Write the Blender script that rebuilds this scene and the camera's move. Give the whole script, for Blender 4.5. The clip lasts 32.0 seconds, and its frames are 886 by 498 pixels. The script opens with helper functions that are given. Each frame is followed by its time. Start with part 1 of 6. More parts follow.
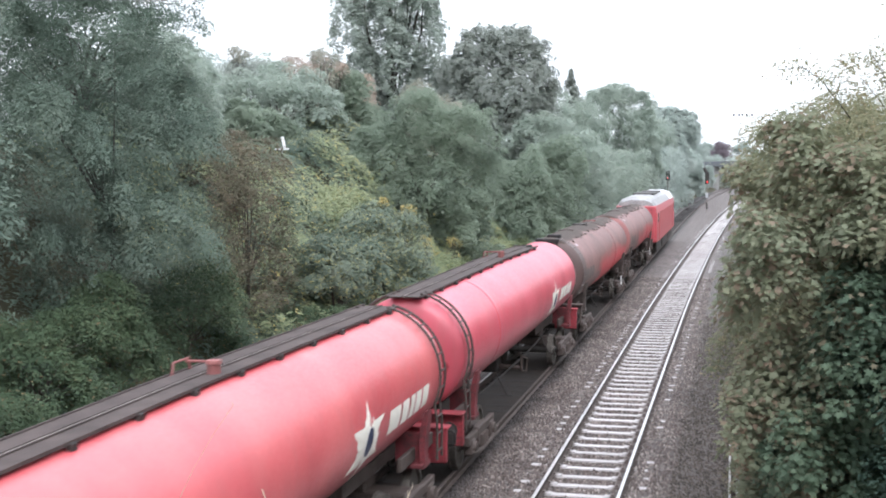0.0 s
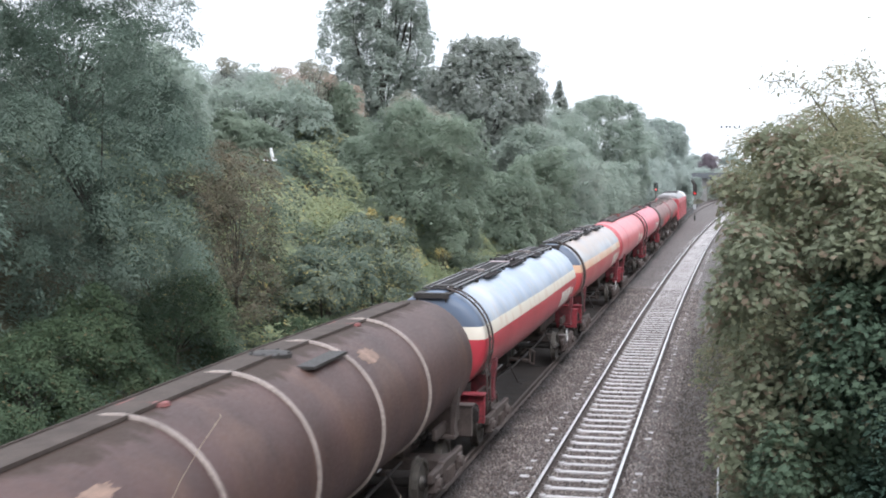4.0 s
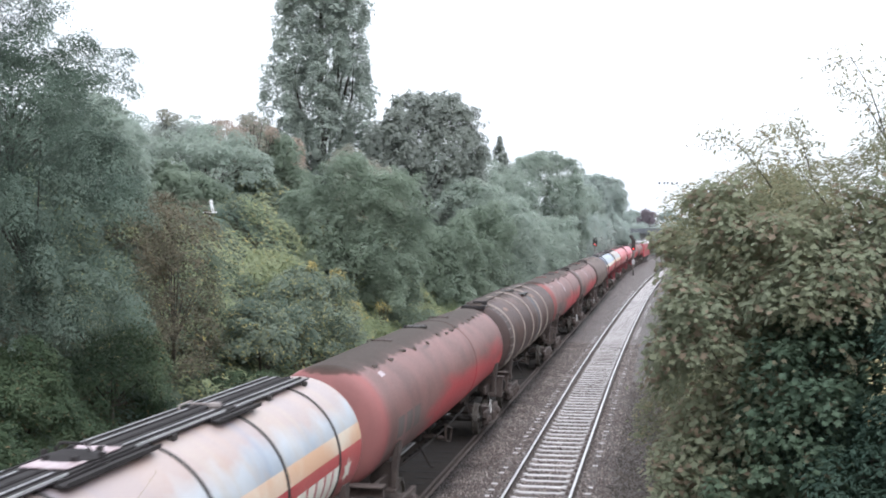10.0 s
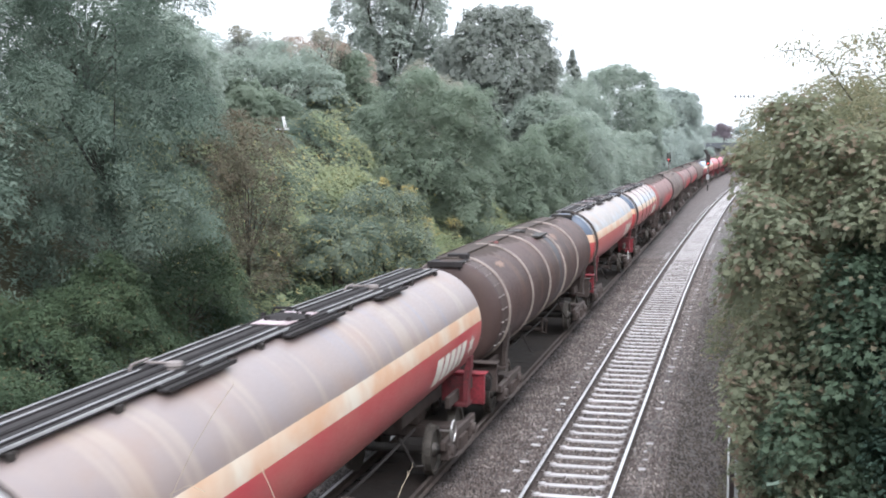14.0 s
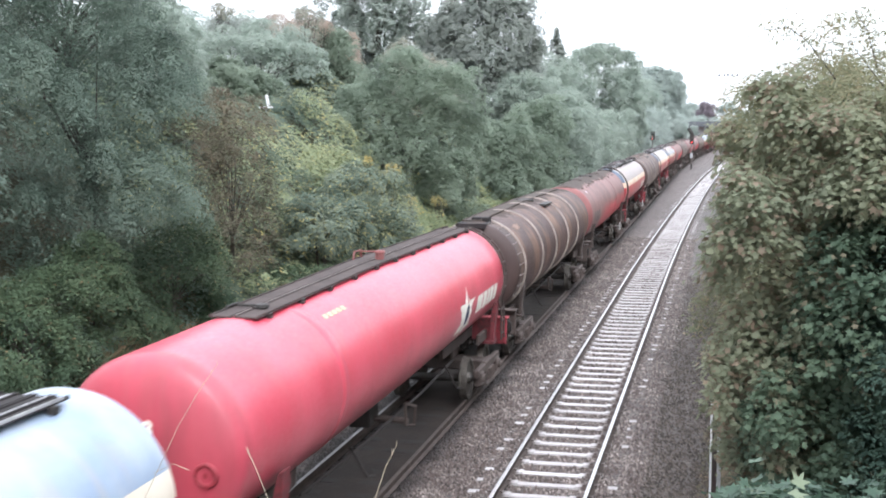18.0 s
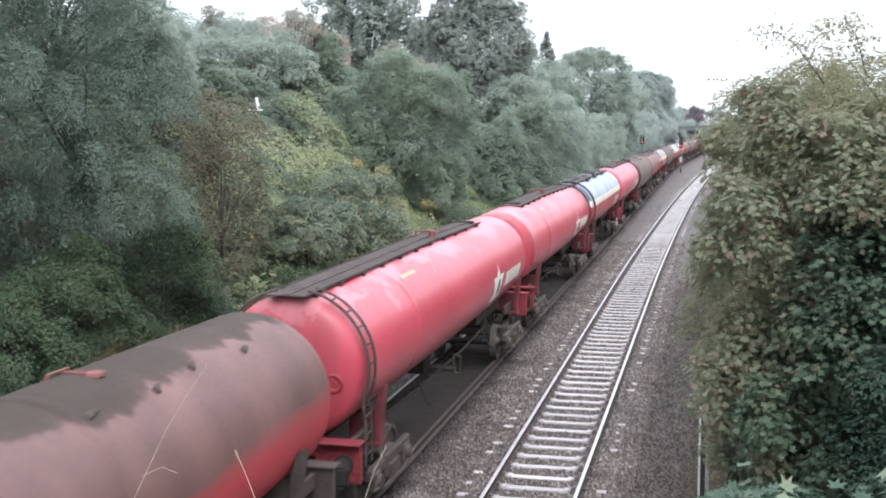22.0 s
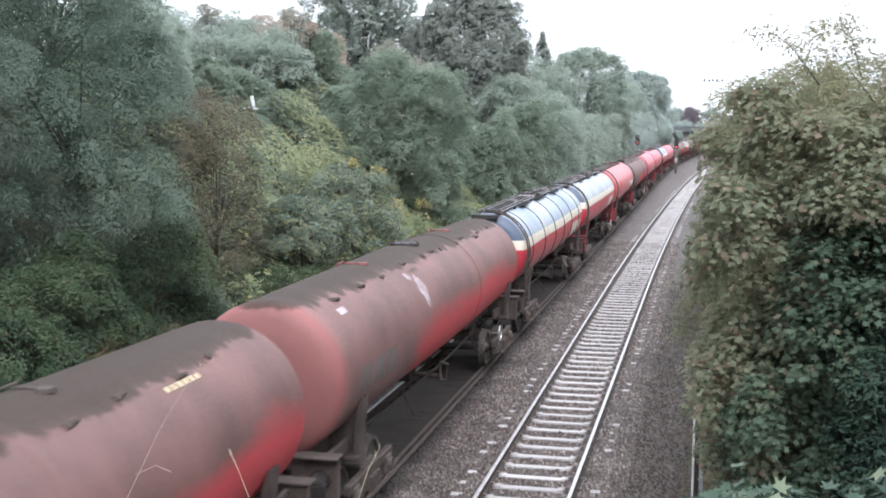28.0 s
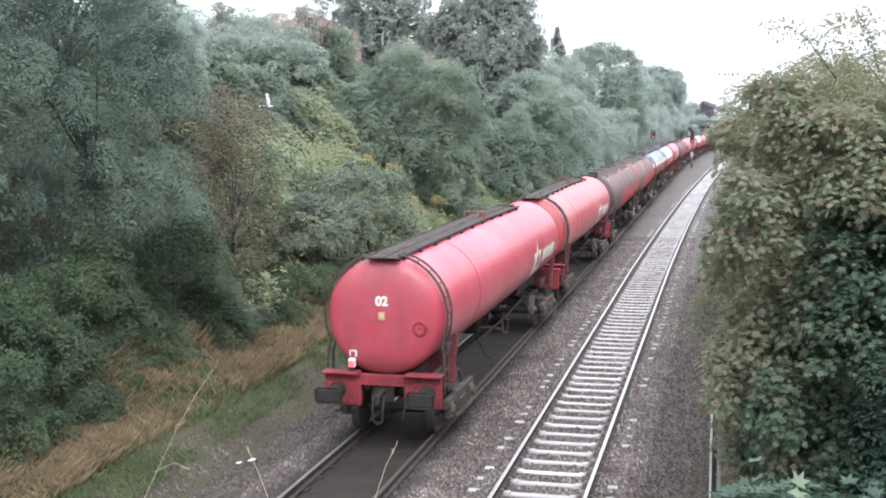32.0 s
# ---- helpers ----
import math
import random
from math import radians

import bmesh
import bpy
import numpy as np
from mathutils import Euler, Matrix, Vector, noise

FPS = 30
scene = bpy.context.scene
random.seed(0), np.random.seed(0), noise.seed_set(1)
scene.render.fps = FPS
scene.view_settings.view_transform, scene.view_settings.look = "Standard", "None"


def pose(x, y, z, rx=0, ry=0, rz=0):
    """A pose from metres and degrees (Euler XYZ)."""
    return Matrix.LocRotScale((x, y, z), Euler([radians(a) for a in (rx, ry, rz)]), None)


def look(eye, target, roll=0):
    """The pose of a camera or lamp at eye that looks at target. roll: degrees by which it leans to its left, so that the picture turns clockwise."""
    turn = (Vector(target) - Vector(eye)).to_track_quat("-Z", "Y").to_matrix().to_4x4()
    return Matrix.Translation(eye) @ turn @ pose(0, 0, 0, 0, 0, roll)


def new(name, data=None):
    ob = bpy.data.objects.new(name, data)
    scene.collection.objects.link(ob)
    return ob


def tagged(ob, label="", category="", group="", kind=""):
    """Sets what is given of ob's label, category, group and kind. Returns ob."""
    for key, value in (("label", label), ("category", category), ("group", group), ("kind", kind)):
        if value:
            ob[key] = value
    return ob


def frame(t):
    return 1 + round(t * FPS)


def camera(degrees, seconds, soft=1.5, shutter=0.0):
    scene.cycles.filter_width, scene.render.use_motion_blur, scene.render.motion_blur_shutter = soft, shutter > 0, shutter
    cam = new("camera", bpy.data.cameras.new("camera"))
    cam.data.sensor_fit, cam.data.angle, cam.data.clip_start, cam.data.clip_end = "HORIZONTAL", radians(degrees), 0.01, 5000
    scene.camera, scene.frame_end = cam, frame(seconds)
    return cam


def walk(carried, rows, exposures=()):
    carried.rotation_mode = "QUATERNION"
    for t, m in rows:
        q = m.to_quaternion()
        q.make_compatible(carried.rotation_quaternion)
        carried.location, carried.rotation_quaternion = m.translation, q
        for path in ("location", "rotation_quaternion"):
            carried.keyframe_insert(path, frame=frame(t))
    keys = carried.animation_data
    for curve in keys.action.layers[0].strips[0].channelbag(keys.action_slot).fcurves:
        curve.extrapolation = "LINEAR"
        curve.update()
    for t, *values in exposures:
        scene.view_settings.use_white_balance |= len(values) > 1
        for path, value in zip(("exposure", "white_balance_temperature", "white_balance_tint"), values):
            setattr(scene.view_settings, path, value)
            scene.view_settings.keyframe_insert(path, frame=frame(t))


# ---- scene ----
EYE = (0.0, 0.0, 6.07)
# seconds, tilt, lean, turn in degrees; the camera is held in one spot on the bridge
PATH = [
    (0, 85.94, 0.23, 13.59), (0.5, 86.01, 0.26, 13.44), (1, 86.18, 0.27, 13.60), (1.5, 86.31, 0.30, 13.55),
    (2, 86.58, 0.04, 13.37), (2.5, 86.42, 0.21, 13.12), (3, 86.52, 0.37, 13.15), (3.5, 86.48, 0.10, 13.08),
    (5.5, 86.46, 0.36, 12.90), (6, 86.62, 0.34, 12.92), (6.5, 86.82, 0.38, 13.07), (7, 87.47, 0.63, 13.21),
    (7.5, 87.66, 0.28, 13.01), (8, 88.25, 0.10, 12.49), (8.5, 88.48, 0.09, 11.77), (9, 89.40, 0.33, 11.07),
    (9.5, 89.31, -0.08, 10.45), (10, 89.00, -0.28, 10.27), (10.5, 87.26, -0.33, 10.49), (11, 86.13, -0.02, 11.43),
    (11.5, 86.13, 0.49, 12.24), (12, 85.46, 0.51, 13.09), (12.5, 85.18, 0.35, 13.42), (13, 84.80, 0.25, 13.27),
    (13.5, 84.86, 0.14, 13.32), (14, 85.03, -0.00, 13.63), (14.5, 85.17, -0.03, 13.81), (16.5, 83.77, 0.20, 13.00),
    (17, 83.76, -0.03, 13.02), (17.5, 83.90, 0.04, 12.90), (18, 84.03, -0.02, 12.88), (18.5, 83.99, -0.05, 12.78),
    (19, 84.08, -0.25, 12.71), (19.5, 84.20, -0.29, 12.66), (20, 84.40, -0.04, 12.74), (20.5, 84.47, -0.17, 12.67),
    (21, 84.15, -0.11, 12.53), (21.5, 84.04, -0.25, 12.45), (22, 84.18, -0.24, 12.41), (22.5, 84.17, -0.19, 12.32),
    (23, 84.07, -0.27, 12.24), (23.5, 83.96, -0.43, 12.20), (24, 83.86, -0.56, 12.32), (24.5, 83.88, -0.70, 12.41),
    (25, 83.91, -0.52, 12.55), (25.5, 83.94, -0.49, 12.49), (27.5, 84.18, -0.27, 12.02), (28, 84.16, -0.51, 12.20),
    (28.5, 84.00, -0.51, 11.98), (29, 84.01, -0.60, 11.68), (29.5, 84.35, -0.20, 11.89), (30, 84.25, -0.23, 12.18),
    (30.5, 84.00, -0.30, 12.59), (31, 83.94, -0.14, 12.90), (31.5, 84.03, -0.16, 13.07), (32, 83.98, -0.05, 12.90),
]
cam = camera(40.0, 32.0, soft=1.88, shutter=0.2)
# the phone's own exposure drifts a little
STOPS = [(0, 0.15), (2, 0.02), (3, -0.15), (4.5, -0.03), (6, 0.04), (8, 0.0), (9, 0.0), (10, -0.10), (11, -0.22), (12, -0.18), (13, -0.08), (14, 0.10), (15.5, 0.23), (17, 0.33), (18, 0.31), (19, 0.06), (20, 0.0), (21, 0.02),
         (22, 0.08), (23, 0.2), (24, 0.2), (25, 0.15), (26.5, 0.05), (28, 0.05), (29, 0.2), (30, 0.2), (31, 0.2), (32, 0.22)]
walk(cam, [(t, pose(*EYE, rx, ry, rz)) for t, rx, ry, rz in PATH], exposures=[(t, s + 0.04, 6040, 12) for t, s in STOPS])

# ---- world and light: overcast autumn day ----
world = bpy.data.worlds.new("overcast_sky")
scene.world = world
world.use_nodes = True
wn, wl = world.node_tree.nodes, world.node_tree.links
sky = wn.new("ShaderNodeTexSky")
sky.sky_type, sky.sun_disc = "NISHITA", False
sky.sun_elevation, sky.sun_rotation = radians(48), radians(150)
sky.air_density, sky.dust_density = 1.0, 3.0
hue = wn.new("ShaderNodeHueSaturation")
hue.inputs["Saturation"].default_value = 0.12
veil = wn.new("ShaderNodeMix")
veil.data_type = "RGBA"
veil.inputs["Factor"].default_value = 0.72
veil.inputs["B"].default_value = (10.0, 10.3, 10.6, 1)
wl.new(sky.outputs[0], hue.inputs["Color"])
wl.new(hue.outputs[0], veil.inputs["A"])
wl.new(veil.outputs["Result"], wn["Background"].inputs["Color"])
# an overcast dome is brighter overhead than at the horizon
dome = wn.new("ShaderNodeSeparateXYZ")
up = wn.new("ShaderNodeMath")
up.operation = "MAXIMUM"
up.inputs[1].default_value = 0.0
lift = wn.new("ShaderNodeMath")
lift.operation = "MULTIPLY_ADD"
lift.inputs[1].default_value, lift.inputs[2].default_value = 0.192, 0.150
wl.new(wn.new("ShaderNodeTexCoord").outputs["Generated"], dome.inputs[0])
wl.new(dome.outputs["Z"], up.inputs[0])
wl.new(up.outputs[0], lift.inputs[0])
wl.new(lift.outputs[0], wn["Background"].inputs["Strength"])
sun_data = bpy.data.lights.new("sun", "SUN")
sun_data.energy, sun_data.angle, sun_data.color = 1.5, radians(25), (1.0, 0.97, 0.93)
sun = new("sun", sun_data)
sun.matrix_world = look((20, -35, 60), (-6, 25, 0))


# ---- materials ----
def rgb(c):
    return (c[0], c[1], c[2], 1.0)


class Nodes:
    """A small hand for node trees."""

    def __init__(self, name):
        self.m = bpy.data.materials.new(name)
        self.m.use_nodes = True
        self.t = self.m.node_tree
        self.bsdf = self.t.nodes["Principled BSDF"]
        self.bsdf.inputs["Specular IOR Level"].default_value = 0.35

    def link(self, a, b):
        self.t.links.new(a, b)

    def coord(self, kind="Object"):
        return self.t.nodes.new("ShaderNodeTexCoord").outputs[kind]

    def place(self):
        return self.t.nodes.new("ShaderNodeNewGeometry").outputs["Position"]

    def island(self):
        return self.t.nodes.new("ShaderNodeNewGeometry").outputs["Random Per Island"]

    def chance(self):
        return self.t.nodes.new("ShaderNodeObjectInfo").outputs["Random"]

    def scaled(self, v, s):
        n = self.t.nodes.new("ShaderNodeMapping")
        n.inputs["Scale"].default_value = s
        self.link(v, n.inputs["Vector"])
        return n.outputs[0]

    def noise(self, v, scale, detail=4.0, rough=0.55):
        n = self.t.nodes.new("ShaderNodeTexNoise")
        n.inputs["Scale"].default_value = scale
        n.inputs["Detail"].default_value = detail
        n.inputs["Roughness"].default_value = rough
        if v is not None:
            self.link(v, n.inputs["Vector"])
        return n.outputs["Fac"]

    def ramp(self, f, stops, constant=False):
        n = self.t.nodes.new("ShaderNodeValToRGB")
        e = n.color_ramp.elements
        if constant:
            n.color_ramp.interpolation = "CONSTANT"
        while len(e) < len(stops):
            e.new(0.5)
        for el, (p, c) in zip(e, stops):
            el.position = p
            el.color = rgb(c) if not isinstance(c, (int, float)) else (c, c, c, 1)
        self.link(f, n.inputs["Fac"])
        return n.outputs["Color"]

    def mix(self, f, a, b, kind="MIX"):
        n = self.t.nodes.new("ShaderNodeMix")
        n.data_type, n.blend_type = "RGBA", kind
        for sock, v in (("Factor", f), ("A", a), ("B", b)):
            s = n.inputs[sock]
            if isinstance(v, (int, float)):
                if sock == "Factor":
                    s.default_value = v
                else:
                    s.default_value = (v, v, v, 1)
            elif isinstance(v, tuple):
                s.default_value = rgb(v)
            else:
                self.link(v, s)
        return n.outputs["Result"]

    def math(self, op, a, b=0.0):
        n = self.t.nodes.new("ShaderNodeMath")
        n.operation = op
        for i, v in enumerate((a, b)):
            if isinstance(v, (int, float)):
                n.inputs[i].default_value = v
            else:
                self.link(v, n.inputs[i])
        return n.outputs[0]

    def axis(self, v, k):
        n = self.t.nodes.new("ShaderNodeSeparateXYZ")
        self.link(v, n.inputs[0])
        return n.outputs[k]

    def level(self, v):
        """Height on the barrel, on a scale on which its axis lies at 2.5."""
        return self.math("ADD", self.math("MULTIPLY", self.axis(v, 2), 1.078), -0.099)

    def coat(self, weight, rough=0.3):
        self.bsdf.inputs["Coat Weight"].default_value = weight
        self.bsdf.inputs["Coat Roughness"].default_value = rough

    def done(self, colour, rough=0.6, metal=0.0, bump=None, depth=0.01, amount=0.5):
        b = self.bsdf
        for key, v in (("Base Color", colour), ("Roughness", rough), ("Metallic", metal)):
            if isinstance(v, (int, float)):
                b.inputs[key].default_value = v
            elif isinstance(v, tuple):
                b.inputs[key].default_value = rgb(v)
            else:
                self.link(v, b.inputs[key])
        if bump is not None:
            n = self.t.nodes.new("ShaderNodeBump")
            n.inputs["Distance"].default_value = depth
            n.inputs["Strength"].default_value = amount
            self.link(bump, n.inputs["Height"])
            self.link(n.outputs[0], b.inputs["Normal"])
        return self.m


def worn(name, a, b, rough=0.6, metal=0.0, scale=3.0, fine=40.0, depth=0.004):
    """Two tones of one surface: broad stains and fine grain."""
    n = Nodes(name)
    v = n.coord()
    broad, grain = n.noise(v, scale, 5), n.noise(v, fine, 3)
    f = n.math("MULTIPLY", n.math("ADD", broad, grain), 0.5)
    col = n.ramp(f, [(0.35, a), (0.65, b)])
    r = n.ramp(grain, [(0.3, max(rough - 0.12, 0.05)), (0.7, min(rough + 0.12, 1.0))])
    return n.done(col, r, metal, grain, depth)


def leafy(name, tones, rough=0.6, haze=1.0, speck=0.24, turned_leaf=None, turned_share=0.12, thin=0.36):
    """Leaf tones that vary by patch, by clump and by leaf; turned_leaf: the colour of scattered autumn leaves."""
    n = Nodes(name)
    broad = n.noise(n.place(), 0.35, 3)
    clumps = n.noise(n.place(), 1.3, 3)
    f = n.math("ADD", n.math("MULTIPLY", n.math("POWER", n.island(), 1.8), speck), n.math("MULTIPLY", n.math("SUBTRACT", broad, 0.34), 1.0))
    f = n.math("ADD", f, n.math("MULTIPLY", n.math("SUBTRACT", clumps, 0.33), 0.95))
    stops = [(i / (len(tones) - 1), (c[0] * 1.22 * haze, c[1] * 1.12, c[2] * 1.14 * haze)) for i, c in enumerate(tones)]
    col = n.ramp(f, stops)
    if turned_leaf:
        zone = n.math("MULTIPLY", n.math("SUBTRACT", n.noise(n.place(), 2.1, 3), 0.30), turned_share * 5.0)
        odd = n.math("FRACT", n.math("MULTIPLY", n.island(), 17.31))
        col = n.mix(n.math("MULTIPLY", n.math("LESS_THAN", odd, zone), 0.85), col, turned_leaf)
    n.bsdf.inputs["Specular IOR Level"].default_value = 0.16
    m = n.done(col, rough)
    tr = n.t.nodes.new("ShaderNodeBsdfTranslucent")
    mx = n.t.nodes.new("ShaderNodeMixShader")
    mx.inputs[0].default_value = thin
    n.link(col, tr.inputs["Color"])
    n.link(n.bsdf.outputs[0], mx.inputs[1])
    n.link(tr.outputs[0], mx.inputs[2])
    n.link(mx.outputs[0], n.t.nodes["Material Output"].inputs["Surface"])
    return m


# distance haze painted into MID_GREEN, PURPLE, BROWN_HAZE, POPLAR, HAZE_GREEN, FAR_GREEN and AUTUMN
DARK_GREEN = leafy("ash_leaf", [(0.059, 0.093, 0.074), (0.102, 0.149, 0.115), (0.151, 0.207, 0.161), (0.223, 0.275, 0.224)])
MID_GREEN = leafy("elder_leaf", [(0.159, 0.214, 0.165), (0.211, 0.276, 0.21), (0.257, 0.329, 0.252), (0.318, 0.378, 0.298)], thin=0.62)
YELLOW_GREEN = leafy("bramble_leaf", [(0.065, 0.091, 0.064), (0.106, 0.141, 0.096), (0.153, 0.192, 0.128), (0.215, 0.243, 0.17)], turned_leaf=(0.44, 0.38, 0.14), turned_share=0.06)
RUSSET = leafy("russet_leaf", [(0.064, 0.08, 0.052), (0.109, 0.11, 0.074), (0.156, 0.132, 0.092), (0.225, 0.173, 0.115)])
PURPLE = leafy("maple_tree_leaf", [(0.229, 0.273, 0.243), (0.259, 0.305, 0.27), (0.286, 0.336, 0.291), (0.321, 0.371, 0.318)], thin=0.5)
BROWN_HAZE = leafy("brown_autumn_leaf", [(0.23, 0.263, 0.215), (0.268, 0.292, 0.236), (0.304, 0.312, 0.255), (0.335, 0.345, 0.283)], thin=0.5)
POPLAR = leafy("poplar_leaf", [(0.259, 0.319, 0.283), (0.301, 0.368, 0.321), (0.338, 0.409, 0.354), (0.386, 0.448, 0.394)], haze=1.0, thin=0.5)
GREEN_SYCAMORE = leafy("green_sycamore_leaf", [(0.066, 0.108, 0.074), (0.086, 0.136, 0.090), (0.112, 0.164, 0.104), (0.150, 0.196, 0.122)], 0.55, speck=0.2, turned_leaf=(0.22, 0.19, 0.13), turned_share=0.06, thin=0.5)
SYCAMORE = leafy("sycamore_leaf", [(0.158, 0.194, 0.13), (0.182, 0.217, 0.143), (0.21, 0.238, 0.151), (0.261, 0.272, 0.175)], 0.55, speck=0.2, turned_leaf=(0.27, 0.205, 0.15), turned_share=0.17, thin=0.5)
# deep green leaf, darkened further to carry the shade beneath the near canopy
DEEP_GREEN = leafy("shade_darkened_leaf", [(0.02, 0.042, 0.032), (0.036, 0.068, 0.05), (0.06, 0.1, 0.071), (0.1, 0.138, 0.097)])
HAZE_GREEN = leafy("hazed_bank_leaf", [(0.248, 0.319, 0.27), (0.295, 0.37, 0.312), (0.34, 0.414, 0.347), (0.386, 0.447, 0.38)], thin=0.62)
HAW = leafy("hawthorn_leaf", [(0.101, 0.129, 0.077), (0.164, 0.191, 0.114), (0.237, 0.25, 0.154), (0.326, 0.309, 0.198)], turned_leaf=(0.36, 0.29, 0.18), turned_share=0.12, thin=0.5)
IVY = leafy("ivy_leaf", [(0.028, 0.055, 0.042), (0.052, 0.092, 0.064), (0.085, 0.135, 0.090), (0.17, 0.21, 0.135)], 0.4, turned_leaf=(0.22, 0.26, 0.17), turned_share=0.08)
LOW_GREEN = leafy("hazel_leaf", [(0.031, 0.056, 0.034), (0.053, 0.087, 0.049), (0.085, 0.126, 0.068), (0.142, 0.177, 0.098)], turned_leaf=(0.22, 0.16, 0.09), turned_share=0.025)
FAR_GREEN = leafy("hazed_far_leaf", [(0.315, 0.389, 0.355), (0.351, 0.43, 0.388), (0.383, 0.459, 0.417), (0.415, 0.479, 0.447)], thin=0.62)
FAR_RED = leafy("copper_leaf", [(0.151, 0.137, 0.154), (0.189, 0.175, 0.19), (0.235, 0.218, 0.233)])
YELLOW_LEAF = leafy("yellow_maple_leaf", [(0.22, 0.22, 0.10), (0.34, 0.32, 0.14), (0.46, 0.41, 0.19), (0.54, 0.48, 0.26)], thin=0.5)
BERRY = leafy("pale_berry", [(0.26, 0.25, 0.13), (0.40, 0.37, 0.2), (0.5, 0.44, 0.27)])
LIGHT_BRAMBLE = leafy("light_bramble_leaf", [(0.104, 0.144, 0.081), (0.177, 0.227, 0.124), (0.256, 0.299, 0.17), (0.356, 0.381, 0.23)], turned_leaf=(0.44, 0.36, 0.14), turned_share=0.05)
OLIVE = leafy("willow_leaf", [(0.094, 0.133, 0.103), (0.13, 0.18, 0.135), (0.173, 0.224, 0.166), (0.223, 0.274, 0.205)], turned_leaf=(0.46, 0.40, 0.17), turned_share=0.10)
AUTUMN = leafy("thin_autumn_leaf", [(0.252, 0.269, 0.220), (0.333, 0.328, 0.263), (0.390, 0.365, 0.280), (0.444, 0.389, 0.299)], haze=1.05, thin=0.5)
DRY_GRASS = leafy("dry_grass", [(0.100, 0.094, 0.052), (0.172, 0.146, 0.086), (0.255, 0.212, 0.130), (0.345, 0.292, 0.190)], speck=0.5)
FRESH_GRASS = leafy("fresh_grass", [(0.057, 0.09, 0.043), (0.095, 0.139, 0.064), (0.133, 0.18, 0.085), (0.19, 0.197, 0.102)], speck=0.5)
BARK = worn("bark", (0.030, 0.026, 0.022), (0.080, 0.068, 0.056), 0.85, 0, 4, 30, 0.02)
EARTH = worn("earth", (0.035, 0.032, 0.018), (0.08, 0.075, 0.04), 0.9, 0, 0.4, 6, 0.05)
ROAD = worn("asphalt", (0.04, 0.04, 0.041), (0.075, 0.073, 0.072), 0.7, 0, 1.0, 30)
VAN_WHITE = worn("white_van_paint", (0.74, 0.75, 0.77), (0.82, 0.83, 0.84), 0.25, 0, 1.0, 20, 0.001)
STRAW = worn("straw", (0.28, 0.23, 0.17), (0.46, 0.40, 0.30), 0.7)


def oil_and_shade(n, v):
    """Where years of oil drips have blackened the stones of the left-hand line, with the wagons' shade added to the
    colour.
    """
    wide = n.math("ABSOLUTE", n.math("ADD", n.axis(v, 0), 6.11))
    wide = n.math("ADD", wide, n.math("MULTIPLY", n.math("SUBTRACT", n.noise(v, 1.1, 5), 0.5), 0.7))
    return n.ramp(n.math("MULTIPLY", wide, 0.5), [(0.46, 0.92), (0.70, 0.0)])


def ballast_material(name, a, b, c, wet):
    n = Nodes(name)
    v = n.place()
    vor = n.t.nodes.new("ShaderNodeTexVoronoi")
    vor.inputs["Scale"].default_value = 16.0
    n.link(v, vor.inputs["Vector"])
    tone = n.axis(vor.outputs["Color"], 0)
    col = n.ramp(tone, [(0.0, a), (0.55, b), (1.0, c)])
    stain = n.noise(v, 0.5, 4)
    col = n.mix(n.ramp(stain, [(0.4, 0.0), (0.7, 0.55)]), col, (0.03, 0.026, 0.024))
    x = n.math("ADD", n.axis(v, 0), n.math("MULTIPLY", n.noise(v, 1.3, 4), 0.8))
    cess = n.math("ADD", n.ramp(n.math("SUBTRACT", -6.7, x), [(0.0, 0.0), (0.6, 0.85)]), n.ramp(n.math("ADD", 1.4, x), [(0.0, 0.0), (0.9, 0.6)]))
    col = n.mix(cess, col, (0.055, 0.047, 0.04))
    col = n.mix(oil_and_shade(n, v), col, (0.016, 0.013, 0.012))
    return n.done(col, wet, 0, vor.outputs["Distance"], 0.05, 0.9)


BALLAST = ballast_material("ballast", (0.038, 0.029, 0.026), (0.112, 0.088, 0.078), (0.24, 0.20, 0.183), 0.62)


def stone_material(name, tones, rough):
    n = Nodes(name)
    stain = n.noise(n.place(), 0.6, 4)
    f = n.math("ADD", n.math("MULTIPLY", n.island(), 0.8), n.math("MULTIPLY", n.math("SUBTRACT", stain, 0.4), 0.8))
    col = n.mix(oil_and_shade(n, n.place()), n.ramp(f, [(i / (len(tones) - 1), c) for i, c in enumerate(tones)]), (0.02, 0.016, 0.015))
    return n.done(col, rough, 0, n.noise(n.place(), 60, 3), 0.01)


STONES = stone_material("ballast_stone", [(0.026, 0.019, 0.016), (0.068, 0.051, 0.044), (0.118, 0.092, 0.081), (0.35, 0.305, 0.28)], 0.6)
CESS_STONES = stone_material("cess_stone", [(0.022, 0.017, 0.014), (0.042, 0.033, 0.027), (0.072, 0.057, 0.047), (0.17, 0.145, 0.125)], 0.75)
DIRTY = worn("oily_dirt", (0.013, 0.010, 0.008), (0.038, 0.028, 0.023), 0.9, 0, 1.2, 18, 0.02)


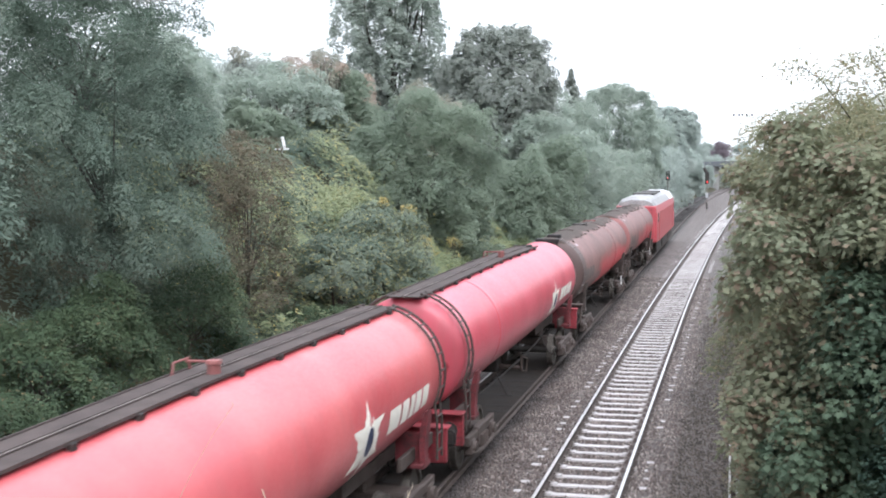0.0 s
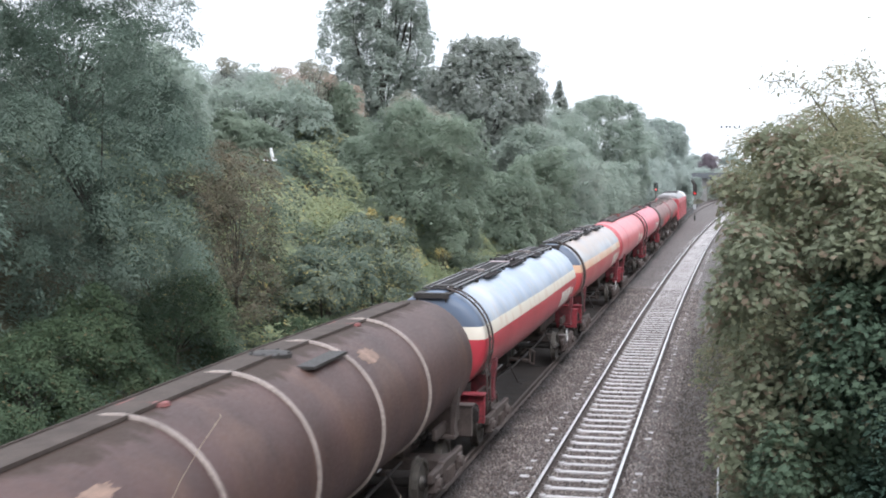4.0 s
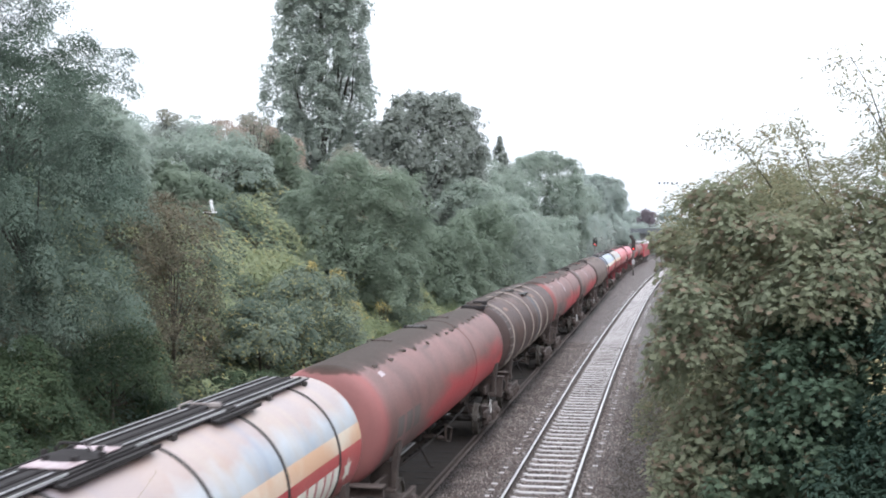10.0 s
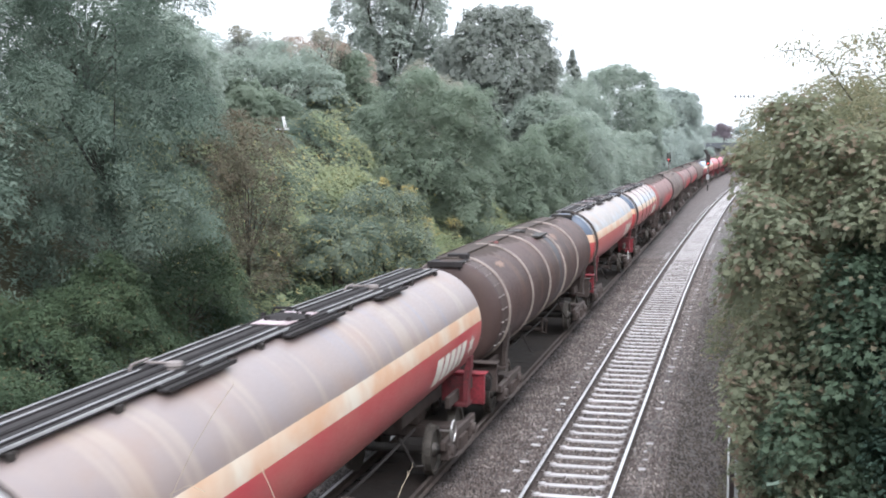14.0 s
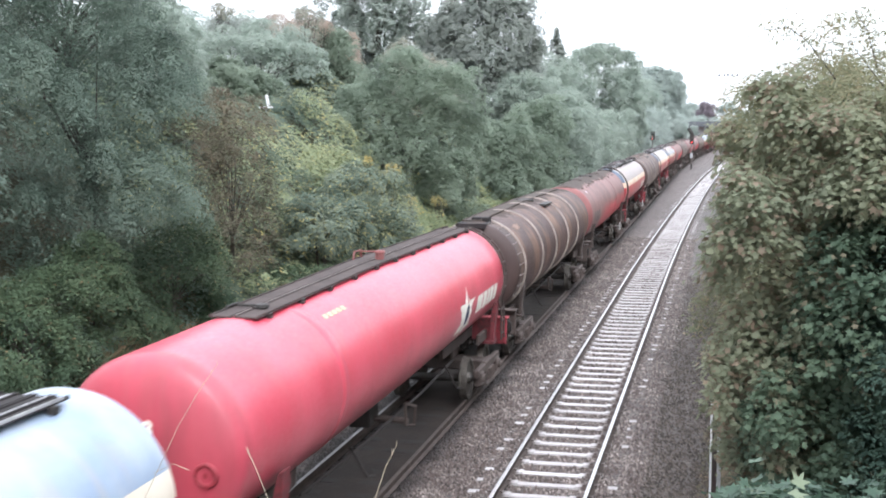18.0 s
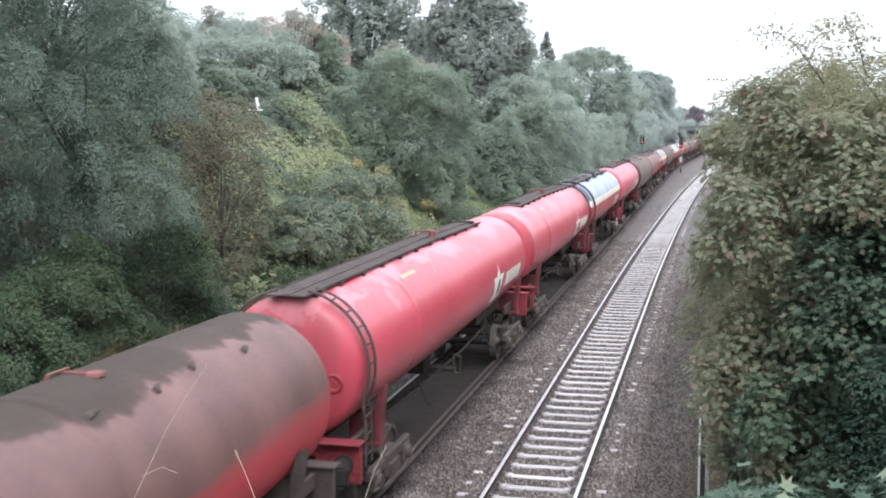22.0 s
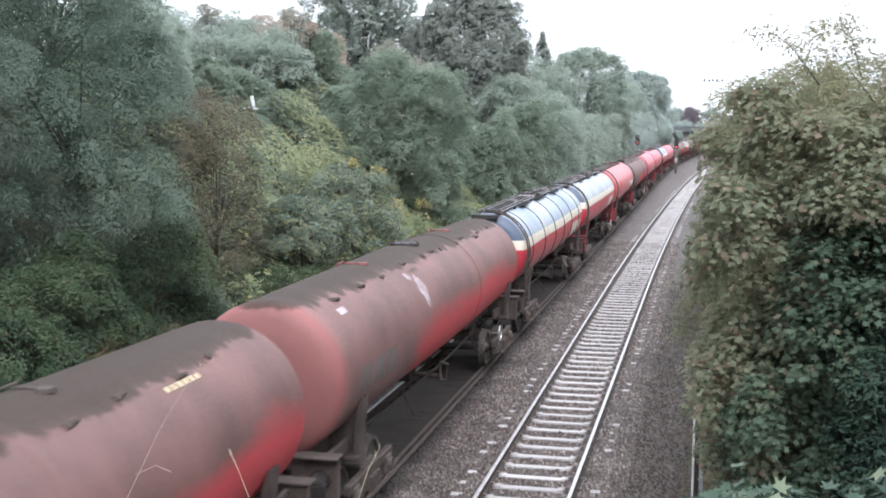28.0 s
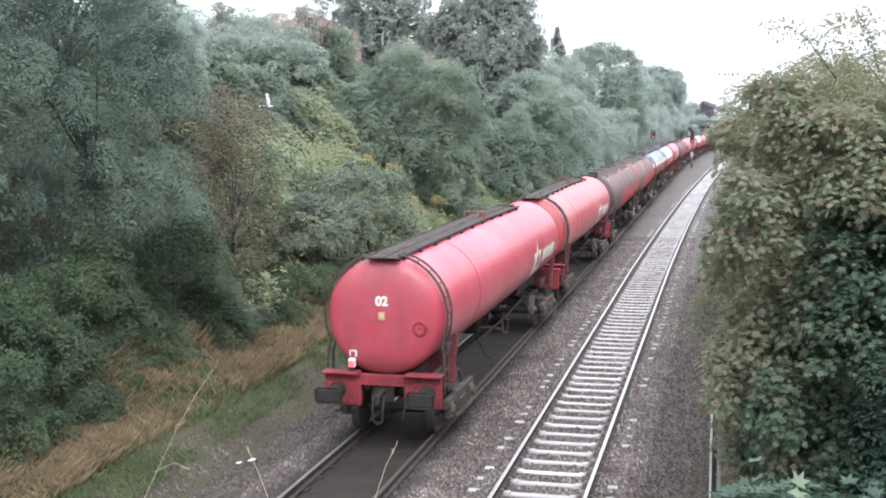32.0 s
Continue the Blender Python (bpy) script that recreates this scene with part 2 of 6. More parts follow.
def sleeper_material():
    """Pale wet concrete, rust-stained round the rail seats."""
    n = Nodes("wet_concrete")
    v = n.coord()
    grain, broad = n.noise(v, 45, 3), n.noise(v, 2.5, 5)
    col = n.ramp(n.math("ADD", n.math("MULTIPLY", n.math("ADD", broad, grain), 0.42), n.math("MULTIPLY", n.chance(), 0.16)), [(0.35, (0.32, 0.30, 0.295)), (0.65, (0.57, 0.545, 0.54))])
    seat = n.math("ABSOLUTE", n.math("SUBTRACT", n.math("ABSOLUTE", n.axis(v, 0)), 0.7525))
    seat = n.math("ADD", seat, n.math("MULTIPLY", n.math("SUBTRACT", n.noise(v, 9, 4), 0.5), 0.10))
    col = n.mix(n.ramp(seat, [(0.11, 0.94), (0.20, 0.0)]), col, (0.085, 0.064, 0.056))
    return n.done(col, n.ramp(grain, [(0.3, 0.65), (0.7, 0.85)]), 0, grain, 0.004)


CONCRETE = sleeper_material()
TIMBER = worn("old_sleeper_timber", (0.016, 0.014, 0.013), (0.036, 0.031, 0.029), 0.9, 0, 3, 30)
RAIL_TOP = worn("polished_rail", (0.50, 0.49, 0.48), (0.68, 0.67, 0.66), 0.32, 1.0, 6, 60, 0.0005)
RAIL_USED = worn("dull_used_rail", (0.12, 0.11, 0.11), (0.24, 0.23, 0.23), 0.45, 0.6, 6, 60, 0.0005)
RAIL_RUST = worn("rusty_rail", (0.036, 0.027, 0.024), (0.082, 0.061, 0.052), 0.75, 0, 5, 50)
RAIL_DARK = worn("dull_rail_top", (0.050, 0.040, 0.036), (0.11, 0.088, 0.078), 0.6, 0.2, 5, 50)
BLACK = worn("sooty_steel", (0.018, 0.016, 0.015), (0.05, 0.044, 0.04), 0.6, 0, 4, 30)
SOOT = worn("black_greasy_steel", (0.015, 0.013, 0.012), (0.040, 0.033, 0.030), 0.8, 0, 4, 30)
CRUST = worn("crusted_oil_dirt", (0.040, 0.030, 0.025), (0.085, 0.066, 0.056), 0.95, 0, 2.5, 20, 0.01)
GRIME = worn("brake_dust_steel", (0.040, 0.030, 0.027), (0.10, 0.077, 0.068), 0.7, 0, 3, 25)
WALK_GREY = worn("walkway_steel", (0.036, 0.027, 0.025), (0.082, 0.062, 0.057), 0.92, 0, 2, 30)
WALK_EDGE = worn("rubbed_walkway_edge", (0.16, 0.135, 0.125), (0.30, 0.265, 0.25), 0.7, 0, 2, 30)
HOOP = worn("dusty_hoop_steel", (0.16, 0.13, 0.115), (0.36, 0.30, 0.265), 0.5, 0, 2.2, 30)
DARK_WALK = worn("dark_walkway_steel", (0.014, 0.012, 0.012), (0.036, 0.031, 0.031), 0.9, 0, 2, 30)
WHEEL = worn("wheel_steel", (0.05, 0.045, 0.04), (0.13, 0.115, 0.10), 0.5, 0.3, 6, 30)
BRIGHT = worn("worn_bright_steel", (0.4, 0.39, 0.38), (0.6, 0.58, 0.57), 0.35, 0.8, 8, 40)
FRAME_RED = worn("red_underframe_paint", (0.085, 0.022, 0.024), (0.33, 0.040, 0.054), 0.6, 0, 2.0, 14)
# bracket copy of the frame red: grime, with underframe shade in the colour
FRAME_GRIME_SHADE = worn("grimy_shaded_red_bracket", (0.045, 0.020, 0.020), (0.20, 0.036, 0.044), 0.7, 0, 2.2, 14)
LADDER = worn("grimy_ladder_steel", (0.030, 0.023, 0.021), (0.085, 0.066, 0.058), 0.7, 0, 3, 30)
# pale tone for highlights painted along the walkway plank edges
PALE_EDGE = worn("edge_highlight_tone", (0.24, 0.235, 0.24), (0.44, 0.43, 0.44), 0.5, 0, 2, 30)
DULL_RED = worn("grimy_red_paint", (0.13, 0.06, 0.055), (0.26, 0.085, 0.078), 0.6, 0, 5, 30)
CREAM = worn("cream_paint", (0.70, 0.66, 0.57), (0.84, 0.80, 0.72), 0.5, 0, 2, 30)
WHITE = worn("white_paint", (0.66, 0.67, 0.68), (0.85, 0.85, 0.85), 0.5, 0, 2, 30)
YELLOW_WORN = worn("worn_yellow_paint", (0.30, 0.22, 0.10), (0.62, 0.50, 0.26), 0.6, 0, 8, 40)
CODE_PAINT = worn("faded_cream_code_paint", (0.42, 0.33, 0.20), (0.68, 0.56, 0.36), 0.6, 0, 8, 40)
PALE_SMEAR = worn("smeared_pale_paint", (0.24, 0.17, 0.17), (0.55, 0.48, 0.50), 0.6, 0, 3, 18)
RUST_BLOOM = worn("pale_rust_bloom", (0.11, 0.070, 0.056), (0.30, 0.20, 0.15), 0.7, 0, 5, 24)
NAVY = worn("navy_paint", (0.02, 0.03, 0.07), (0.05, 0.06, 0.12), 0.5)
YELLOW = worn("yellow_paint", (0.55, 0.36, 0.05), (0.72, 0.48, 0.08), 0.5)
GHOST = worn("faded_grey_lettering", (0.10, 0.085, 0.08), (0.17, 0.14, 0.13), 0.7)
GALV = worn("galvanised_steel", (0.36, 0.37, 0.38), (0.56, 0.57, 0.58), 0.45, 0.4, 5, 40)
# far abutment brick, greyed and lightened to carry distance haze in its colour
PIER = worn("haze_paled_brick", (0.20, 0.195, 0.19), (0.32, 0.31, 0.305), 0.85, 0, 1.5, 14, 0.02)
BRICK = worn("bridge_brick", (0.10, 0.07, 0.06), (0.22, 0.15, 0.13), 0.85, 0, 1.5, 14, 0.02)
GIRDER = worn("bridge_girder_paint", (0.085, 0.092, 0.10), (0.15, 0.16, 0.17), 0.7, 0, 1.0, 12)
LOCO_RED = worn("locomotive_red", (0.34, 0.06, 0.07), (0.46, 0.09, 0.105), 0.4, 0, 1.5, 20)
ROOF_GREY = worn("locomotive_roof", (0.16, 0.16, 0.16), (0.34, 0.335, 0.33), 0.5, 0, 1.2, 12)
CAB_ROOF = worn("pale_cab_roof", (0.5, 0.5, 0.5), (0.7, 0.7, 0.7), 0.45, 0, 1.2, 12)
GLASS = worn("dark_cab_glass", (0.012, 0.014, 0.016), (0.03, 0.034, 0.038), 0.1)


def lamp_glow(name, colour, strength):
    n = Nodes(name)
    n.bsdf.inputs["Emission Color"].default_value = rgb(colour)
    n.bsdf.inputs["Emission Strength"].default_value = strength
    return n.done(colour, 0.4)


RED_LAMP = lamp_glow("red_signal_lens", (1.0, 0.06, 0.06), 3.0)


def tank_red(name, seed, faded, flaking=False, salmon=False):
    """Red tank paint, faded and chalky above, with streaky film, darker on the ends and towards the bottom."""
    n = Nodes(name)
    v = n.coord()
    off = n.t.nodes.new("ShaderNodeMapping")
    off.inputs["Location"].default_value = (seed * 3.1, seed * 7.7, 0)
    n.link(v, off.inputs["Vector"])
    v = off.outputs[0]
    broad = n.noise(v, 0.7, 5)
    grain = n.noise(v, 18, 4)
    streak = n.noise(n.scaled(v, (6, 4, 0.5)), 1.0, 4)
    col = n.ramp(broad, [(0.32, (0.47, 0.046, 0.076)), (0.5, (0.54, 0.068, 0.104)), (0.7, (0.60, 0.085 + faded, 0.125 + faded))])
    if salmon:
        col = n.mix(0.6, col, n.ramp(broad, [(0.35, (0.46, 0.085, 0.088)), (0.65, (0.57, 0.145, 0.13))]))
    film = n.math("MULTIPLY", n.ramp(streak, [(0.45, 0.0), (0.75, 0.6)]), 0.45)
    col = n.mix(film, col, (0.36, 0.13, 0.12))
    rough = n.ramp(grain, [(0.3, 0.34), (0.7, 0.5)])
    own = n.coord()
    if flaking:
        z = n.math("MULTIPLY", n.math("SUBTRACT", n.level(own), 2.5), 0.5)
        ragged = n.math("ADD", n.math("MULTIPLY", n.math("SUBTRACT", n.noise(n.scaled(v, (0.7, 0.45, 0.7)), 1.3, 6, 0.62), 0.5), 1.5), z)
        flake = n.ramp(ragged, [(0.50, 0.0), (0.545, 0.85), (0.66, 1.0)])
        col = n.mix(n.math("MULTIPLY", flake, 0.72), n.mix(0.35, col, (0.46, 0.026, 0.05)), (0.66, 0.26, 0.29))
        rough = n.math("ADD", n.math("MULTIPLY", flake, 0.25), rough)
    # darker red in streaks on the ends and along the belly
    end = n.math("ADD", n.math("ADD", n.axis(own, 1), 8.3), n.math("MULTIPLY", n.math("SUBTRACT", n.noise(v, 1.2, 5), 0.5), 0.5))
    dirt = n.math("MULTIPLY", n.ramp(end, [(0.20, 1.0), (0.34, 0.0)]), n.ramp(n.noise(n.scaled(v, (1.6, 1.6, 0.35)), 1.2, 5), [(0.35, 0.25), (0.7, 0.75)]))
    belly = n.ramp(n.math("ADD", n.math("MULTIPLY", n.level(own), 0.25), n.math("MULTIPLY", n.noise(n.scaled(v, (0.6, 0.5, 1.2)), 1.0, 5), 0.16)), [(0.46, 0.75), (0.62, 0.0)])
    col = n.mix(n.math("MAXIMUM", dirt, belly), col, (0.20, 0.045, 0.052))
    rough = n.math("ADD", n.math("MULTIPLY", dirt, 0.15), rough)
    n.coat(0.38, 0.30)
    return n.done(col, rough, 0, broad, 0.012, 0.35)


def tank_brown(name, seed, red_show, rust=0.0, crusted=0.893, stain=False, tone=1.0, dark_end=0.0):
    """Tank caked in brown brake dust: black oily crust along the top with a ragged edge, red paint wiped clear low on the side."""
    n = Nodes(name)
    raw = n.coord()
    off = n.t.nodes.new("ShaderNodeMapping")
    off.inputs["Location"].default_value = (seed * 5.3, seed * 2.9, seed * 1.3)
    n.link(raw, off.inputs["Vector"])
    v = off.outputs[0]
    broad, grain = n.noise(v, 0.8, 5), n.noise(v, 22, 4)
    if tone < 0.5:
        n.bsdf.inputs["Specular IOR Level"].default_value = 0.25
    warm = (1.05, 1.0, 0.92) if tone < 0.5 else (1.03, 0.90, 0.84)
    dust = n.ramp(broad, [(0.3, tuple(c * tone * q for c, q in zip((0.14, 0.086, 0.083), warm))), (0.5, tuple(c * tone * q for c, q in zip((0.195, 0.117, 0.113), warm))), (0.7, tuple(c * tone * q for c, q in zip((0.25, 0.145, 0.14), warm)))])
    if rust:
        dust = n.mix(n.ramp(n.noise(n.scaled(v, (1, 1.2, 0.35)), 1.3, 5), [(0.5, 0.0), (0.68, rust)]), dust, (0.34, 0.19, 0.11))
    if stain:
        along = n.math("ABSOLUTE", n.math("ADD", n.axis(raw, 1), n.math("ADD", -1.3, n.math("MULTIPLY", n.noise(v, 0.9, 4), 0.8))))
        spill = n.math("MULTIPLY", n.ramp(along, [(0.45, 1.0), (0.75, 0.0)]), n.ramp(n.noise(n.scaled(v, (1, 1.5, 0.5)), 1.6, 5), [(0.38, 0.0), (0.52, 0.9)]))
        dust = n.mix(spill, dust, (0.06, 0.062, 0.072))
        pale = n.math("MULTIPLY", n.ramp(along, [(0.55, 0.0), (0.7, 1.0), (0.95, 0.0)]), n.ramp(n.noise(v, 2.2, 5), [(0.48, 0.0), (0.62, 0.8)]))
        dust = n.mix(pale, dust, (0.30, 0.24, 0.17))
    z = n.level(raw)
    patch = n.noise(n.scaled(v, (0.6, 0.28, 1.4)), 1.0, 4)
    band = n.ramp(n.math("ADD", n.math("MULTIPLY", z, 0.25), n.math("MULTIPLY", patch, 0.3)), [(0.48, 0.0), (0.58, 1.0), (0.71, 1.0), (0.84, 0.0)])
    reach = n.ramp(n.math("ADD", n.math("MULTIPLY", n.axis(raw, 1), 0.06), n.math("MULTIPLY", patch, 0.5)), [(-0.06, 0.0), (0.10, 1.0)])
    col = n.mix(n.math("MULTIPLY", n.math("MULTIPLY", band, reach), red_show), dust, (0.48, 0.05, 0.06))
    ragged = n.math("ADD", n.math("MULTIPLY", n.math("SUBTRACT", n.noise(n.scaled(v, (0.8, 1.7, 0.8)), 1.0, 8, 0.72), 0.5), 0.42), n.math("MULTIPLY", n.math("SUBTRACT", n.noise(n.scaled(v, (0.4, 0.5, 0.4)), 1.0, 3), 0.5), 0.30))
    edge = n.math("ADD", z, ragged)
    crust = n.ramp(n.math("MULTIPLY", edge, 0.25), [(crusted - 0.004, 0.0), (crusted + 0.006, 0.85), (crusted + 0.03, 1.0)])
    if not dark_end and red_show:
        rim = n.math("ABSOLUTE", n.math("ADD", n.axis(raw, 1), n.math("ADD", 8.2, n.math("MULTIPLY", n.math("SUBTRACT", broad, 0.5), 0.3))))
        col = n.mix(n.ramp(rim, [(0.0, 0.5), (0.12, 0.34), (0.42, 0.0)]), col, (0.34, 0.10, 0.10))
    if dark_end:
        sooty = n.ramp(n.math("ADD", n.math("ADD", 8.3, n.axis(raw, 1)), n.math("MULTIPLY", n.math("SUBTRACT", broad, 0.5), 0.5)), [(0.85, dark_end), (1.15, 0.0)])
        col = n.mix(sooty, col, (0.062, 0.046, 0.042))
    col = n.mix(crust, col, (0.040, 0.026, 0.019))
    n.coat(0.10 if tone < 0.5 else 0.12, 0.42)
    return n.done(col, n.math("ADD", n.ramp(grain, [(0.3, 0.5), (0.7, 0.7)]), n.math("MULTIPLY", crust, 0.28)), 0, grain, 0.006, 0.5)


def tank_blue(name, seed, pale, rust=0.0, dusty=0.86, tan_tone=1.0):
    """Pale blue and white upper half over a cream stripe and red lower half."""
    n = Nodes(name)
    raw = n.coord()
    off = n.t.nodes.new("ShaderNodeMapping")
    off.inputs["Location"].default_value = (seed * 4.1, seed * 3.7, seed)
    n.link(raw, off.inputs["Vector"])
    v = off.outputs[0]
    broad, grain = n.noise(v, 0.55, 5), n.noise(v, 25, 3)
    rusty = n.noise(n.scaled(v, (1.0, 1.6, 0.6)), 1.4, 6)
    blue = (0.18 + 0.09 * pale, 0.25 + 0.07 * pale, 0.36 + 0.02 * pale)
    top = n.ramp(broad, [(0.38, blue), (0.56, (0.29 + 0.10 * pale, 0.355 + 0.06 * pale, 0.44)), (0.72, (0.45, 0.475, 0.50))])
    top = n.mix(n.ramp(rusty, [(0.55, 0.0), (0.75, 0.35 + 0.25 * pale)]), top, (0.36, 0.27, 0.20))
    z = n.level(raw)
    if pale > 0.9:
        cake = n.ramp(n.math("ADD", n.math("MULTIPLY", z, 0.25), n.math("MULTIPLY", n.noise(n.scaled(v, (0.7, 0.8, 0.7)), 1.0, 5), 0.30)), [(dusty, 0.0), (dusty + 0.09, 0.94)])
        cake = n.math("MULTIPLY", cake, n.ramp(n.math("ADD", 8.3, n.axis(raw, 1)), [(0.55, 0.0), (0.75, 1.0)]))
        tan = n.ramp(n.noise(v, 0.8, 5), [(p, tuple(q * tan_tone for q in c)) for p, c in ((0.35, (0.29, 0.265, 0.26)), (0.55, (0.33, 0.28, 0.25)), (0.72, (0.34, 0.24, 0.18)))])
        top = n.mix(cake, top, n.mix(rust, tan, (0.50, 0.20, 0.15)))
    across = n.noise(n.scaled(v, (0.10, 1.5, 0.22)), 1.0, 4)
    top = n.mix(n.ramp(across, [(0.54, 0.0), (0.60, 0.34), (0.64, 0.10), (0.75, 0.0)]), top, (0.40, 0.33, 0.25))
    top = n.mix(n.ramp(across, [(0.28, 0.40), (0.36, 0.12), (0.44, 0.0)]), top, (0.13, 0.19, 0.30))
    # darker end: grime, plus shade under the end platform put into the colour
    end = n.math("ADD", n.math("ADD", 8.3, n.axis(raw, 1)), n.math("MULTIPLY", n.math("SUBTRACT", broad, 0.5), 0.25))
    top = n.mix(n.ramp(end, [(0.30, 0.86), (0.42, 0.0)]), top, (0.045, 0.068, 0.115))
    stripe = n.mix(n.ramp(rusty, [(0.5, 0.0), (0.72, 0.55)]), (0.68, 0.62, 0.52), (0.48, 0.30, 0.18))
    red = n.ramp(broad, [(0.35, (0.38, 0.030, 0.045)), (0.7, (0.49, 0.058, 0.074))])
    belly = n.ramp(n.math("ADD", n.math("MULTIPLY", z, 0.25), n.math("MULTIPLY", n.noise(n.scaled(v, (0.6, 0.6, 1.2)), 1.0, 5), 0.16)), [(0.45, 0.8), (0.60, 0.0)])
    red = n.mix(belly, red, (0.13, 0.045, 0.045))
    if pale > 0.9:
        stripe = n.mix(n.ramp(n.noise(n.scaled(v, (0.8, 0.7, 0.8)), 1.0, 5), [(0.36, 0.05), (0.58, 0.9)]), stripe, (0.60, 0.36, 0.22))
        red = n.mix(n.ramp(n.noise(n.scaled(v, (0.7, 0.5, 1.0)), 1.0, 5), [(0.35, 0.1), (0.65, 0.6)]), red, (0.44, 0.15, 0.12))
    f = n.math("MULTIPLY", z, 0.25)
    col = n.mix(n.ramp(f, [(0.0, 0.0), (0.649, 1.0)], True), red, stripe)
    col = n.mix(n.ramp(f, [(0.0, 0.0), (0.7245, 1.0)], True), col, top)
    n.coat(0.26, 0.36)
    return n.done(col, n.ramp(grain, [(0.3, 0.35), (0.7, 0.5)]), 0, grain, 0.004, 0.4)


# ---- mesh helpers ----
def link_mesh(name, me, parent=None, label=""):
    ob = new(name, me)
    if parent is not None:
        ob.parent = parent
    if label:
        tagged(ob, label)
    return ob


def finish(bm, name, material, smooth=False):
    me = bpy.data.meshes.new(name)
    bm.to_mesh(me)
    bm.free()
    me.materials.append(material)
    if smooth:
        me.polygons.foreach_set("use_smooth", [True] * len(me.polygons))
    return me


def part(name, bm, material, parent=None, label="", smooth=False):
    return link_mesh(name, finish(bm, name, material, smooth), parent, label)


def box(bm, x0, x1, y0, y1, z0, z1, bevel=0.0):
    vs = [bm.verts.new((x, y, z)) for x in (x0, x1) for y in (y0, y1) for z in (z0, z1)]
    fs = [bm.faces.new([vs[i] for i in q]) for q in ((0, 1, 3, 2), (4, 6, 7, 5), (0, 4, 5, 1), (2, 3, 7, 6), (0, 2, 6, 4), (1, 5, 7, 3))]
    if bevel:
        es = list({e for f in fs for e in f.edges})
        bmesh.ops.bevel(bm, geom=es, offset=bevel, segments=1, affect="EDGES", profile=0.5)
    return bm


def tube(bm, path, r, sides=8, cap=True):
    """A round bar along a line of points; r: one radius, or one for each point."""
    pts = [Vector(p) for p in path]
    rr = r if isinstance(r, (list, tuple)) else [r] * len(pts)
    rings, side = [], None
    for i, p in enumerate(pts):
        d = (pts[min(i + 1, len(pts) - 1)] - pts[max(i - 1, 0)]).normalized()
        if side is None:
            side = d.orthogonal().normalized()
        side = (side - d * side.dot(d)).normalized()
        up = d.cross(side)
        rings.append([bm.verts.new(p + (side * math.cos(a) + up * math.sin(a)) * rr[i]) for a in (2 * math.pi * k / sides for k in range(sides))])
    for a, b in zip(rings, rings[1:]):
        for k in range(sides):
            bm.faces.new((a[k], a[(k + 1) % sides], b[(k + 1) % sides], b[k]))
    if cap:
        bm.faces.new(list(reversed(rings[0])))
        bm.faces.new(rings[-1])
    return bm


def turned(bm, profile, axis="y", sides=32, centre=(0, 0, 0)):
    """A surface turned about an axis; profile: (place on the axis, radius)."""
    rings = []
    c = Vector(centre)
    for a, r in profile:
        ring = []
        for k in range(sides):
            t = 2 * math.pi * k / sides
            u, w = r * math.cos(t), r * math.sin(t)
            v = {"y": (u, a, w), "x": (a, u, w), "z": (u, w, a)}[axis]
            ring.append(bm.verts.new(c + Vector(v)))
        rings.append(ring)
    for p, q in zip(rings, rings[1:]):
        for k in range(sides):
            bm.faces.new((p[k], p[(k + 1) % sides], q[(k + 1) % sides], q[k]))
    bm.faces.new(rings[0])
    bm.faces.new(list(reversed(rings[-1])))
    bmesh.ops.recalc_face_normals(bm, faces=bm.faces[:])
    return bm


def raw_mesh(name, verts, faces, material):
    """A mesh from numpy arrays: verts (n, 3), faces (m, 3) or (m, 4)."""
    me = bpy.data.meshes.new(name)
    k = faces.shape[1]
    me.vertices.add(len(verts))
    me.vertices.foreach_set("co", verts.astype(np.float32).ravel())
    me.loops.add(faces.size)
    me.loops.foreach_set("vertex_index", faces.astype(np.int32).ravel())
    me.polygons.add(len(faces))
    me.polygons.foreach_set("loop_start", np.arange(0, faces.size, k, dtype=np.int32))
    me.update(calc_edges=True)
    me.materials.append(material)
    return me


# ---- the lie of the land ----
TRACK_R, TRACK_L = -2.835, -6.11   # centre lines


def bend_r(y):
    return 0.5 * 2.6e-4 * np.maximum(np.asarray(y, float) - 30.0, 0) ** 2


def bend_l(y):
    return 0.5 * 3.5e-4 * np.maximum(np.asarray(y, float) - 128.0, 0) ** 2


def wave(x, y, s, k=0.0):
    """A smooth wave field for uneven ground, about -1 to 1."""
    return (np.sin(x * 1.3 * s + 1.7 * np.sin(y * 0.7 * s + k) + k) + np.sin(y * 1.1 * s + 1.3 * np.sin(x * 0.9 * s - k) + 2 * k)) * 0.5


def land(x, y):
    """Height of the ground: a railway cutting between two plateaus."""
    x, y = np.asarray(x, float), np.asarray(y, float)
    xl, xr = x - bend_l(np.minimum(y, 330.0)), x - bend_r(np.minimum(y, 330.0)) * 0.8
    left = np.interp(xl, [-400, -19.5, -18.0, -12.0, -10.0, -8.9, -4.5], [7.0, 6.5, 6.2, 0.45, 0.1, -0.42, -0.45])
    right = np.interp(xr, [-4.5, 0.0, 0.5, 1.2, 6.5, 9.0, 400], [-0.45, -0.42, -0.15, 0.4, 4.6, 5.0, 5.4])
    z = np.where(x < -4.5, left, right)
    rough = np.clip((np.abs(x + 4.5) - 5.0) * 0.1, 0, 0.25)
    z = z + rough * wave(x, y, 1.0)
    return np.where((y > 282) & (y < 297), np.minimum(z, 4.9), z)


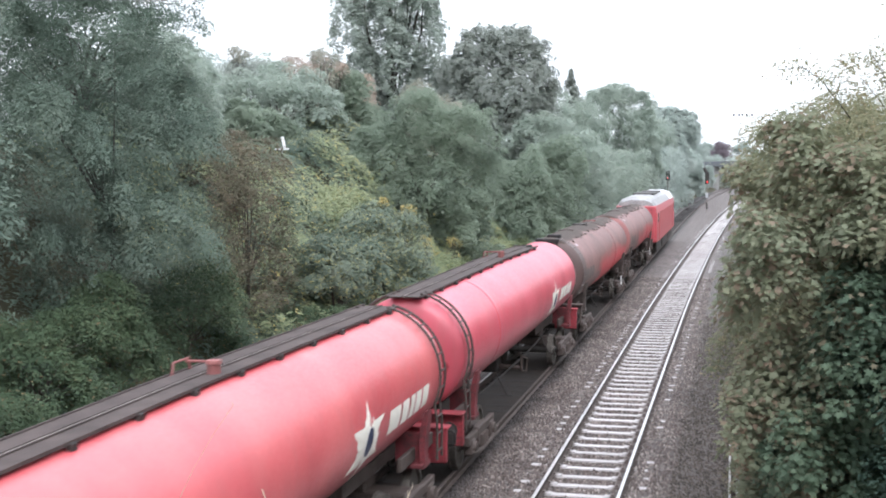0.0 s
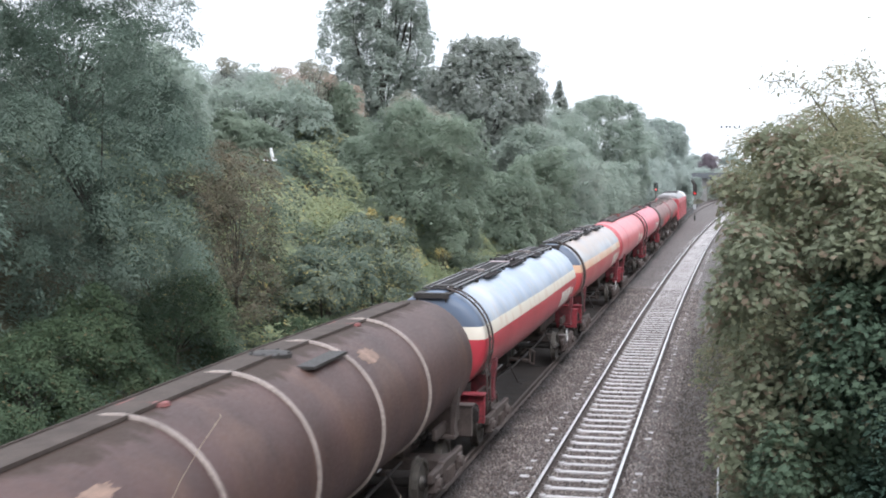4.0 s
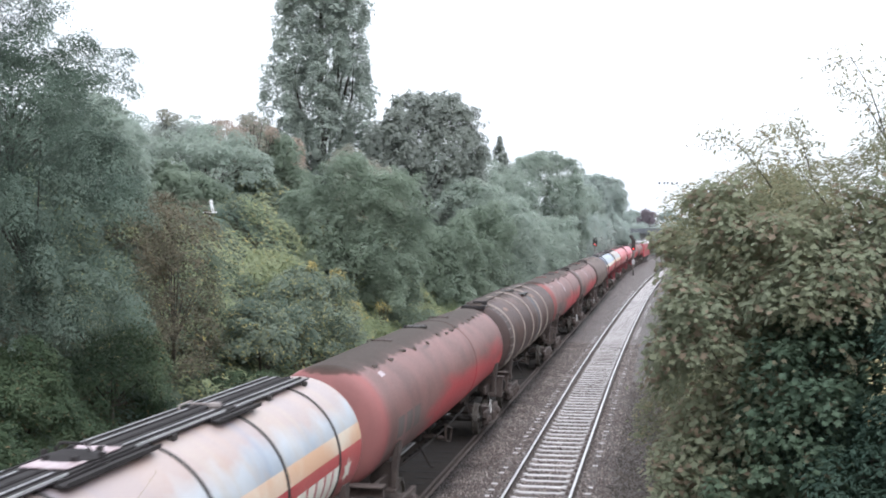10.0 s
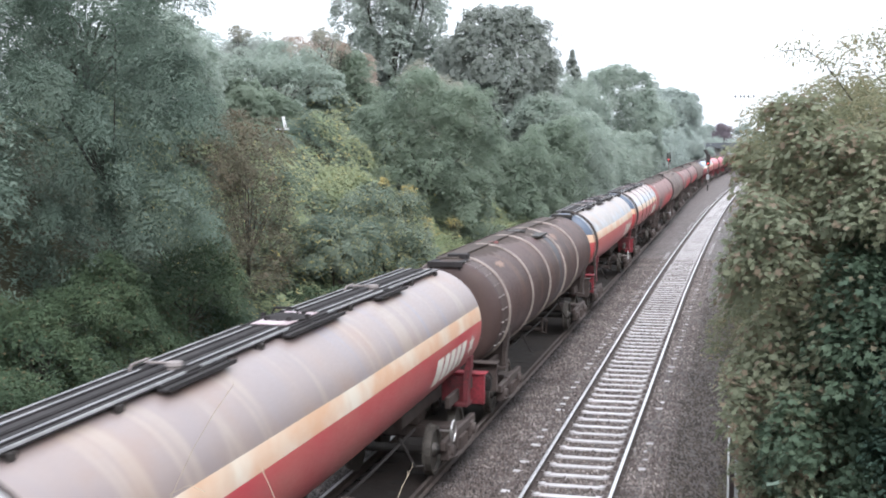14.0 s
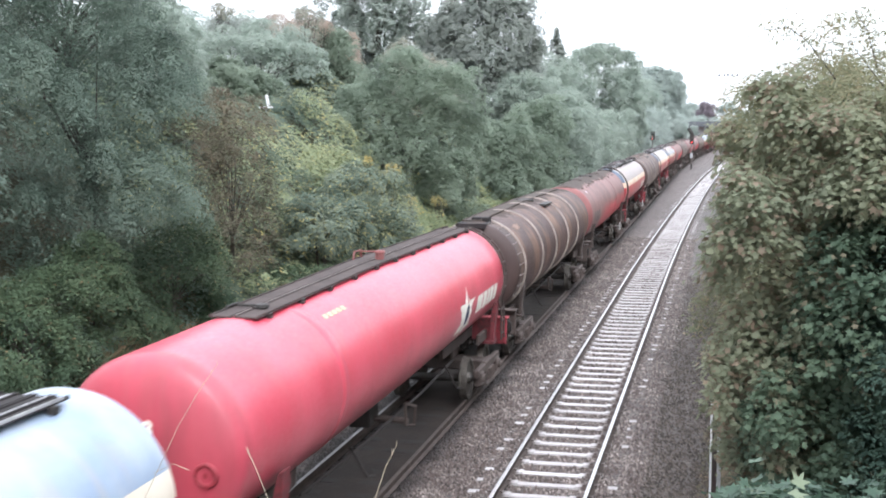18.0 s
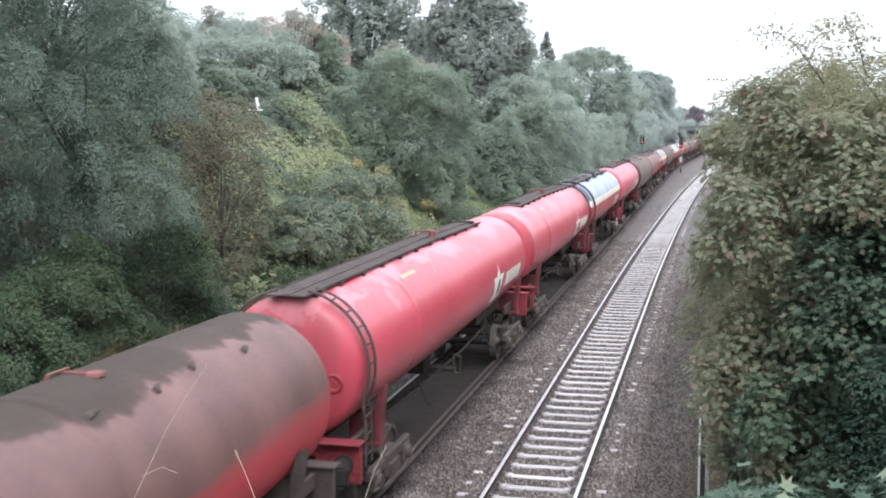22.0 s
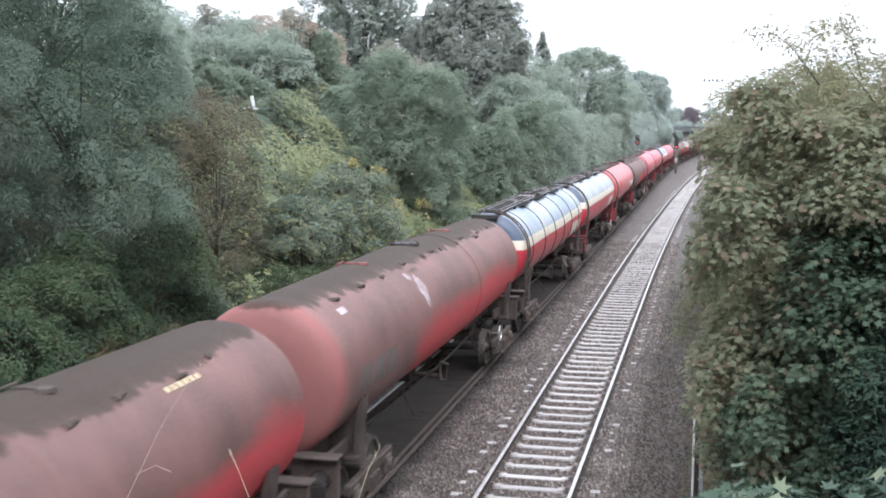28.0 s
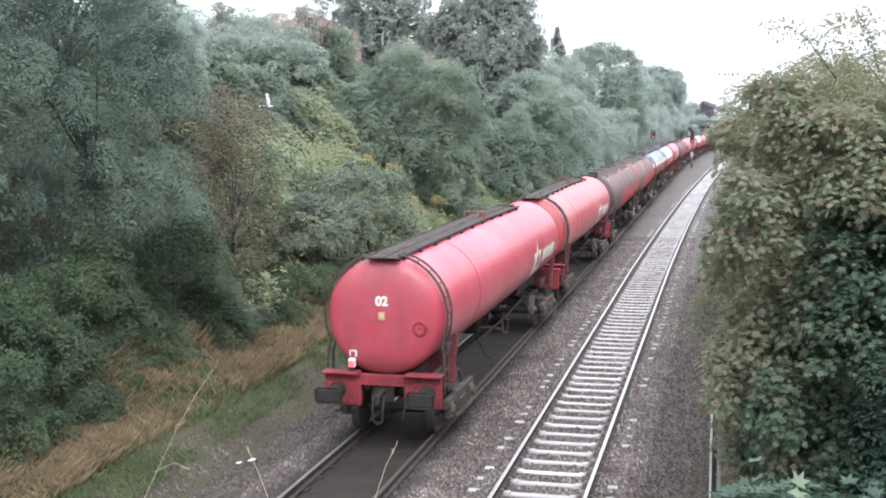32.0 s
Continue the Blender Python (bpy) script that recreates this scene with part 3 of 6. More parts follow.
# ---- ground, ballast, tracks ----
def sheet(name, xs, ys, zf, material):
    gx, gy = np.meshgrid(xs, ys)
    v = np.stack([gx, gy, zf(gx, gy)], -1).reshape(-1, 3)
    w, h = len(xs), len(ys)
    i = (np.arange(h - 1)[:, None] * w + np.arange(w - 1)[None]).ravel()
    me = raw_mesh(name, v, np.stack([i, i + 1, i + w + 1, i + w], -1), material)
    me.polygons.foreach_set("use_smooth", [True] * len(me.polygons))
    return link_mesh(name, me)


gx = np.unique(np.r_[-2500, -1200, -600, -300, -150, -80, -50, -35, np.arange(-26, 14.1, 0.5), 18, 25, 35, 50, 80, 150, 300, 600, 1200, 2500])
gy = np.unique(np.r_[-2500, -1200, -600, -300, -100, -50, -20, -10, np.arange(-5, 80, 1.0), np.arange(80, 340, 4.0), 360, 400, 500, 700, 1000, 1600, 2500, 3500])
tagged(sheet("ground", gx, gy, land, EARTH), "dark earth of a railway cutting under brambles and grass", "ground", kind="structure")


def ballast_height(x, y):
    """Shouldered bed under both tracks, in coordinates that follow the right-hand line."""
    shift = bend_r(y)
    l = x - bend_l(y)
    r = x - shift
    left = np.interp(l, [-9.2, -8.3, -7.5, -7.0, -6.93, -5.3, -5.2, -4.7, -3.5], [-0.5, -0.24, -0.12, -0.12, -0.19, -0.19, -0.12, -0.12, -0.14])
    right = np.interp(r, [-5.2, -4.3, -4.04, -3.90, -3.78, -3.70, -1.97, -1.89, -1.77, -1.63, -1.4, -0.6, 0.15], [-0.14, -0.125, -0.152, -0.152, -0.128, -0.193, -0.193, -0.128, -0.152, -0.152, -0.128, -0.3, -0.46])
    return np.where(r < -4.5 + 0 * r, np.where(l > -3.5, -0.14, left), right) + 0.011 * wave(x, y, 5.0)


by = np.unique(np.r_[-480, -200, -60, np.arange(-20, 10, 5.0), np.arange(10, 60, 0.5), np.arange(60, 300, 4.0)])
bu = np.linspace(0, 1, 140)
rows_y = np.repeat(by[:, None], len(bu), 1)
x_lo, x_hi = -9.2 + bend_l(by), 0.15 + bend_r(by)
rows_x = x_lo[:, None] + (x_hi - x_lo)[:, None] * bu[None]
bed_v = np.stack([rows_x, rows_y, ballast_height(rows_x, rows_y)], -1).reshape(-1, 3)
bi = (np.arange(len(by) - 1)[:, None] * len(bu) + np.arange(len(bu) - 1)[None]).ravel()
bed = link_mesh("ballast_bed", raw_mesh("ballast_bed", bed_v, np.stack([bi, bi + 1, bi + len(bu) + 1, bi + len(bu)], -1), BALLAST))
tagged(bed, "grey-brown crushed stone ballast under two railway tracks", "ballast", kind="structure")


def stones(name, n, x0, x1, y0, y1, size, seed, zf, material, keep=None):
    """Loose angular stones: squashed octahedra with uneven corners."""
    g = np.random.default_rng(seed)
    x = g.uniform(x0, x1, n)
    y = y0 + (y1 - y0) * g.random(n) ** 1.6
    if keep is not None:
        k = keep(x, y)
        x, y = x[k], y[k]
        n = len(x)
    base = np.array([(1, 0, -0.5), (0, 1, -0.5), (-1, 0, -0.5), (0, -1, -0.5), (0, 0, 0.8)], float)
    r = size * g.uniform(0.6, 1.5, (n, 1, 1)) * (1 + 0.35 * g.standard_normal((n, 5, 1)).clip(-1.5, 1.5))
    a = g.uniform(0, 6.28, n)
    c, s = np.cos(a), np.sin(a)
    rot = np.zeros((n, 3, 3))
    rot[:, 0, 0], rot[:, 0, 1], rot[:, 1, 0], rot[:, 1, 1], rot[:, 2, 2] = c, -s, s, c, 1
    v = np.einsum("nij,nkj->nki", rot, base[None] * r)
    v += np.stack([x, y, zf(x, y) + size * 0.25], -1)[:, None]
    f = np.array([(0, 1, 4), (1, 2, 4), (2, 3, 4), (3, 0, 4)])
    faces = (np.arange(n)[:, None, None] * 5 + f[None]).reshape(-1, 3)
    return link_mesh(name, raw_mesh(name, v.reshape(-1, 3), faces, material))


def off_sleepers(x, y):
    r = x - bend_r(y) - TRACK_R
    l = x - bend_l(y) - TRACK_L
    on_right = (np.abs(r) < 0.72) | ((np.abs(r) > 1.08) & (np.abs(r) < 1.24))
    near_rail = (np.abs(np.abs(r) - 0.7525) < 0.1) | (np.abs(np.abs(l) - 0.7525) < 0.12)
    gap = np.abs(((y - 19.70 + 0.3426) % 0.6852) - 0.3426) > 0.17
    return ~near_rail & (~on_right | gap) & (np.abs(l) > 0.68)


tagged(stones("ballast_stones", 72000, -7.7, -1.2, 16.0, 66.0, 0.034, 3, ballast_height, STONES, off_sleepers),
       "loose angular grey-brown ballast stones beside the rails", "ballast", kind="stuff")


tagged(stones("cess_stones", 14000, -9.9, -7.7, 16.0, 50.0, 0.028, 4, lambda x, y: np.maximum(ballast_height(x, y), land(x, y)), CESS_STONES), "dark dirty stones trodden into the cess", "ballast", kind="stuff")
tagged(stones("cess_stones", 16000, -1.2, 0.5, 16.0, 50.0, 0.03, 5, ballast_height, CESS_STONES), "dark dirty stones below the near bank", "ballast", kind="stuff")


def rail(name, x, bend, y0, y1, head, parent, label):
    """Flat-bottomed rail: foot, web and head swept along the line; the worn top is a strip of its own."""
    ys = np.unique(np.r_[np.linspace(y0, 50, 4), np.arange(54, y1 + 1, 6.0)])
    prof = [(-0.07, -0.16), (-0.07, -0.145), (-0.012, -0.12), (-0.012, -0.045), (-0.036, -0.035), (-0.036, -0.004), (0.036, -0.004), (0.036, -0.035), (0.012, -0.045), (0.012, -0.12), (0.07, -0.145), (0.07, -0.16)]
    bm = bmesh.new()
    rings = [[bm.verts.new((x + float(bend(y)) + u, y, w)) for u, w in prof] for y in ys]
    for a, b in zip(rings, rings[1:]):
        for k in range(len(prof)):
            j = (k + 1) % len(prof)
            bm.faces.new((a[k], a[j], b[j], b[k]))
    ob = part(name, bm, RAIL_RUST, parent, label)
    bm = bmesh.new()
    tops = [[bm.verts.new((x + float(bend(y)) + u, y, w)) for u, w in ((-0.034, -0.003), (-0.026, 0.001), (0.026, 0.001), (0.034, -0.003))] for y in ys]
    for a, b in zip(tops, tops[1:]):
        for k in range(3):
            bm.faces.new((a[k], a[k + 1], b[k + 1], b[k]))
    part("running_surface", bm, head, ob)
    return ob


track_r = tagged(new("track_1"), "railway track with polished rails on pale concrete sleepers", "track", kind="structure")
track_l = tagged(new("track_2"), "railway track with rusty rails on dark oily timber sleepers", "track", kind="structure")
for s in (-1, 1):
    rail("rail", TRACK_R + s * 0.7525, bend_r, -480, 300, RAIL_TOP, track_r, "polished steel rail with a rusty side")
    rail("rail", TRACK_L + s * 0.7525, bend_l, -480, 300, RAIL_USED if s < 0 else RAIL_DARK, track_l, "brown rusty rail")


def concrete_sleeper_mesh():
    bm = bmesh.new()
    for x0, x1, z in ((-1.22, -0.5, -0.15), (-0.5, 0.5, -0.172), (0.5, 1.22, -0.15)):
        b0 = [bm.verts.new((x, y, zz)) for x in (x0, x1) for y, zz in ((-0.13, -0.34), (-0.085, z), (0.085, z), (0.13, -0.34))]
        for k in range(4):
            j = (k + 1) % 4
            bm.faces.new((b0[k], b0[j], b0[4 + j], b0[4 + k]))
        bm.faces.new(b0[:4][::-1])
        bm.faces.new(b0[4:])
    for s in (-1, 1):
        for o in (-0.1, 0.1):
            box(bm, s * 0.7525 + o - 0.035, s * 0.7525 + o + 0.035, -0.05, 0.05, -0.15, -0.115)
    return finish(bm, "sleeper", CONCRETE)


def timber_sleeper_mesh():
    bm = bmesh.new()
    box(bm, -1.3, 1.3, -0.125, 0.125, -0.33, -0.165, 0.012)
    for s in (-1, 1):
        box(bm, s * 0.7525 - 0.17, s * 0.7525 + 0.17, -0.09, 0.09, -0.165, -0.145)
    return finish(bm, "sleeper", TIMBER)


conc, timb = concrete_sleeper_mesh(), timber_sleeper_mesh()
srand = random.Random(5)
for k in range(300):
    y = 19.70 + (k - 12) * 0.6852
    ob = link_mesh("sleeper", conc, track_r)
    ob.location = (TRACK_R + float(bend_r(y)) + srand.uniform(-0.012, 0.012), y, srand.uniform(-0.006, 0.004))
    ob.rotation_euler = (0, 0, -math.atan(2.6e-4 * max(y - 30.0, 0)) + srand.uniform(-0.008, 0.008))
for k in range(220):
    y = 12.0 + k * 0.71
    ob = link_mesh("sleeper", timb, track_l)
    ob.location = (TRACK_L + float(bend_l(y)), y, srand.uniform(-0.012, 0.0))
    ob.rotation_euler = (0, 0, -math.atan(3.5e-4 * max(y - 128, 0)) + srand.uniform(-0.012, 0.012))
oil = sheet("oily_four_foot", TRACK_L + np.linspace(-0.66, 0.66, 7), np.arange(-60, 128, 1.5), lambda x, y: -0.172 + 0.012 * wave(x, y, 6.0), DIRTY)
tagged(oil, "black oily dirt packed between the rails", "dirt", kind="structure")

# ---- tank wagons ----
PITCH, TANK_Z, R_END, R_MID, HALF, NEAR, FAR = 17.99, 2.41, 1.12, 1.17, 7.95, 8.40, 8.30


def barrel_r(y):
    a = min(abs(y) / HALF, 1.0)
    return R_MID + (R_END - R_MID) * a


def on_tank(y, ang, off=0.006):
    """A point on the barrel; ang: degrees up from the level on the right-hand side."""
    r, a = barrel_r(y) + off, radians(ang)
    return Vector((r * math.cos(a), y, TANK_Z + r * math.sin(a)))


def tank_mesh(material):
    """Two slightly tapered drums joined at a collar, with shallow dished ends."""
    bm = bmesh.new()
    dish = [(0.30, 0.0), (0.66, 0.025), (0.90, 0.065), (1.01, 0.105), (1.065, 0.145), (1.10, 0.20)]
    prof = [(-NEAR + d, r) for r, d in dish]
    ys = [-NEAR + 0.27, -NEAR + 0.36, -6.4, -5.0, -3.5, -2.0, -0.9, -0.2, 0.2, 0.9, 2.0, 3.5, 5.0, 6.4, FAR - 0.36, FAR - 0.27]
    prof += [(y, barrel_r(y)) for y in ys]
    prof += [(FAR - d, r) for r, d in dish[::-1]]
    turned(bm, prof, "y", 56, (0, 0, TANK_Z))
    return finish(bm, "tank", material, True)


def patch(bm, outline, rings=3):
    """A flat shape laid on the barrel: outline in (metres along, degrees up), filled from its middle."""
    cy, ca = sum(p[0] for p in outline) / len(outline), sum(p[1] for p in outline) / len(outline)
    mid = bm.verts.new(on_tank(cy, ca))
    last = None
    for k in range(1, rings + 1):
        f = k / rings
        ring = [bm.verts.new(on_tank(cy + (y - cy) * f, ca + (a - ca) * f)) for y, a in outline]
        n = len(ring)
        for i in range(n):
            j = (i + 1) % n
            if last is None:
                bm.faces.new((mid, ring[i], ring[j]))
            else:
                bm.faces.new((last[i], ring[i], ring[j], last[j]))
        last = ring
    return bm


def block(y0, y1, a0, a1, n=4):
    """Outline of an upright bar on the barrel."""
    return [(y0, a0), (y1, a0)] + [(y1, a0 + (a1 - a0) * k / n) for k in range(1, n)] + [(y1, a1), (y0, a1)] + [(y0, a1 - (a1 - a0) * k / n) for k in range(1, n)]


CACHE = {}


def shared(key, make):
    if key not in CACHE:
        CACHE[key] = make()
    return CACHE[key]


def m_bogie_frame(s):
    def make():
        bm = bmesh.new()
        x = s * 1.02
        box(bm, x - 0.06, x + 0.06, -1.25, 1.25, 0.52, 0.70, 0.02)
        box(bm, x - 0.07, x + 0.07, -0.42, 0.42, 0.34, 0.74, 0.03)
        for y in (-0.92, 0.92):
            box(bm, x - 0.09, x + 0.09, y - 0.17, y + 0.17, 0.30, 0.62, 0.03)
            turned(bm, [(x + s * 0.08, 0.13), (x + s * 0.15, 0.11)], "x", 10, (0, y, 0.46))
        for y in (-0.2, 0.0, 0.2):
            turned(bm, [(0.30, 0.075), (0.56, 0.075)], "z", 8, (x + s * 0.07, y, 0))
        tube(bm, [(x + s * 0.12, -1.3, 0.42), (x + s * 0.12, -0.6, 0.30), (x + s * 0.12, 0.6, 0.30), (x + s * 0.12, 1.3, 0.42)], 0.03, 6)
        return finish(bm, "bogie_side_frame", GRIME)
    return shared(("frame", s), make)


def m_bolster():
    def make():
        bm = bmesh.new()
        box(bm, -0.98, 0.98, -0.24, 0.24, 0.50, 0.74, 0.03)
        box(bm, -0.3, 0.3, -0.3, 0.3, 0.74, 1.0, 0.03)
        return finish(bm, "bolster", GRIME)
    return shared("bolster", make)


def m_wheel(s):
    def make():
        bm = bmesh.new()
        x = s * 0.7525
        turned(bm, [(x - s * 0.085, 0.485), (x - s * 0.055, 0.485), (x - s * 0.05, 0.46), (x + s * 0.07, 0.455), (x + s * 0.07, 0.39), (x + s * 0.02, 0.37), (x + s * 0.02, 0.14), (x + s * 0.09, 0.11)], "x", 18, (0, 0, 0.46))
        return finish(bm, "wheel", WHEEL, False)
    return shared(("wheel", s), make)


def m_axle():
    def make():
        return finish(turned(bmesh.new(), [(-1.0, 0.075), (-0.66, 0.085), (0.66, 0.085), (1.0, 0.075)], "x", 12, (0, 0, 0.46)), "axle", BLACK, True)
    return shared("axle", make)


def m_buffer(s):
    def make():
        bm = bmesh.new()
        turned(bm, [(0.0, 0.16), (0.10, 0.16), (0.12, 0.12), (0.42, 0.10), (0.62, 0.085)], "y", 12, (s * 0.87, 0, 1.02))
        box(bm, s * 0.87 - 0.26, s * 0.87 + 0.26, 0.62, 0.67, 0.86, 1.17, 0.05)
        return finish(bm, "buffer", SOOT)
    return shared(("buffer", s), make)


def m_coupling():
    def make():
        bm = bmesh.new()
        box(bm, -0.2, 0.2, -0.04, 0.03, 0.80, 1.18, 0.02)
        tube(bm, [(0, 0, 1.0), (0, 0.30, 1.0), (0, 0.42, 0.96), (0, 0.44, 0.86), (0, 0.36, 0.84)], [0.06, 0.055, 0.05, 0.04, 0.02], 8)
        for s in (-1, 1):
            tube(bm, [(s * 0.10, 0.30, 1.0), (s * 0.10, 0.42, 0.75), (s * 0.08, 0.40, 0.52), (0, 0.40, 0.46)], 0.022, 6)
        tube(bm, [(-0.45, 0.02, 0.95), (-0.47, 0.18, 0.8), (-0.42, 0.22, 0.5), (-0.36, 0.12, 0.42)], 0.026, 6)
        return finish(bm, "coupling", SOOT)
    return shared("coupling", make)


def m_headstock(material):
    def make():
        bm = bmesh.new()
        box(bm, -1.13, -0.42, -0.06, 0.06, 0.80, 1.42, 0.015)
        box(bm, 0.42, 1.13, -0.06, 0.06, 0.80, 1.42, 0.015)
        box(bm, -0.43, 0.43, -0.055, 0.055, 1.20, 1.41, 0.01)
        for s in (-1, 1):
            box(bm, s * 0.80 - 0.36, s * 0.80 + 0.36, -0.10, 0.22, 1.415, 1.455, 0.01)
        return finish(bm, "headstock", material)
    return shared(("headstock", material.name), make)


def m_solebar(s, material):
    def make():
        bm = bmesh.new()
        x = s * 0.86
        box(bm, x - 0.04, x + 0.04, 6.1, 8.2, 1.08, 1.30, 0.012)
        box(bm, s * 0.35 - 0.05, s * 0.35 + 0.05, 4.6, 8.2, 1.00, 1.24, 0.012)
        return finish(bm, "solebar", material)
    return shared(("solebar", s, material.name), make)


def m_saddle(s, material):
    """Curved bracket that holds the barrel above the bogie."""
    def make():
        bm = bmesh.new()
        prof = [(1.00, 0.98), (1.00, 1.22), (0.99, 1.48), (1.03, 1.72), (1.085, 1.93), (1.15, 1.95), (1.14, 1.74), (1.10, 1.45), (1.08, 1.2), (1.10, 0.98)]
        a = [bm.verts.new((s * x, -0.13, z)) for x, z in prof]
        b = [bm.verts.new((s * x, 0.13, z)) for x, z in prof]
        n = len(prof)
        for k in range(n):
            j = (k + 1) % n
            bm.faces.new((a[k], a[j], b[j], b[k]))
        bm.faces.new(a)
        bm.faces.new(b[::-1])
        box(bm, min(s * 0.8, s * 1.10), max(s * 0.8, s * 1.10), -0.22, 0.22, 0.98, 1.05, 0.01)
        box(bm, min(s * 0.55, s * 1.02), max(s * 0.55, s * 1.02), -0.02, 0.02, 1.05, 1.55)
        bmesh.ops.recalc_face_normals(bm, faces=bm.faces[:])
        return finish(bm, "saddle_bracket", material)
    return shared(("saddle", s, material.name), make)


def m_brake_gear():
    def make():
        bm = bmesh.new()
        for s in (-1, 1):
            tube(bm, [(s * 0.55, -4.9, 0.95), (s * 0.55, -2.0, 0.86), (s * 0.55, 2.0, 0.86), (s * 0.55, 4.9, 0.95)], 0.028, 6)
            for y in (-3.2, 3.2):
                tube(bm, [(s * 0.75, y, 1.2), (s * 0.98, y + 0.1, 0.72), (s * 1.0, y + 0.5, 0.62)], 0.022, 6)
        turned(bm, [(-0.55, 0.12), (-0.45, 0.2), (0.45, 0.2), (0.55, 0.12)], "y", 14, (-0.45, -1.9, 0.98))
        box(bm, -0.2, 0.2, -0.3, 0.3, 0.72, 1.24, 0.03)
        tube(bm, [(-0.3, -5.0, 0.9), (-0.3, 5.0, 0.9)], 0.04, 6)
        return finish(bm, "brake_rigging", SOOT)
    return shared("brake", make)


def m_outlet():
    def make():
        bm = bmesh.new()
        turned(bm, [(0.72, 0.12), (0.78, 0.16), (1.0, 0.16), (1.35, 0.2)], "z", 14, (0, 0, 0))
        tube(bm, [(0, 0.0, 0.85), (0.5, 0.05, 0.82), (0.8, 0.05, 0.80)], 0.06, 8)
        tube(bm, [(0, 0.0, 0.85), (-0.5, 0.05, 0.82), (-0.8, 0.05, 0.80)], 0.06, 8)
        for s in (-1, 1):
            q = [(s * 0.80, -0.12, 1.16), (s * 0.88, 0.30, 1.02), (s * 0.84, 0.36, 0.66), (s * 0.80, -0.06, 0.76)]
            tube(bm, q + [q[0]], 0.03, 6, False)
        return finish(bm, "outlet_valve", GRIME)
    return shared("outlet", make)


def m_hand_wheel(s):
    def make():
        bm = bmesh.new()
        c = Vector((s * 1.16, 5.35, 0.85))
        ring = [c + Vector((0, 0.19 * math.cos(a), 0.19 * math.sin(a))) for a in (math.pi * k / 8 for k in range(17))]
        tube(bm, ring, 0.018, 6, False)
        tube(bm, [c + Vector((0, -0.19, 0)), c + Vector((0, 0.19, 0))], 0.012, 5)
        tube(bm, [c + Vector((0, 0, -0.19)), c + Vector((0, 0, 0.19))], 0.012, 5)
        tube(bm, [c, c - Vector((s * 0.25, 0, 0))], 0.02, 6)
        return finish(bm, "brake_hand_wheel", BRIGHT)
    return shared(("hand", s), make)


def m_hoop_ladder(y, material):
    """End ladder bent round the barrel on the right: two rails, rungs, and feet on the frame."""
    def make():
        bm = bmesh.new()
        for d in (-0.17, 0.17):
            pts = [on_tank(y + d, a, 0.075) for a in range(78, -26, -6)]
            pts += [Vector((1.13, y + d, 1.6)), Vector((1.13, y + d, 0.95))]
            tube(bm, pts, 0.026, 6)
        for a in range(74, -24, -14):
            tube(bm, [on_tank(y - 0.17, a, 0.075), on_tank(y + 0.17, a, 0.075)], 0.018, 5)
        for z in (1.7, 1.4, 1.1):
            tube(bm, [(1.13, y - 0.17, z), (1.13, y + 0.17, z)], 0.018, 5)
        return finish(bm, "end_ladder", material)
    return shared(("ladder", y, material.name), make)


def m_left_ladder(y, material):
    def make():
        bm = bmesh.new()
        for d in (-0.17, 0.17):
            pts = [Vector((-p.x, p.y, p.z)) for p in (on_tank(y + d, a, 0.075) for a in range(78, -26, -6))]
            tube(bm, pts + [Vector((-1.15, y + d, 1.6)), Vector((-1.15, y + d, 0.95))], 0.022, 6)
        for z in (2.3, 2.0, 1.7, 1.4, 1.1):
            tube(bm, [(-1.16, y - 0.17, z), (-1.16, y + 0.17, z)], 0.018, 5)
        return finish(bm, "end_ladder", material)
    return shared(("lladder", y, material.name), make)


def top_z(y):
    return TANK_Z + barrel_r(y)


def m_plank(x0, x1, y0, y1, material, lift=0.07, lip=0.018):
    """Chequer-plate walkway with a turned-up edge, following the top of the barrel."""
    def make():
        bm = bmesh.new()
        ys = [y0] + [y for y in (-0.25, 0.25) if y0 < y < y1] + [y1]
        for a, b in zip(ys, ys[1:]):
            za, zb = top_z(a) + lift, top_z(b) + lift
            for u0, u1, h0, h1 in ((x0, x1, 0.0, 0.02), (x0, x0 + 0.02, 0.02, 0.02 + lip), (x1 - 0.02, x1, 0.02, 0.02 + lip)):
                vs = [bm.verts.new(p) for p in ((u0, a, za + h0), (u1, a, za + h0), (u1, b, zb + h0), (u0, b, zb + h0), (u0, a, za + h1), (u1, a, za + h1), (u1, b, zb + h1), (u0, b, zb + h1))]
                for q in ((0, 3, 2, 1), (4, 5, 6, 7), (0, 1, 5, 4), (1, 2, 6, 5), (2, 3, 7, 6), (3, 0, 4, 7)):
                    bm.faces.new([vs[i] for i in q])
        return finish(bm, "walkway_plank", material)
    return shared(("plank", x0, x1, y0, y1, material.name), make)


def m_bracket(material):
    def make():
        bm = bmesh.new()
        box(bm, -0.03, 0.03, -0.04, 0.04, -0.22, 0.02)
        box(bm, -0.02, 0.05, -0.05, 0.05, -0.05, 0.015)
        return finish(bm, "walkway_bracket", material)
    return shared(("bracket", material.name), make)


def brackets(w, x, ys, material):
    for y in ys:
        link_mesh("walkway_bracket", m_bracket(material), w).location = (x, y, top_z(y))


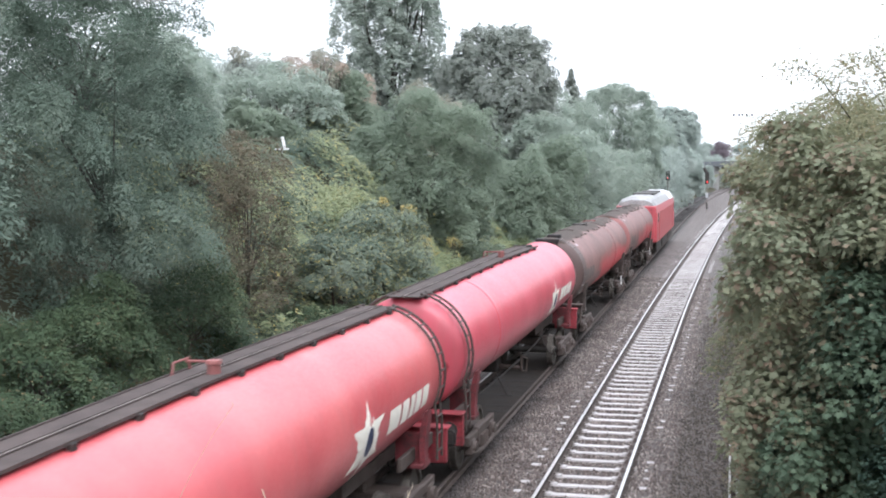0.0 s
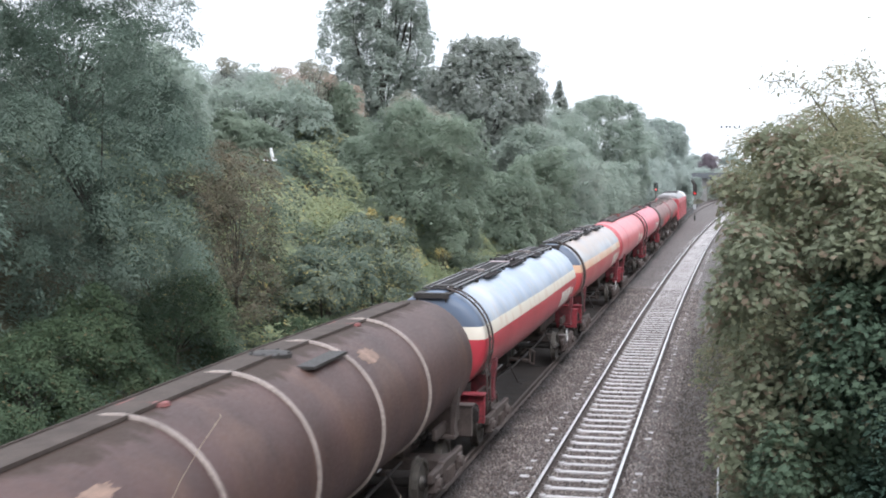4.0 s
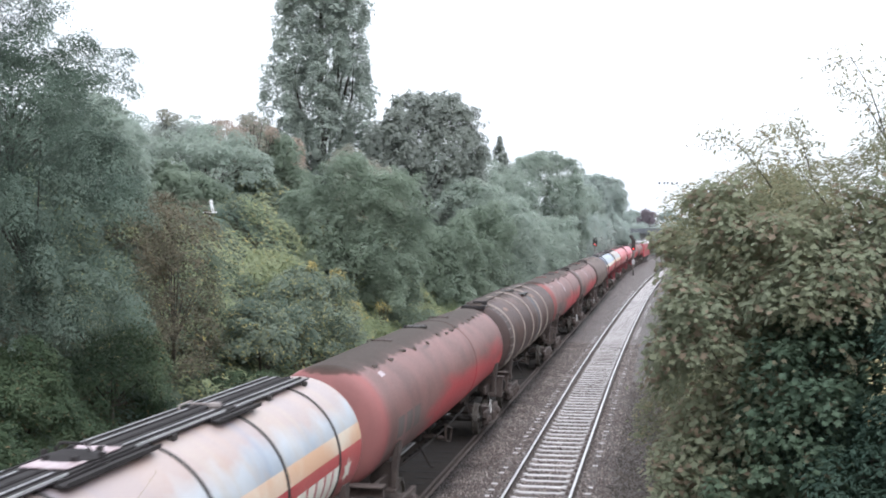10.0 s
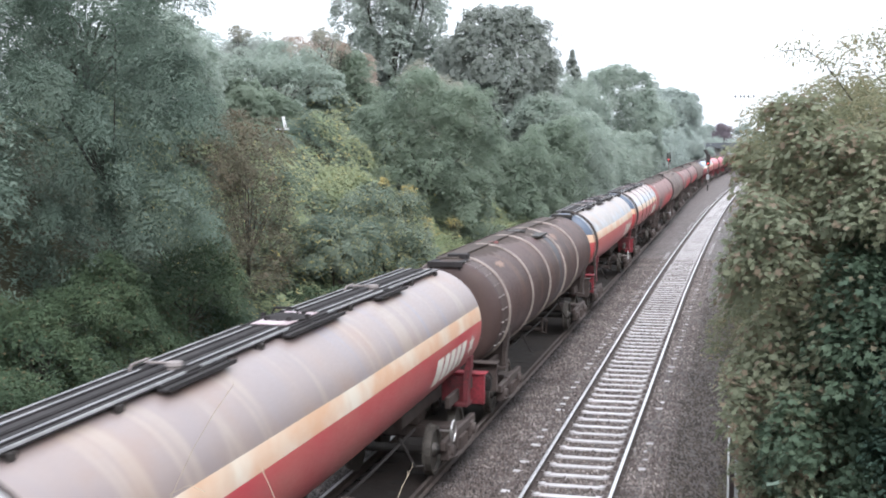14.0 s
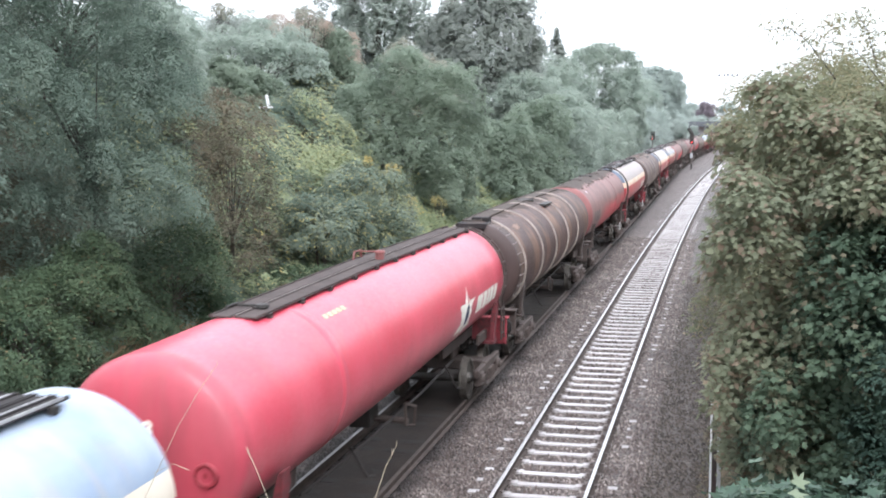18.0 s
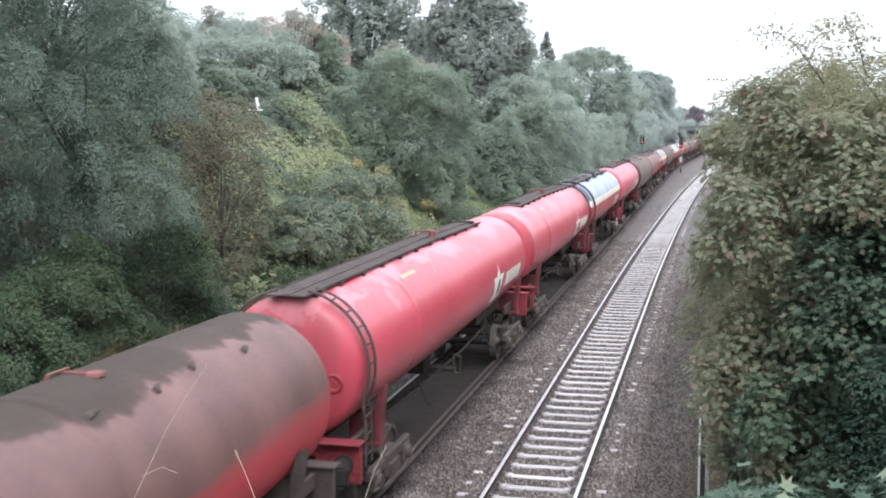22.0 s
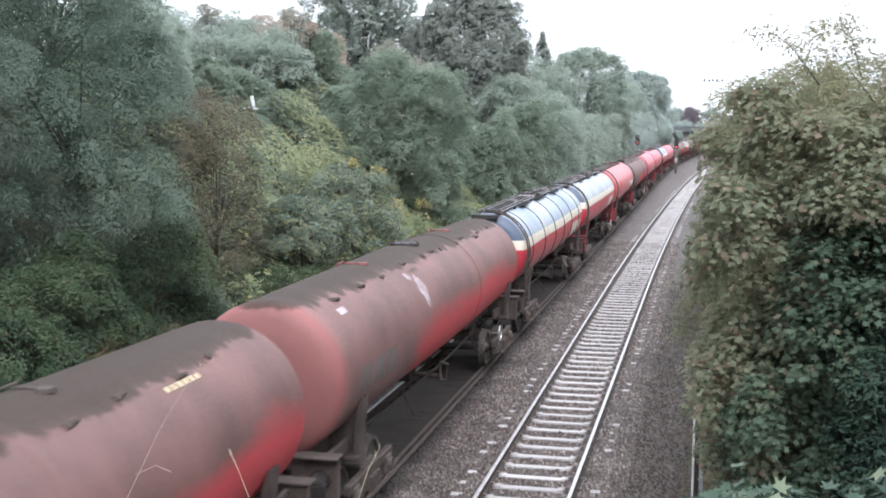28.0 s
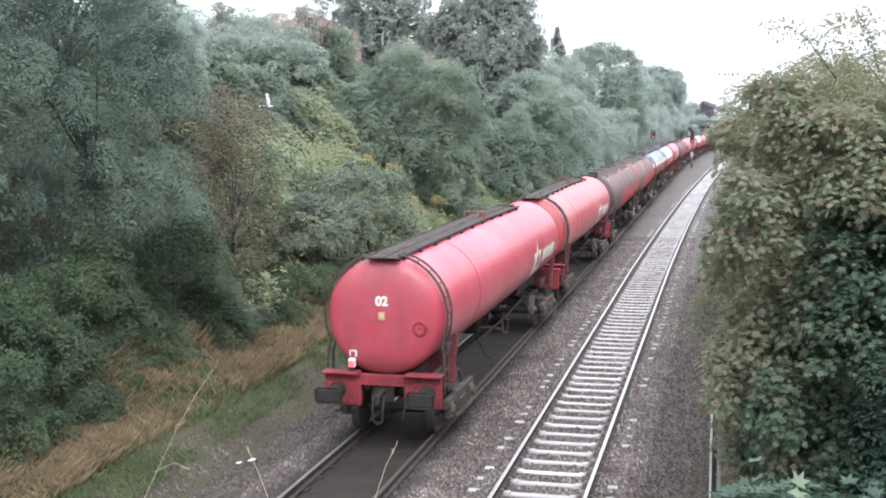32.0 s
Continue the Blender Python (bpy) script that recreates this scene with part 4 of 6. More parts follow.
def m_hatch(material, r=0.30, low=0.0):
    def make():
        bm = bmesh.new()
        z = top_z(0) - low
        turned(bm, [(z - 0.06, r), (z + 0.14, r), (z + 0.15, r + 0.05), (z + 0.19, r + 0.05), (z + 0.23, r * 0.7), (z + 0.25, 0.06)], "z", 20)
        for k in range(6):
            a = k * math.pi / 3
            box(bm, math.cos(a) * (r + 0.05) - 0.03, math.cos(a) * (r + 0.05) + 0.03, math.sin(a) * (r + 0.05) - 0.03, math.sin(a) * (r + 0.05) + 0.03, z + 0.08, z + 0.24)
        tube(bm, [(-0.2, 0, z + 0.24), (-0.15, 0, z + 0.32), (0.15, 0, z + 0.32), (0.2, 0, z + 0.24)], 0.018, 6)
        return finish(bm, "hatch", material)
    return shared(("hatch", material.name, r, low), make)


def m_lid(material):
    def make():
        bm = bmesh.new()
        z = top_z(0)
        turned(bm, [(z - 0.05, 0.30), (z + 0.025, 0.30), (z + 0.035, 0.26), (z + 0.045, 0.10), (z + 0.05, 0.03)], "z", 20)
        for k in range(8):
            a = k * math.pi / 4
            turned(bm, [(z, 0.025), (z + 0.05, 0.02)], "z", 6, (0.27 * math.cos(a), 0.27 * math.sin(a), 0))
        return finish(bm, "hatch", material)
    return shared(("lid", material.name), make)


def m_vent(y, material, low=0.0):
    def make():
        bm = bmesh.new()
        z = top_z(y) - low
        turned(bm, [(z - 0.03, 0.085), (z + 0.13, 0.08), (z + 0.14, 0.10), (z + 0.18, 0.09)], "z", 12, (0.12, y, 0))
        tube(bm, [(-0.3, y - 0.25, z + 0.02), (-0.3, y - 0.2, z + 0.16), (-0.3, y + 0.2, z + 0.16), (-0.3, y + 0.25, z + 0.02)], 0.016, 6)
        tube(bm, [(0.12, y, z + 0.16), (-0.25, y + 0.05, z + 0.15)], 0.018, 6)
        return finish(bm, "valve", material)
    return shared(("vent", y, material.name), make)


def m_band(y, material, proud=0.022, wide=0.05):
    def make():
        bm = bmesh.new()
        r = barrel_r(y)
        rings = []
        for dy, dr in ((-wide, -0.004), (-wide * 0.8, proud), (wide * 0.8, proud), (wide, -0.004)):
            rings.append([bm.verts.new(((r + dr) * math.cos(t), y + dy, TANK_Z + (r + dr) * math.sin(t))) for t in (2 * math.pi * k / 56 for k in range(56))])
        for a, b in zip(rings, rings[1:]):
            for k in range(56):
                bm.faces.new((a[k], a[(k + 1) % 56], b[(k + 1) % 56], b[k]))
        return finish(bm, "band", material, True)
    return shared(("band", y, material.name, proud, wide), make)


def m_lug(material):
    def make():
        return finish(box(bmesh.new(), -0.03, 0.040, -0.045, 0.045, -0.010, 0.010, 0.004), "ladder_lug", material)
    return shared(("lug", material.name), make)


def lugs(w, y, material):
    """Rungs bracketed round the end of the barrel, in two rows."""
    for a in range(-32, 78, 13):
        for d in (-0.16, 0.22):
            p = on_tank(y + d, a, 0.0)
            link_mesh("ladder_rung", m_lug(material), w).matrix_basis = pose(p.x, p.y, p.z, 0, -a, 0)


def m_stub(material):
    """Rusted stump of a lost walkway bracket, caked in dirt."""
    def make():
        bm = bmesh.new()
        box(bm, -0.03, 0.022, -0.10, 0.07, -0.035, 0.05, 0.012)
        box(bm, -0.03, 0.03, -0.03, 0.16, -0.02, 0.025, 0.008)
        return finish(bm, "bracket_stub", material)
    return shared(("stub", material.name), make)


def stubs(w, rnd):
    y = -6.9
    while y < 7.0:
        a = rnd.uniform(56, 63)
        p = on_tank(y, a, 0.0)
        link_mesh("bracket_stub", m_stub(CRUST), w).matrix_basis = pose(p.x, p.y, p.z, 0, -a, rnd.uniform(-25, 25))
        y += rnd.uniform(0.7, 1.7)


def m_end_platform(y, material):
    """Small step plate at the top of the end."""
    def make():
        bm = bmesh.new()
        z = TANK_Z + R_END
        box(bm, -0.42, 0.36, y - 0.40, y + 0.30, z - 0.055, z - 0.025)
        box(bm, -0.42, 0.36, y - 0.43, y - 0.39, z - 0.13, z - 0.02)
        box(bm, -0.16, 0.30, y + 0.33, y + 0.62, z - 0.05, z + 0.085, 0.012)
        for x in (-0.36, 0.28):
            box(bm, x - 0.02, x + 0.02, y - 0.36, y + 0.3, z - 0.22, z - 0.04)
        return finish(bm, "end_platform", material)
    return shared(("platform", y, material.name), make)


def m_star():
    def make():
        bm = bmesh.new()
        out = []
        for k in range(12):
            a = math.pi * k / 6 + math.pi / 2
            r = 1.0 if k % 2 == 0 else 0.55
            out.append((3.60 + 0.86 * r * math.cos(a), -14 + 31 * r * math.sin(a)))
        return finish(patch(bm, out, 4), "star_emblem", CREAM)
    return shared("star", make)


def m_drop():
    def make():
        bm = bmesh.new()
        out = [(3.66 + 0.17 * math.cos(t), -15 + 11.0 * math.sin(t) * (1.15 if math.sin(t) > 0 else 0.85)) for t in (2 * math.pi * k / 16 for k in range(16))]
        me = patch(bm, out, 2)
        bmesh.ops.translate(me, verts=me.verts[:], vec=(0.006, 0, 0.002))
        return finish(me, "emblem_drop", NAVY)
    return shared("drop", make)


def m_word_bar(y0, y1, a0, a1, material, tag):
    def make():
        return finish(patch(bmesh.new(), block(y0, y1, a0, a1), 2), "lettering_bar", material)
    return shared((tag, y0, a0), make)


def m_splash(y, a, ly, la, material, seed):
    """A worn or spilt patch with a ragged outline, longer down the barrel than along it."""
    def make():
        rnd = random.Random(seed)
        out = []
        for k in range(22):
            t = 2 * math.pi * k / 22
            r = rnd.uniform(0.62, 1.12)
            out.append((y + ly * r * math.cos(t), a + la * r * math.sin(t) * (1.25 if math.sin(t) < 0 else 0.8)))
        return finish(patch(bmesh.new(), out, 4), "paint_patch", material)
    return shared(("splash", y, a, seed), make)


def m_small_star(y, a, material):
    def make():
        bm = bmesh.new()
        out = []
        for k in range(12):
            t = math.pi * k / 6 + math.pi / 2
            r = 1.0 if k % 2 == 0 else 0.5
            out.append((y + 0.26 * r * math.cos(t), a + 12 * r * math.sin(t)))
        return finish(patch(bm, out, 2), "star_emblem", material)
    return shared(("sstar", y, material.name), make)


def underframe(w, paint, hand):
    for e in (-1, 1):
        flip = pose(0, 0, 0, 0, 0, 0) if e > 0 else pose(0, 0, 0, 0, 0, 180)
        bogie = tagged(link_mesh("bogie", m_bolster(), w), "grimy two-axle bogie")
        bogie.location = (0, e * 6.35, 0)
        for s in (-1, 1):
            link_mesh("side_frame", m_bogie_frame(s), bogie)
        for y in (-0.92, 0.92):
            ax = link_mesh("axle", m_axle(), bogie)
            ax.location = (0, y, 0)
            for s in (-1, 1):
                wh = link_mesh("wheel", m_wheel(s), bogie)
                wh.location = (0, y, 0)
        for s in (-1, 1):
            b = link_mesh("buffer", m_buffer(s), w, "black rectangular buffer")
            b.matrix_basis = flip @ pose(0, 8.31, 0)
            sb = link_mesh("solebar", m_solebar(s, GRIME), w)
            sb.matrix_basis = flip
            sd = link_mesh("saddle_bracket", m_saddle(s, FRAME_GRIME_SHADE if paint == FRAME_RED else paint), w)
            sd.matrix_basis = pose(0, e * 7.0, 0)
        hs = link_mesh("headstock", m_headstock(paint), w)
        hs.matrix_basis = flip @ pose(0, 8.32, -0.08)
        cp = link_mesh("coupling", m_coupling(), w)
        cp.matrix_basis = flip @ pose(0, 8.30, 0)
    link_mesh("brake_rigging", m_brake_gear(), w)
    link_mesh("outlet_valve", m_outlet(), w)
    if hand:
        for s in (-1, 1):
            link_mesh("brake_hand_wheel", m_hand_wheel(s), w, "bright round brake wheel")


WAGONS = []


def m_end_boss():
    def make():
        bm = bmesh.new()
        c = Vector((0.72, -NEAR + 0.03, 2.24))
        tube(bm, [c + Vector((0.12 * math.cos(a), 0, 0.12 * math.sin(a))) for a in (math.pi * k / 10 for k in range(21))], 0.028, 6, False)
        turned(bm, [(-0.01, 0.03), (0.035, 0.025)], "y", 8, c)
        return finish(bm, "end_boss", FRAME_RED)
    return shared(("boss",), make)


def end_number(w, text):
    curve = bpy.data.curves.new("end_number", "FONT")
    curve.body, curve.size, curve.extrude, curve.align_x = text, 0.24, 0.004, "CENTER"
    curve.offset = 0.010
    curve.materials.append(CREAM)
    num = new("end_number", curve)
    num.parent = w
    num.matrix_basis = pose(0.0, -NEAR - 0.012, 2.65, 90, 0, 0)
    tagged(num, "cream painted number " + text)


def wagon(kind, seed):
    """One bogie tank wagon: kind red, brown, banded (brown with hoops), blue, hooped (blue with hoops)."""
    rnd = random.Random(seed)
    names = {"red": "bright red bogie oil tank wagon with a grey roof walkway", "brown": "bogie oil tank wagon caked in brown grime over red paint",
             "banded": "rust-brown bogie oil tank wagon with raised hoops round the barrel", "blue": "tank wagon, faded pale blue over cream stripe and red",
             "hooped": "faded blue, cream and red bogie oil tank wagon with dark hoops"}
    w = tagged(new("tank_wagon"), names[kind], "tank wagon", "wagons of the oil train")
    if kind == "red":
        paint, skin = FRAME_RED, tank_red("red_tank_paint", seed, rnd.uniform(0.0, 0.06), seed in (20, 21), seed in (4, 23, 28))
    elif kind == "brown":
        paint, skin = GRIME, tank_brown("grimy_tank_paint", seed, rnd.uniform(0.75, 1.0), tone=0.74 if seed in (22, 27) else 0.84, dark_end=0.8 if seed in (2, 8, 22, 27) else 0.0)
    elif kind == "banded":
        paint, skin = GRIME, tank_brown("rusty_tank_paint", seed, 0.0, 0.42 if seed == 17 else 0.10, 0.918, seed in (10, 14), 0.31, 0.55)
    else:
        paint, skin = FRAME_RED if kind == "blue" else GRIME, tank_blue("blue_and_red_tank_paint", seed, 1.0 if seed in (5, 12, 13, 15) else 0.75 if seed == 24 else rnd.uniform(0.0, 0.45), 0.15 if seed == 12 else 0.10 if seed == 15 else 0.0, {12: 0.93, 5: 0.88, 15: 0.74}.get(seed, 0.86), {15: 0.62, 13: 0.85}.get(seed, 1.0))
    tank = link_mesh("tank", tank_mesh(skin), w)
    girth = {"banded": 1.07, "brown": 1.045}.get(kind, 1.0)   # the older barrels are stouter, under the same roof line
    tank.scale = (girth, 1, girth)
    tank.location = (0, 0, (1 - girth) * (TANK_Z + R_MID))
    underframe(w, paint, kind in ("brown", "blue"))
    if kind == "red":
        y = 7.75 if seed in (4, 18, 20) else -7.95
        y0, y1 = (-5.8, 8.0) if y > 0 else (-8.45, 5.4)
        for x0, x1 in ((-0.335, -0.02), (0.02, 0.335)):
            link_mesh("walkway_plank", m_plank(x0, x1, y0, y1, WALK_GREY, 0.0), w, "brown steel walkway plank")
        link_mesh("walkway_joint", m_plank(-0.017, 0.017, y0 + 0.05, y1 - 0.05, WALK_EDGE, 0.004, 0.004), w, "rubbed pale joint strip")
        for s in (-1, 1):
            brackets(w, s * 0.325, [y0 + 0.4 + 1.28 * k for k in range(11)], BLACK)
        link_mesh("end_ladder", m_hoop_ladder(y, LADDER), w, "grimy brown hooped ladder")
        link_mesh("end_ladder", m_left_ladder(y, LADDER), w, "grimy brown hooped ladder")
        link_mesh("valve", m_vent(5.1 if y < 0 else -5.1, BLACK, 0.10), w)
        link_mesh("valve", m_vent(0.7, DULL_RED, 0.0), w, "grimy red vent fittings")
        star = link_mesh("star_emblem", m_star(), tank, "cream six-pointed star emblem")
        link_mesh("emblem_drop", m_drop(), tank, "dark blue drop in the star")
        for y0, y1, a0, a1 in ((4.65, 5.28, -20, -1), (5.38, 5.78, -20, -1), (5.88, 6.14, -20, -1), (6.22, 6.56, -20, -1), (6.66, 7.04, -20, -1)):
            link_mesh("lettering_bar", m_word_bar(y0, y1, a0, a1, CREAM, "word"), tank, "cream lettering bar")
        if seed in (18, 20, 21):
            for q in range(5):
                link_mesh("code_bar", m_word_bar(-4.2 + q * 0.2, -4.06 + q * 0.2, 51, 55, CODE_PAINT, "code"), tank, "small cream code bar")
        link_mesh("end_boss", m_end_boss(), tank)
        link_mesh("collar", m_band(-4.6, skin, 0.010, 0.14), tank, "welded collar round the barrel")
    elif kind in ("brown", "banded"):
        link_mesh("hatch", m_lid(BLACK), w)
        for y in (-3.6, 3.6):
            link_mesh("valve", m_vent(y, DULL_RED if rnd.random() < 0.4 else GRIME, 0.15), w)
        if kind == "banded" or seed in (2, 8, 22, 27):
            lugs(tank, -7.95, WALK_EDGE)
            link_mesh("end_platform", m_end_platform(-7.95, DARK_WALK), w)
        if kind == "brown":
            stubs(tank, rnd)
        if kind == "banded":
            link_mesh("walkway_plank", m_plank(-0.36, 0.12, -7.8, 7.2, CRUST, 0.0, 0.02), w, "crusted walkway plank")
        for y0, y1, a0, a1 in ((-7.3, -6.75, -16, 4), (-6.55, -6.0, -16, 4), (-5.8, -5.25, -16, 4)) if kind == "brown" else ():
            link_mesh("lettering_bar", m_word_bar(y0, y1, a0, a1, GHOST, "ghost"), tank, "faded grey lettering bar")
        if kind == "banded":
            for y in (-7.35, -4.32, -1.62, 1.28, 4.25):
                link_mesh("band", m_band(y, HOOP, 0.045, 0.024), tank, "raised dusty hoop")
            link_mesh("worn_patch", m_splash(-6.2, 52, 0.42, 5, RUST_BLOOM, seed), tank, "pale rusty patch worn through the grime")
            link_mesh("worn_patch", m_splash(2.1, 52, 0.45, 7, RUST_BLOOM, seed + 50), tank, "pale rusty patch worn through the grime")
            tray = bmesh.new()
            box(tray, 0.25, 0.74, -0.3, 1.2, top_z(0) - 0.14, top_z(0) - 0.10)
            part("step_plate", tray, BLACK, w)
        else:
            link_mesh("band", m_band(2.4, skin, 0.015, 0.12), tank)
            link_mesh("end_plate", m_word_bar(-7.2, -6.85, 46, 52, PALE_SMEAR, "plate"), tank, "small worn pale plate")
            for q in range(5):
                link_mesh("code_bar", m_word_bar(-2.6 + q * 0.12, -2.54 + q * 0.12, 51, 55, GHOST, "code"), tank, "small faded code bar")
            for q in range(6 if seed == 27 else 0):
                link_mesh("code_bar", m_word_bar(4.9 + q * 0.15, 5.0 + q * 0.15, 51, 54.5, CODE_PAINT, "yellow_code"), tank, "worn cream code bar")
            if seed in (8, 9, 26):
                at = -1.95 if seed == 8 else -2.6
                link_mesh("white_smear", m_splash(at, 36, 0.24, 16, PALE_SMEAR, seed), tank, "smeared pale paint")
                link_mesh("white_smear", m_splash(at - 0.35, 50, 0.16, 5, PALE_SMEAR, seed + 40), tank, "smeared pale paint")
    else:
        for x0, x1 in ((-0.35, -0.20), (-0.18, -0.01), (0.01, 0.18), (0.20, 0.35)):
            link_mesh("walkway_plank", m_plank(x0, x1, -7.9, 7.5, DARK_WALK, 0.015), w, "dark steel walkway plank")
        for y0, y1 in ((-4.6, -2.9), (-1.1, 1.1), (3.0, 4.6)):
            link_mesh("walkway_plank", m_plank(0.365, 0.52, y0, y1, DARK_WALK, -0.02, 0.03), w, "dark side step")
        for x in (-0.345, -0.19, 0.19, 0.345):
            for y0, y1 in ((-7.8, -3.9), (-3.5, -0.8), (0.8, 3.6), (4.0, 7.4)):
                link_mesh("walkway_edge", m_plank(x - 0.012, x + 0.012, y0, y1, PALE_EDGE, 0.036, 0.006), w, "pale strip painted as the walkway edge's highlight")
        link_mesh("hatch_plate", shared("hatch_plate", lambda: finish(box(bmesh.new(), -0.26, 0.26, -0.62, 0.62, top_z(0) + 0.045, top_z(0) + 0.065, 0.006), "hatch_plate", PALE_SMEAR)), w, "pale dusty plate round the hatch")
        brackets(w, 0.35, [-7.2 + 1.8 * k for k in range(9)], BLACK)
        link_mesh("hatch", m_hatch(DARK_WALK, 0.28, 0.12), w)
        for y in (-3.7, 3.8):
            link_mesh("valve", m_vent(y, WALK_EDGE, 0.06), w, "grey pipe fittings")
        link_mesh("end_ladder", m_hoop_ladder(-7.9, LADDER), w, "grimy brown hooped ladder")
        link_mesh("end_platform", m_end_platform(-8.0, BLACK), w)
        for y0, y1, a0, a1 in ((4.25, 4.74, -30, -4), (4.84, 5.22, -30, -4), (5.32, 5.70, -30, -4), (5.80, 6.14, -30, -4), (6.24, 6.62, -30, -4)):
            link_mesh("lettering_bar", m_word_bar(y0, y1, a0, a1, CREAM, "caps"), tank, "cream lettering bar")
        link_mesh("star_emblem", m_small_star(7.15, -14, CREAM), tank, "small cream star")
        if kind == "hooped":
            for y in (-6.6, -3.9, -1.3, 1.3, 3.9, 6.6):
                link_mesh("band", m_band(y, BLACK, 0.02, 0.035), tank, "dark hoop")
    WAGONS.append(w)
    return w


KINDS = ["brown", "brown", "red", "red", "blue", "blue", "banded", "brown", "brown", "banded", "brown", "hooped", "blue", "banded", "blue",
         "brown", "banded", "red", "blue", "red", "red", "brown", "red", "blue", "hooped", "brown", "brown", "red", "red"]
for k, kind in enumerate(KINDS):
    wagon(kind, k + 1)

# the last wagon: painted number, plate, manhole, lamp
last = WAGONS[-1]
end_number(last, "02")
end_number(WAGONS[17], "28")
end_number(WAGONS[22], "18")
bm = box(bmesh.new(), -0.065, 0.055, -NEAR - 0.02, -NEAR + 0.02, 2.37, 2.52, 0.008)
part("end_plate", bm, YELLOW_WORN, last, "small worn yellow plate")
bm = box(bmesh.new(), -0.65, -0.52, -8.45, -8.33, 1.455, 1.63, 0.02)
tube(bm, [(-0.64, -8.34, 1.66), (-0.64, -8.34, 1.76), (-0.52, -8.34, 1.76), (-0.52, -8.34, 1.66)], 0.014, 6)
lamp = part("tail_lamp", bm, WHITE, last, "white tail lamp with a red lens")
part("lens", turned(bmesh.new(), [(-8.48, 0.055), (-8.44, 0.06)], "y", 14, (-0.58, 0, 1.54)), RED_LAMP, lamp)

# ---- locomotive ----
loco = tagged(new("locomotive"), "red diesel freight locomotive with a pale grey roof", "locomotive")
prof = [(-1.32, 1.1), (-1.32, 2.9), (-1.22, 3.35), (-0.95, 3.72), (-0.5, 3.90), (0.5, 3.90), (0.95, 3.72), (1.22, 3.35), (1.32, 2.9), (1.32, 1.1)]


def hull(y0, y1, prof, taper=0.0):
    bm = bmesh.new()
    rings = []
    for y, k in ((y0, 1 - taper), (y0 + 0.5, 1.0), (y1 - 0.5, 1.0), (y1, 1 - taper)):
        rings.append([bm.verts.new((x * (1 - (1 - k) * 0.4), y, z if z < 2.2 else 2.2 + (z - 2.2) * k)) for x, z in prof])
    for a, b in zip(rings, rings[1:]):
        for i in range(len(prof)):
            bm.faces.new((a[i], a[(i + 1) % len(prof)], b[(i + 1) % len(prof)], b[i]))
    bm.faces.new(rings[0][::-1])
    bm.faces.new(rings[-1])
    bmesh.ops.recalc_face_normals(bm, faces=bm.faces[:])
    return bm


body = part("body", hull(-10.4, 10.4, prof[:3] + prof[7:], 0.05), LOCO_RED, loco, "red bodyside")
part("roof", hull(-10.1, 10.1, [(-1.23, 3.33)] + prof[3:7] + [(1.23, 3.33)], 0.12), ROOF_GREY, loco, "pale grey weathered roof")
part("cab_roof", hull(4.6, 10.12, [(-1.25, 3.34), (-0.97, 3.735), (-0.5, 3.915), (0.5, 3.915), (0.97, 3.735), (1.25, 3.34)], 0.12), CAB_ROOF, loco, "pale grey cab roof")
bm = box(bmesh.new(), -0.7, 0.7, -4.5, -1.2, 3.86, 3.98, 0.03)
part("radiator_grille", bm, BLACK, loco)
bm = box(bmesh.new(), -0.6, 0.6, 0.5, 4.4, 3.86, 3.97, 0.03)
part("exhaust_hatch", bm, BLACK, loco)
for e in (-1, 1):
    part("cab_end", box(bmesh.new(), -1.15, 1.15, e * 10.45 - 0.06, e * 10.45 + 0.06, 1.25, 2.3, 0.03), LOCO_RED, loco, "dull red cab end")
    part("warning_stripe", box(bmesh.new(), -1.12, -0.86, e * 10.53 - 0.02, e * 10.53 + 0.02, 1.25, 2.25, 0.01), YELLOW, loco, "narrow yellow warning stripe")
    for s in (-1, 1):
        part("windscreen", box(bmesh.new(), s * 0.58 - 0.46, s * 0.58 + 0.46, e * 10.32 - 0.08, e * 10.32 + 0.08, 2.6, 3.2, 0.03), GLASS, loco)
        part("side_window", box(bmesh.new(), s * 1.31 - 0.03, s * 1.31 + 0.03, e * 9.2 - 0.35, e * 9.2 + 0.35, 2.3, 2.9, 0.02), GLASS, loco)
        part("cab_door", box(bmesh.new(), s * 1.325 - 0.02, s * 1.325 + 0.02, e * 8.2 - 0.32, e * 8.2 + 0.32, 1.15, 2.95, 0.015), LOCO_RED, loco)
        b = link_mesh("buffer", m_buffer(s), loco)
        b.matrix_basis = (pose(0, 0, 0) if e > 0 else pose(0, 0, 0, 0, 0, 180)) @ pose(0, 10.3, 0)
    bog = link_mesh("bogie", m_bolster(), loco)
    bog.location = (0, e * 6.3, 0)
    for s in (-1, 1):
        fr = part("side_frame", box(bmesh.new(), s * 1.1 - 0.08, s * 1.1 + 0.08, -2.4, 2.4, 0.42, 0.95, 0.04), BLACK, bog)
        for y in (-1.9, 0.0, 1.9):
            wh = link_mesh("wheel", m_wheel(s), bog)
            wh.location = (0, y, 0)
part("fuel_tank", box(bmesh.new(), -1.2, 1.2, -3.2, 3.2, 0.4, 1.15, 0.06), BLACK, loco)


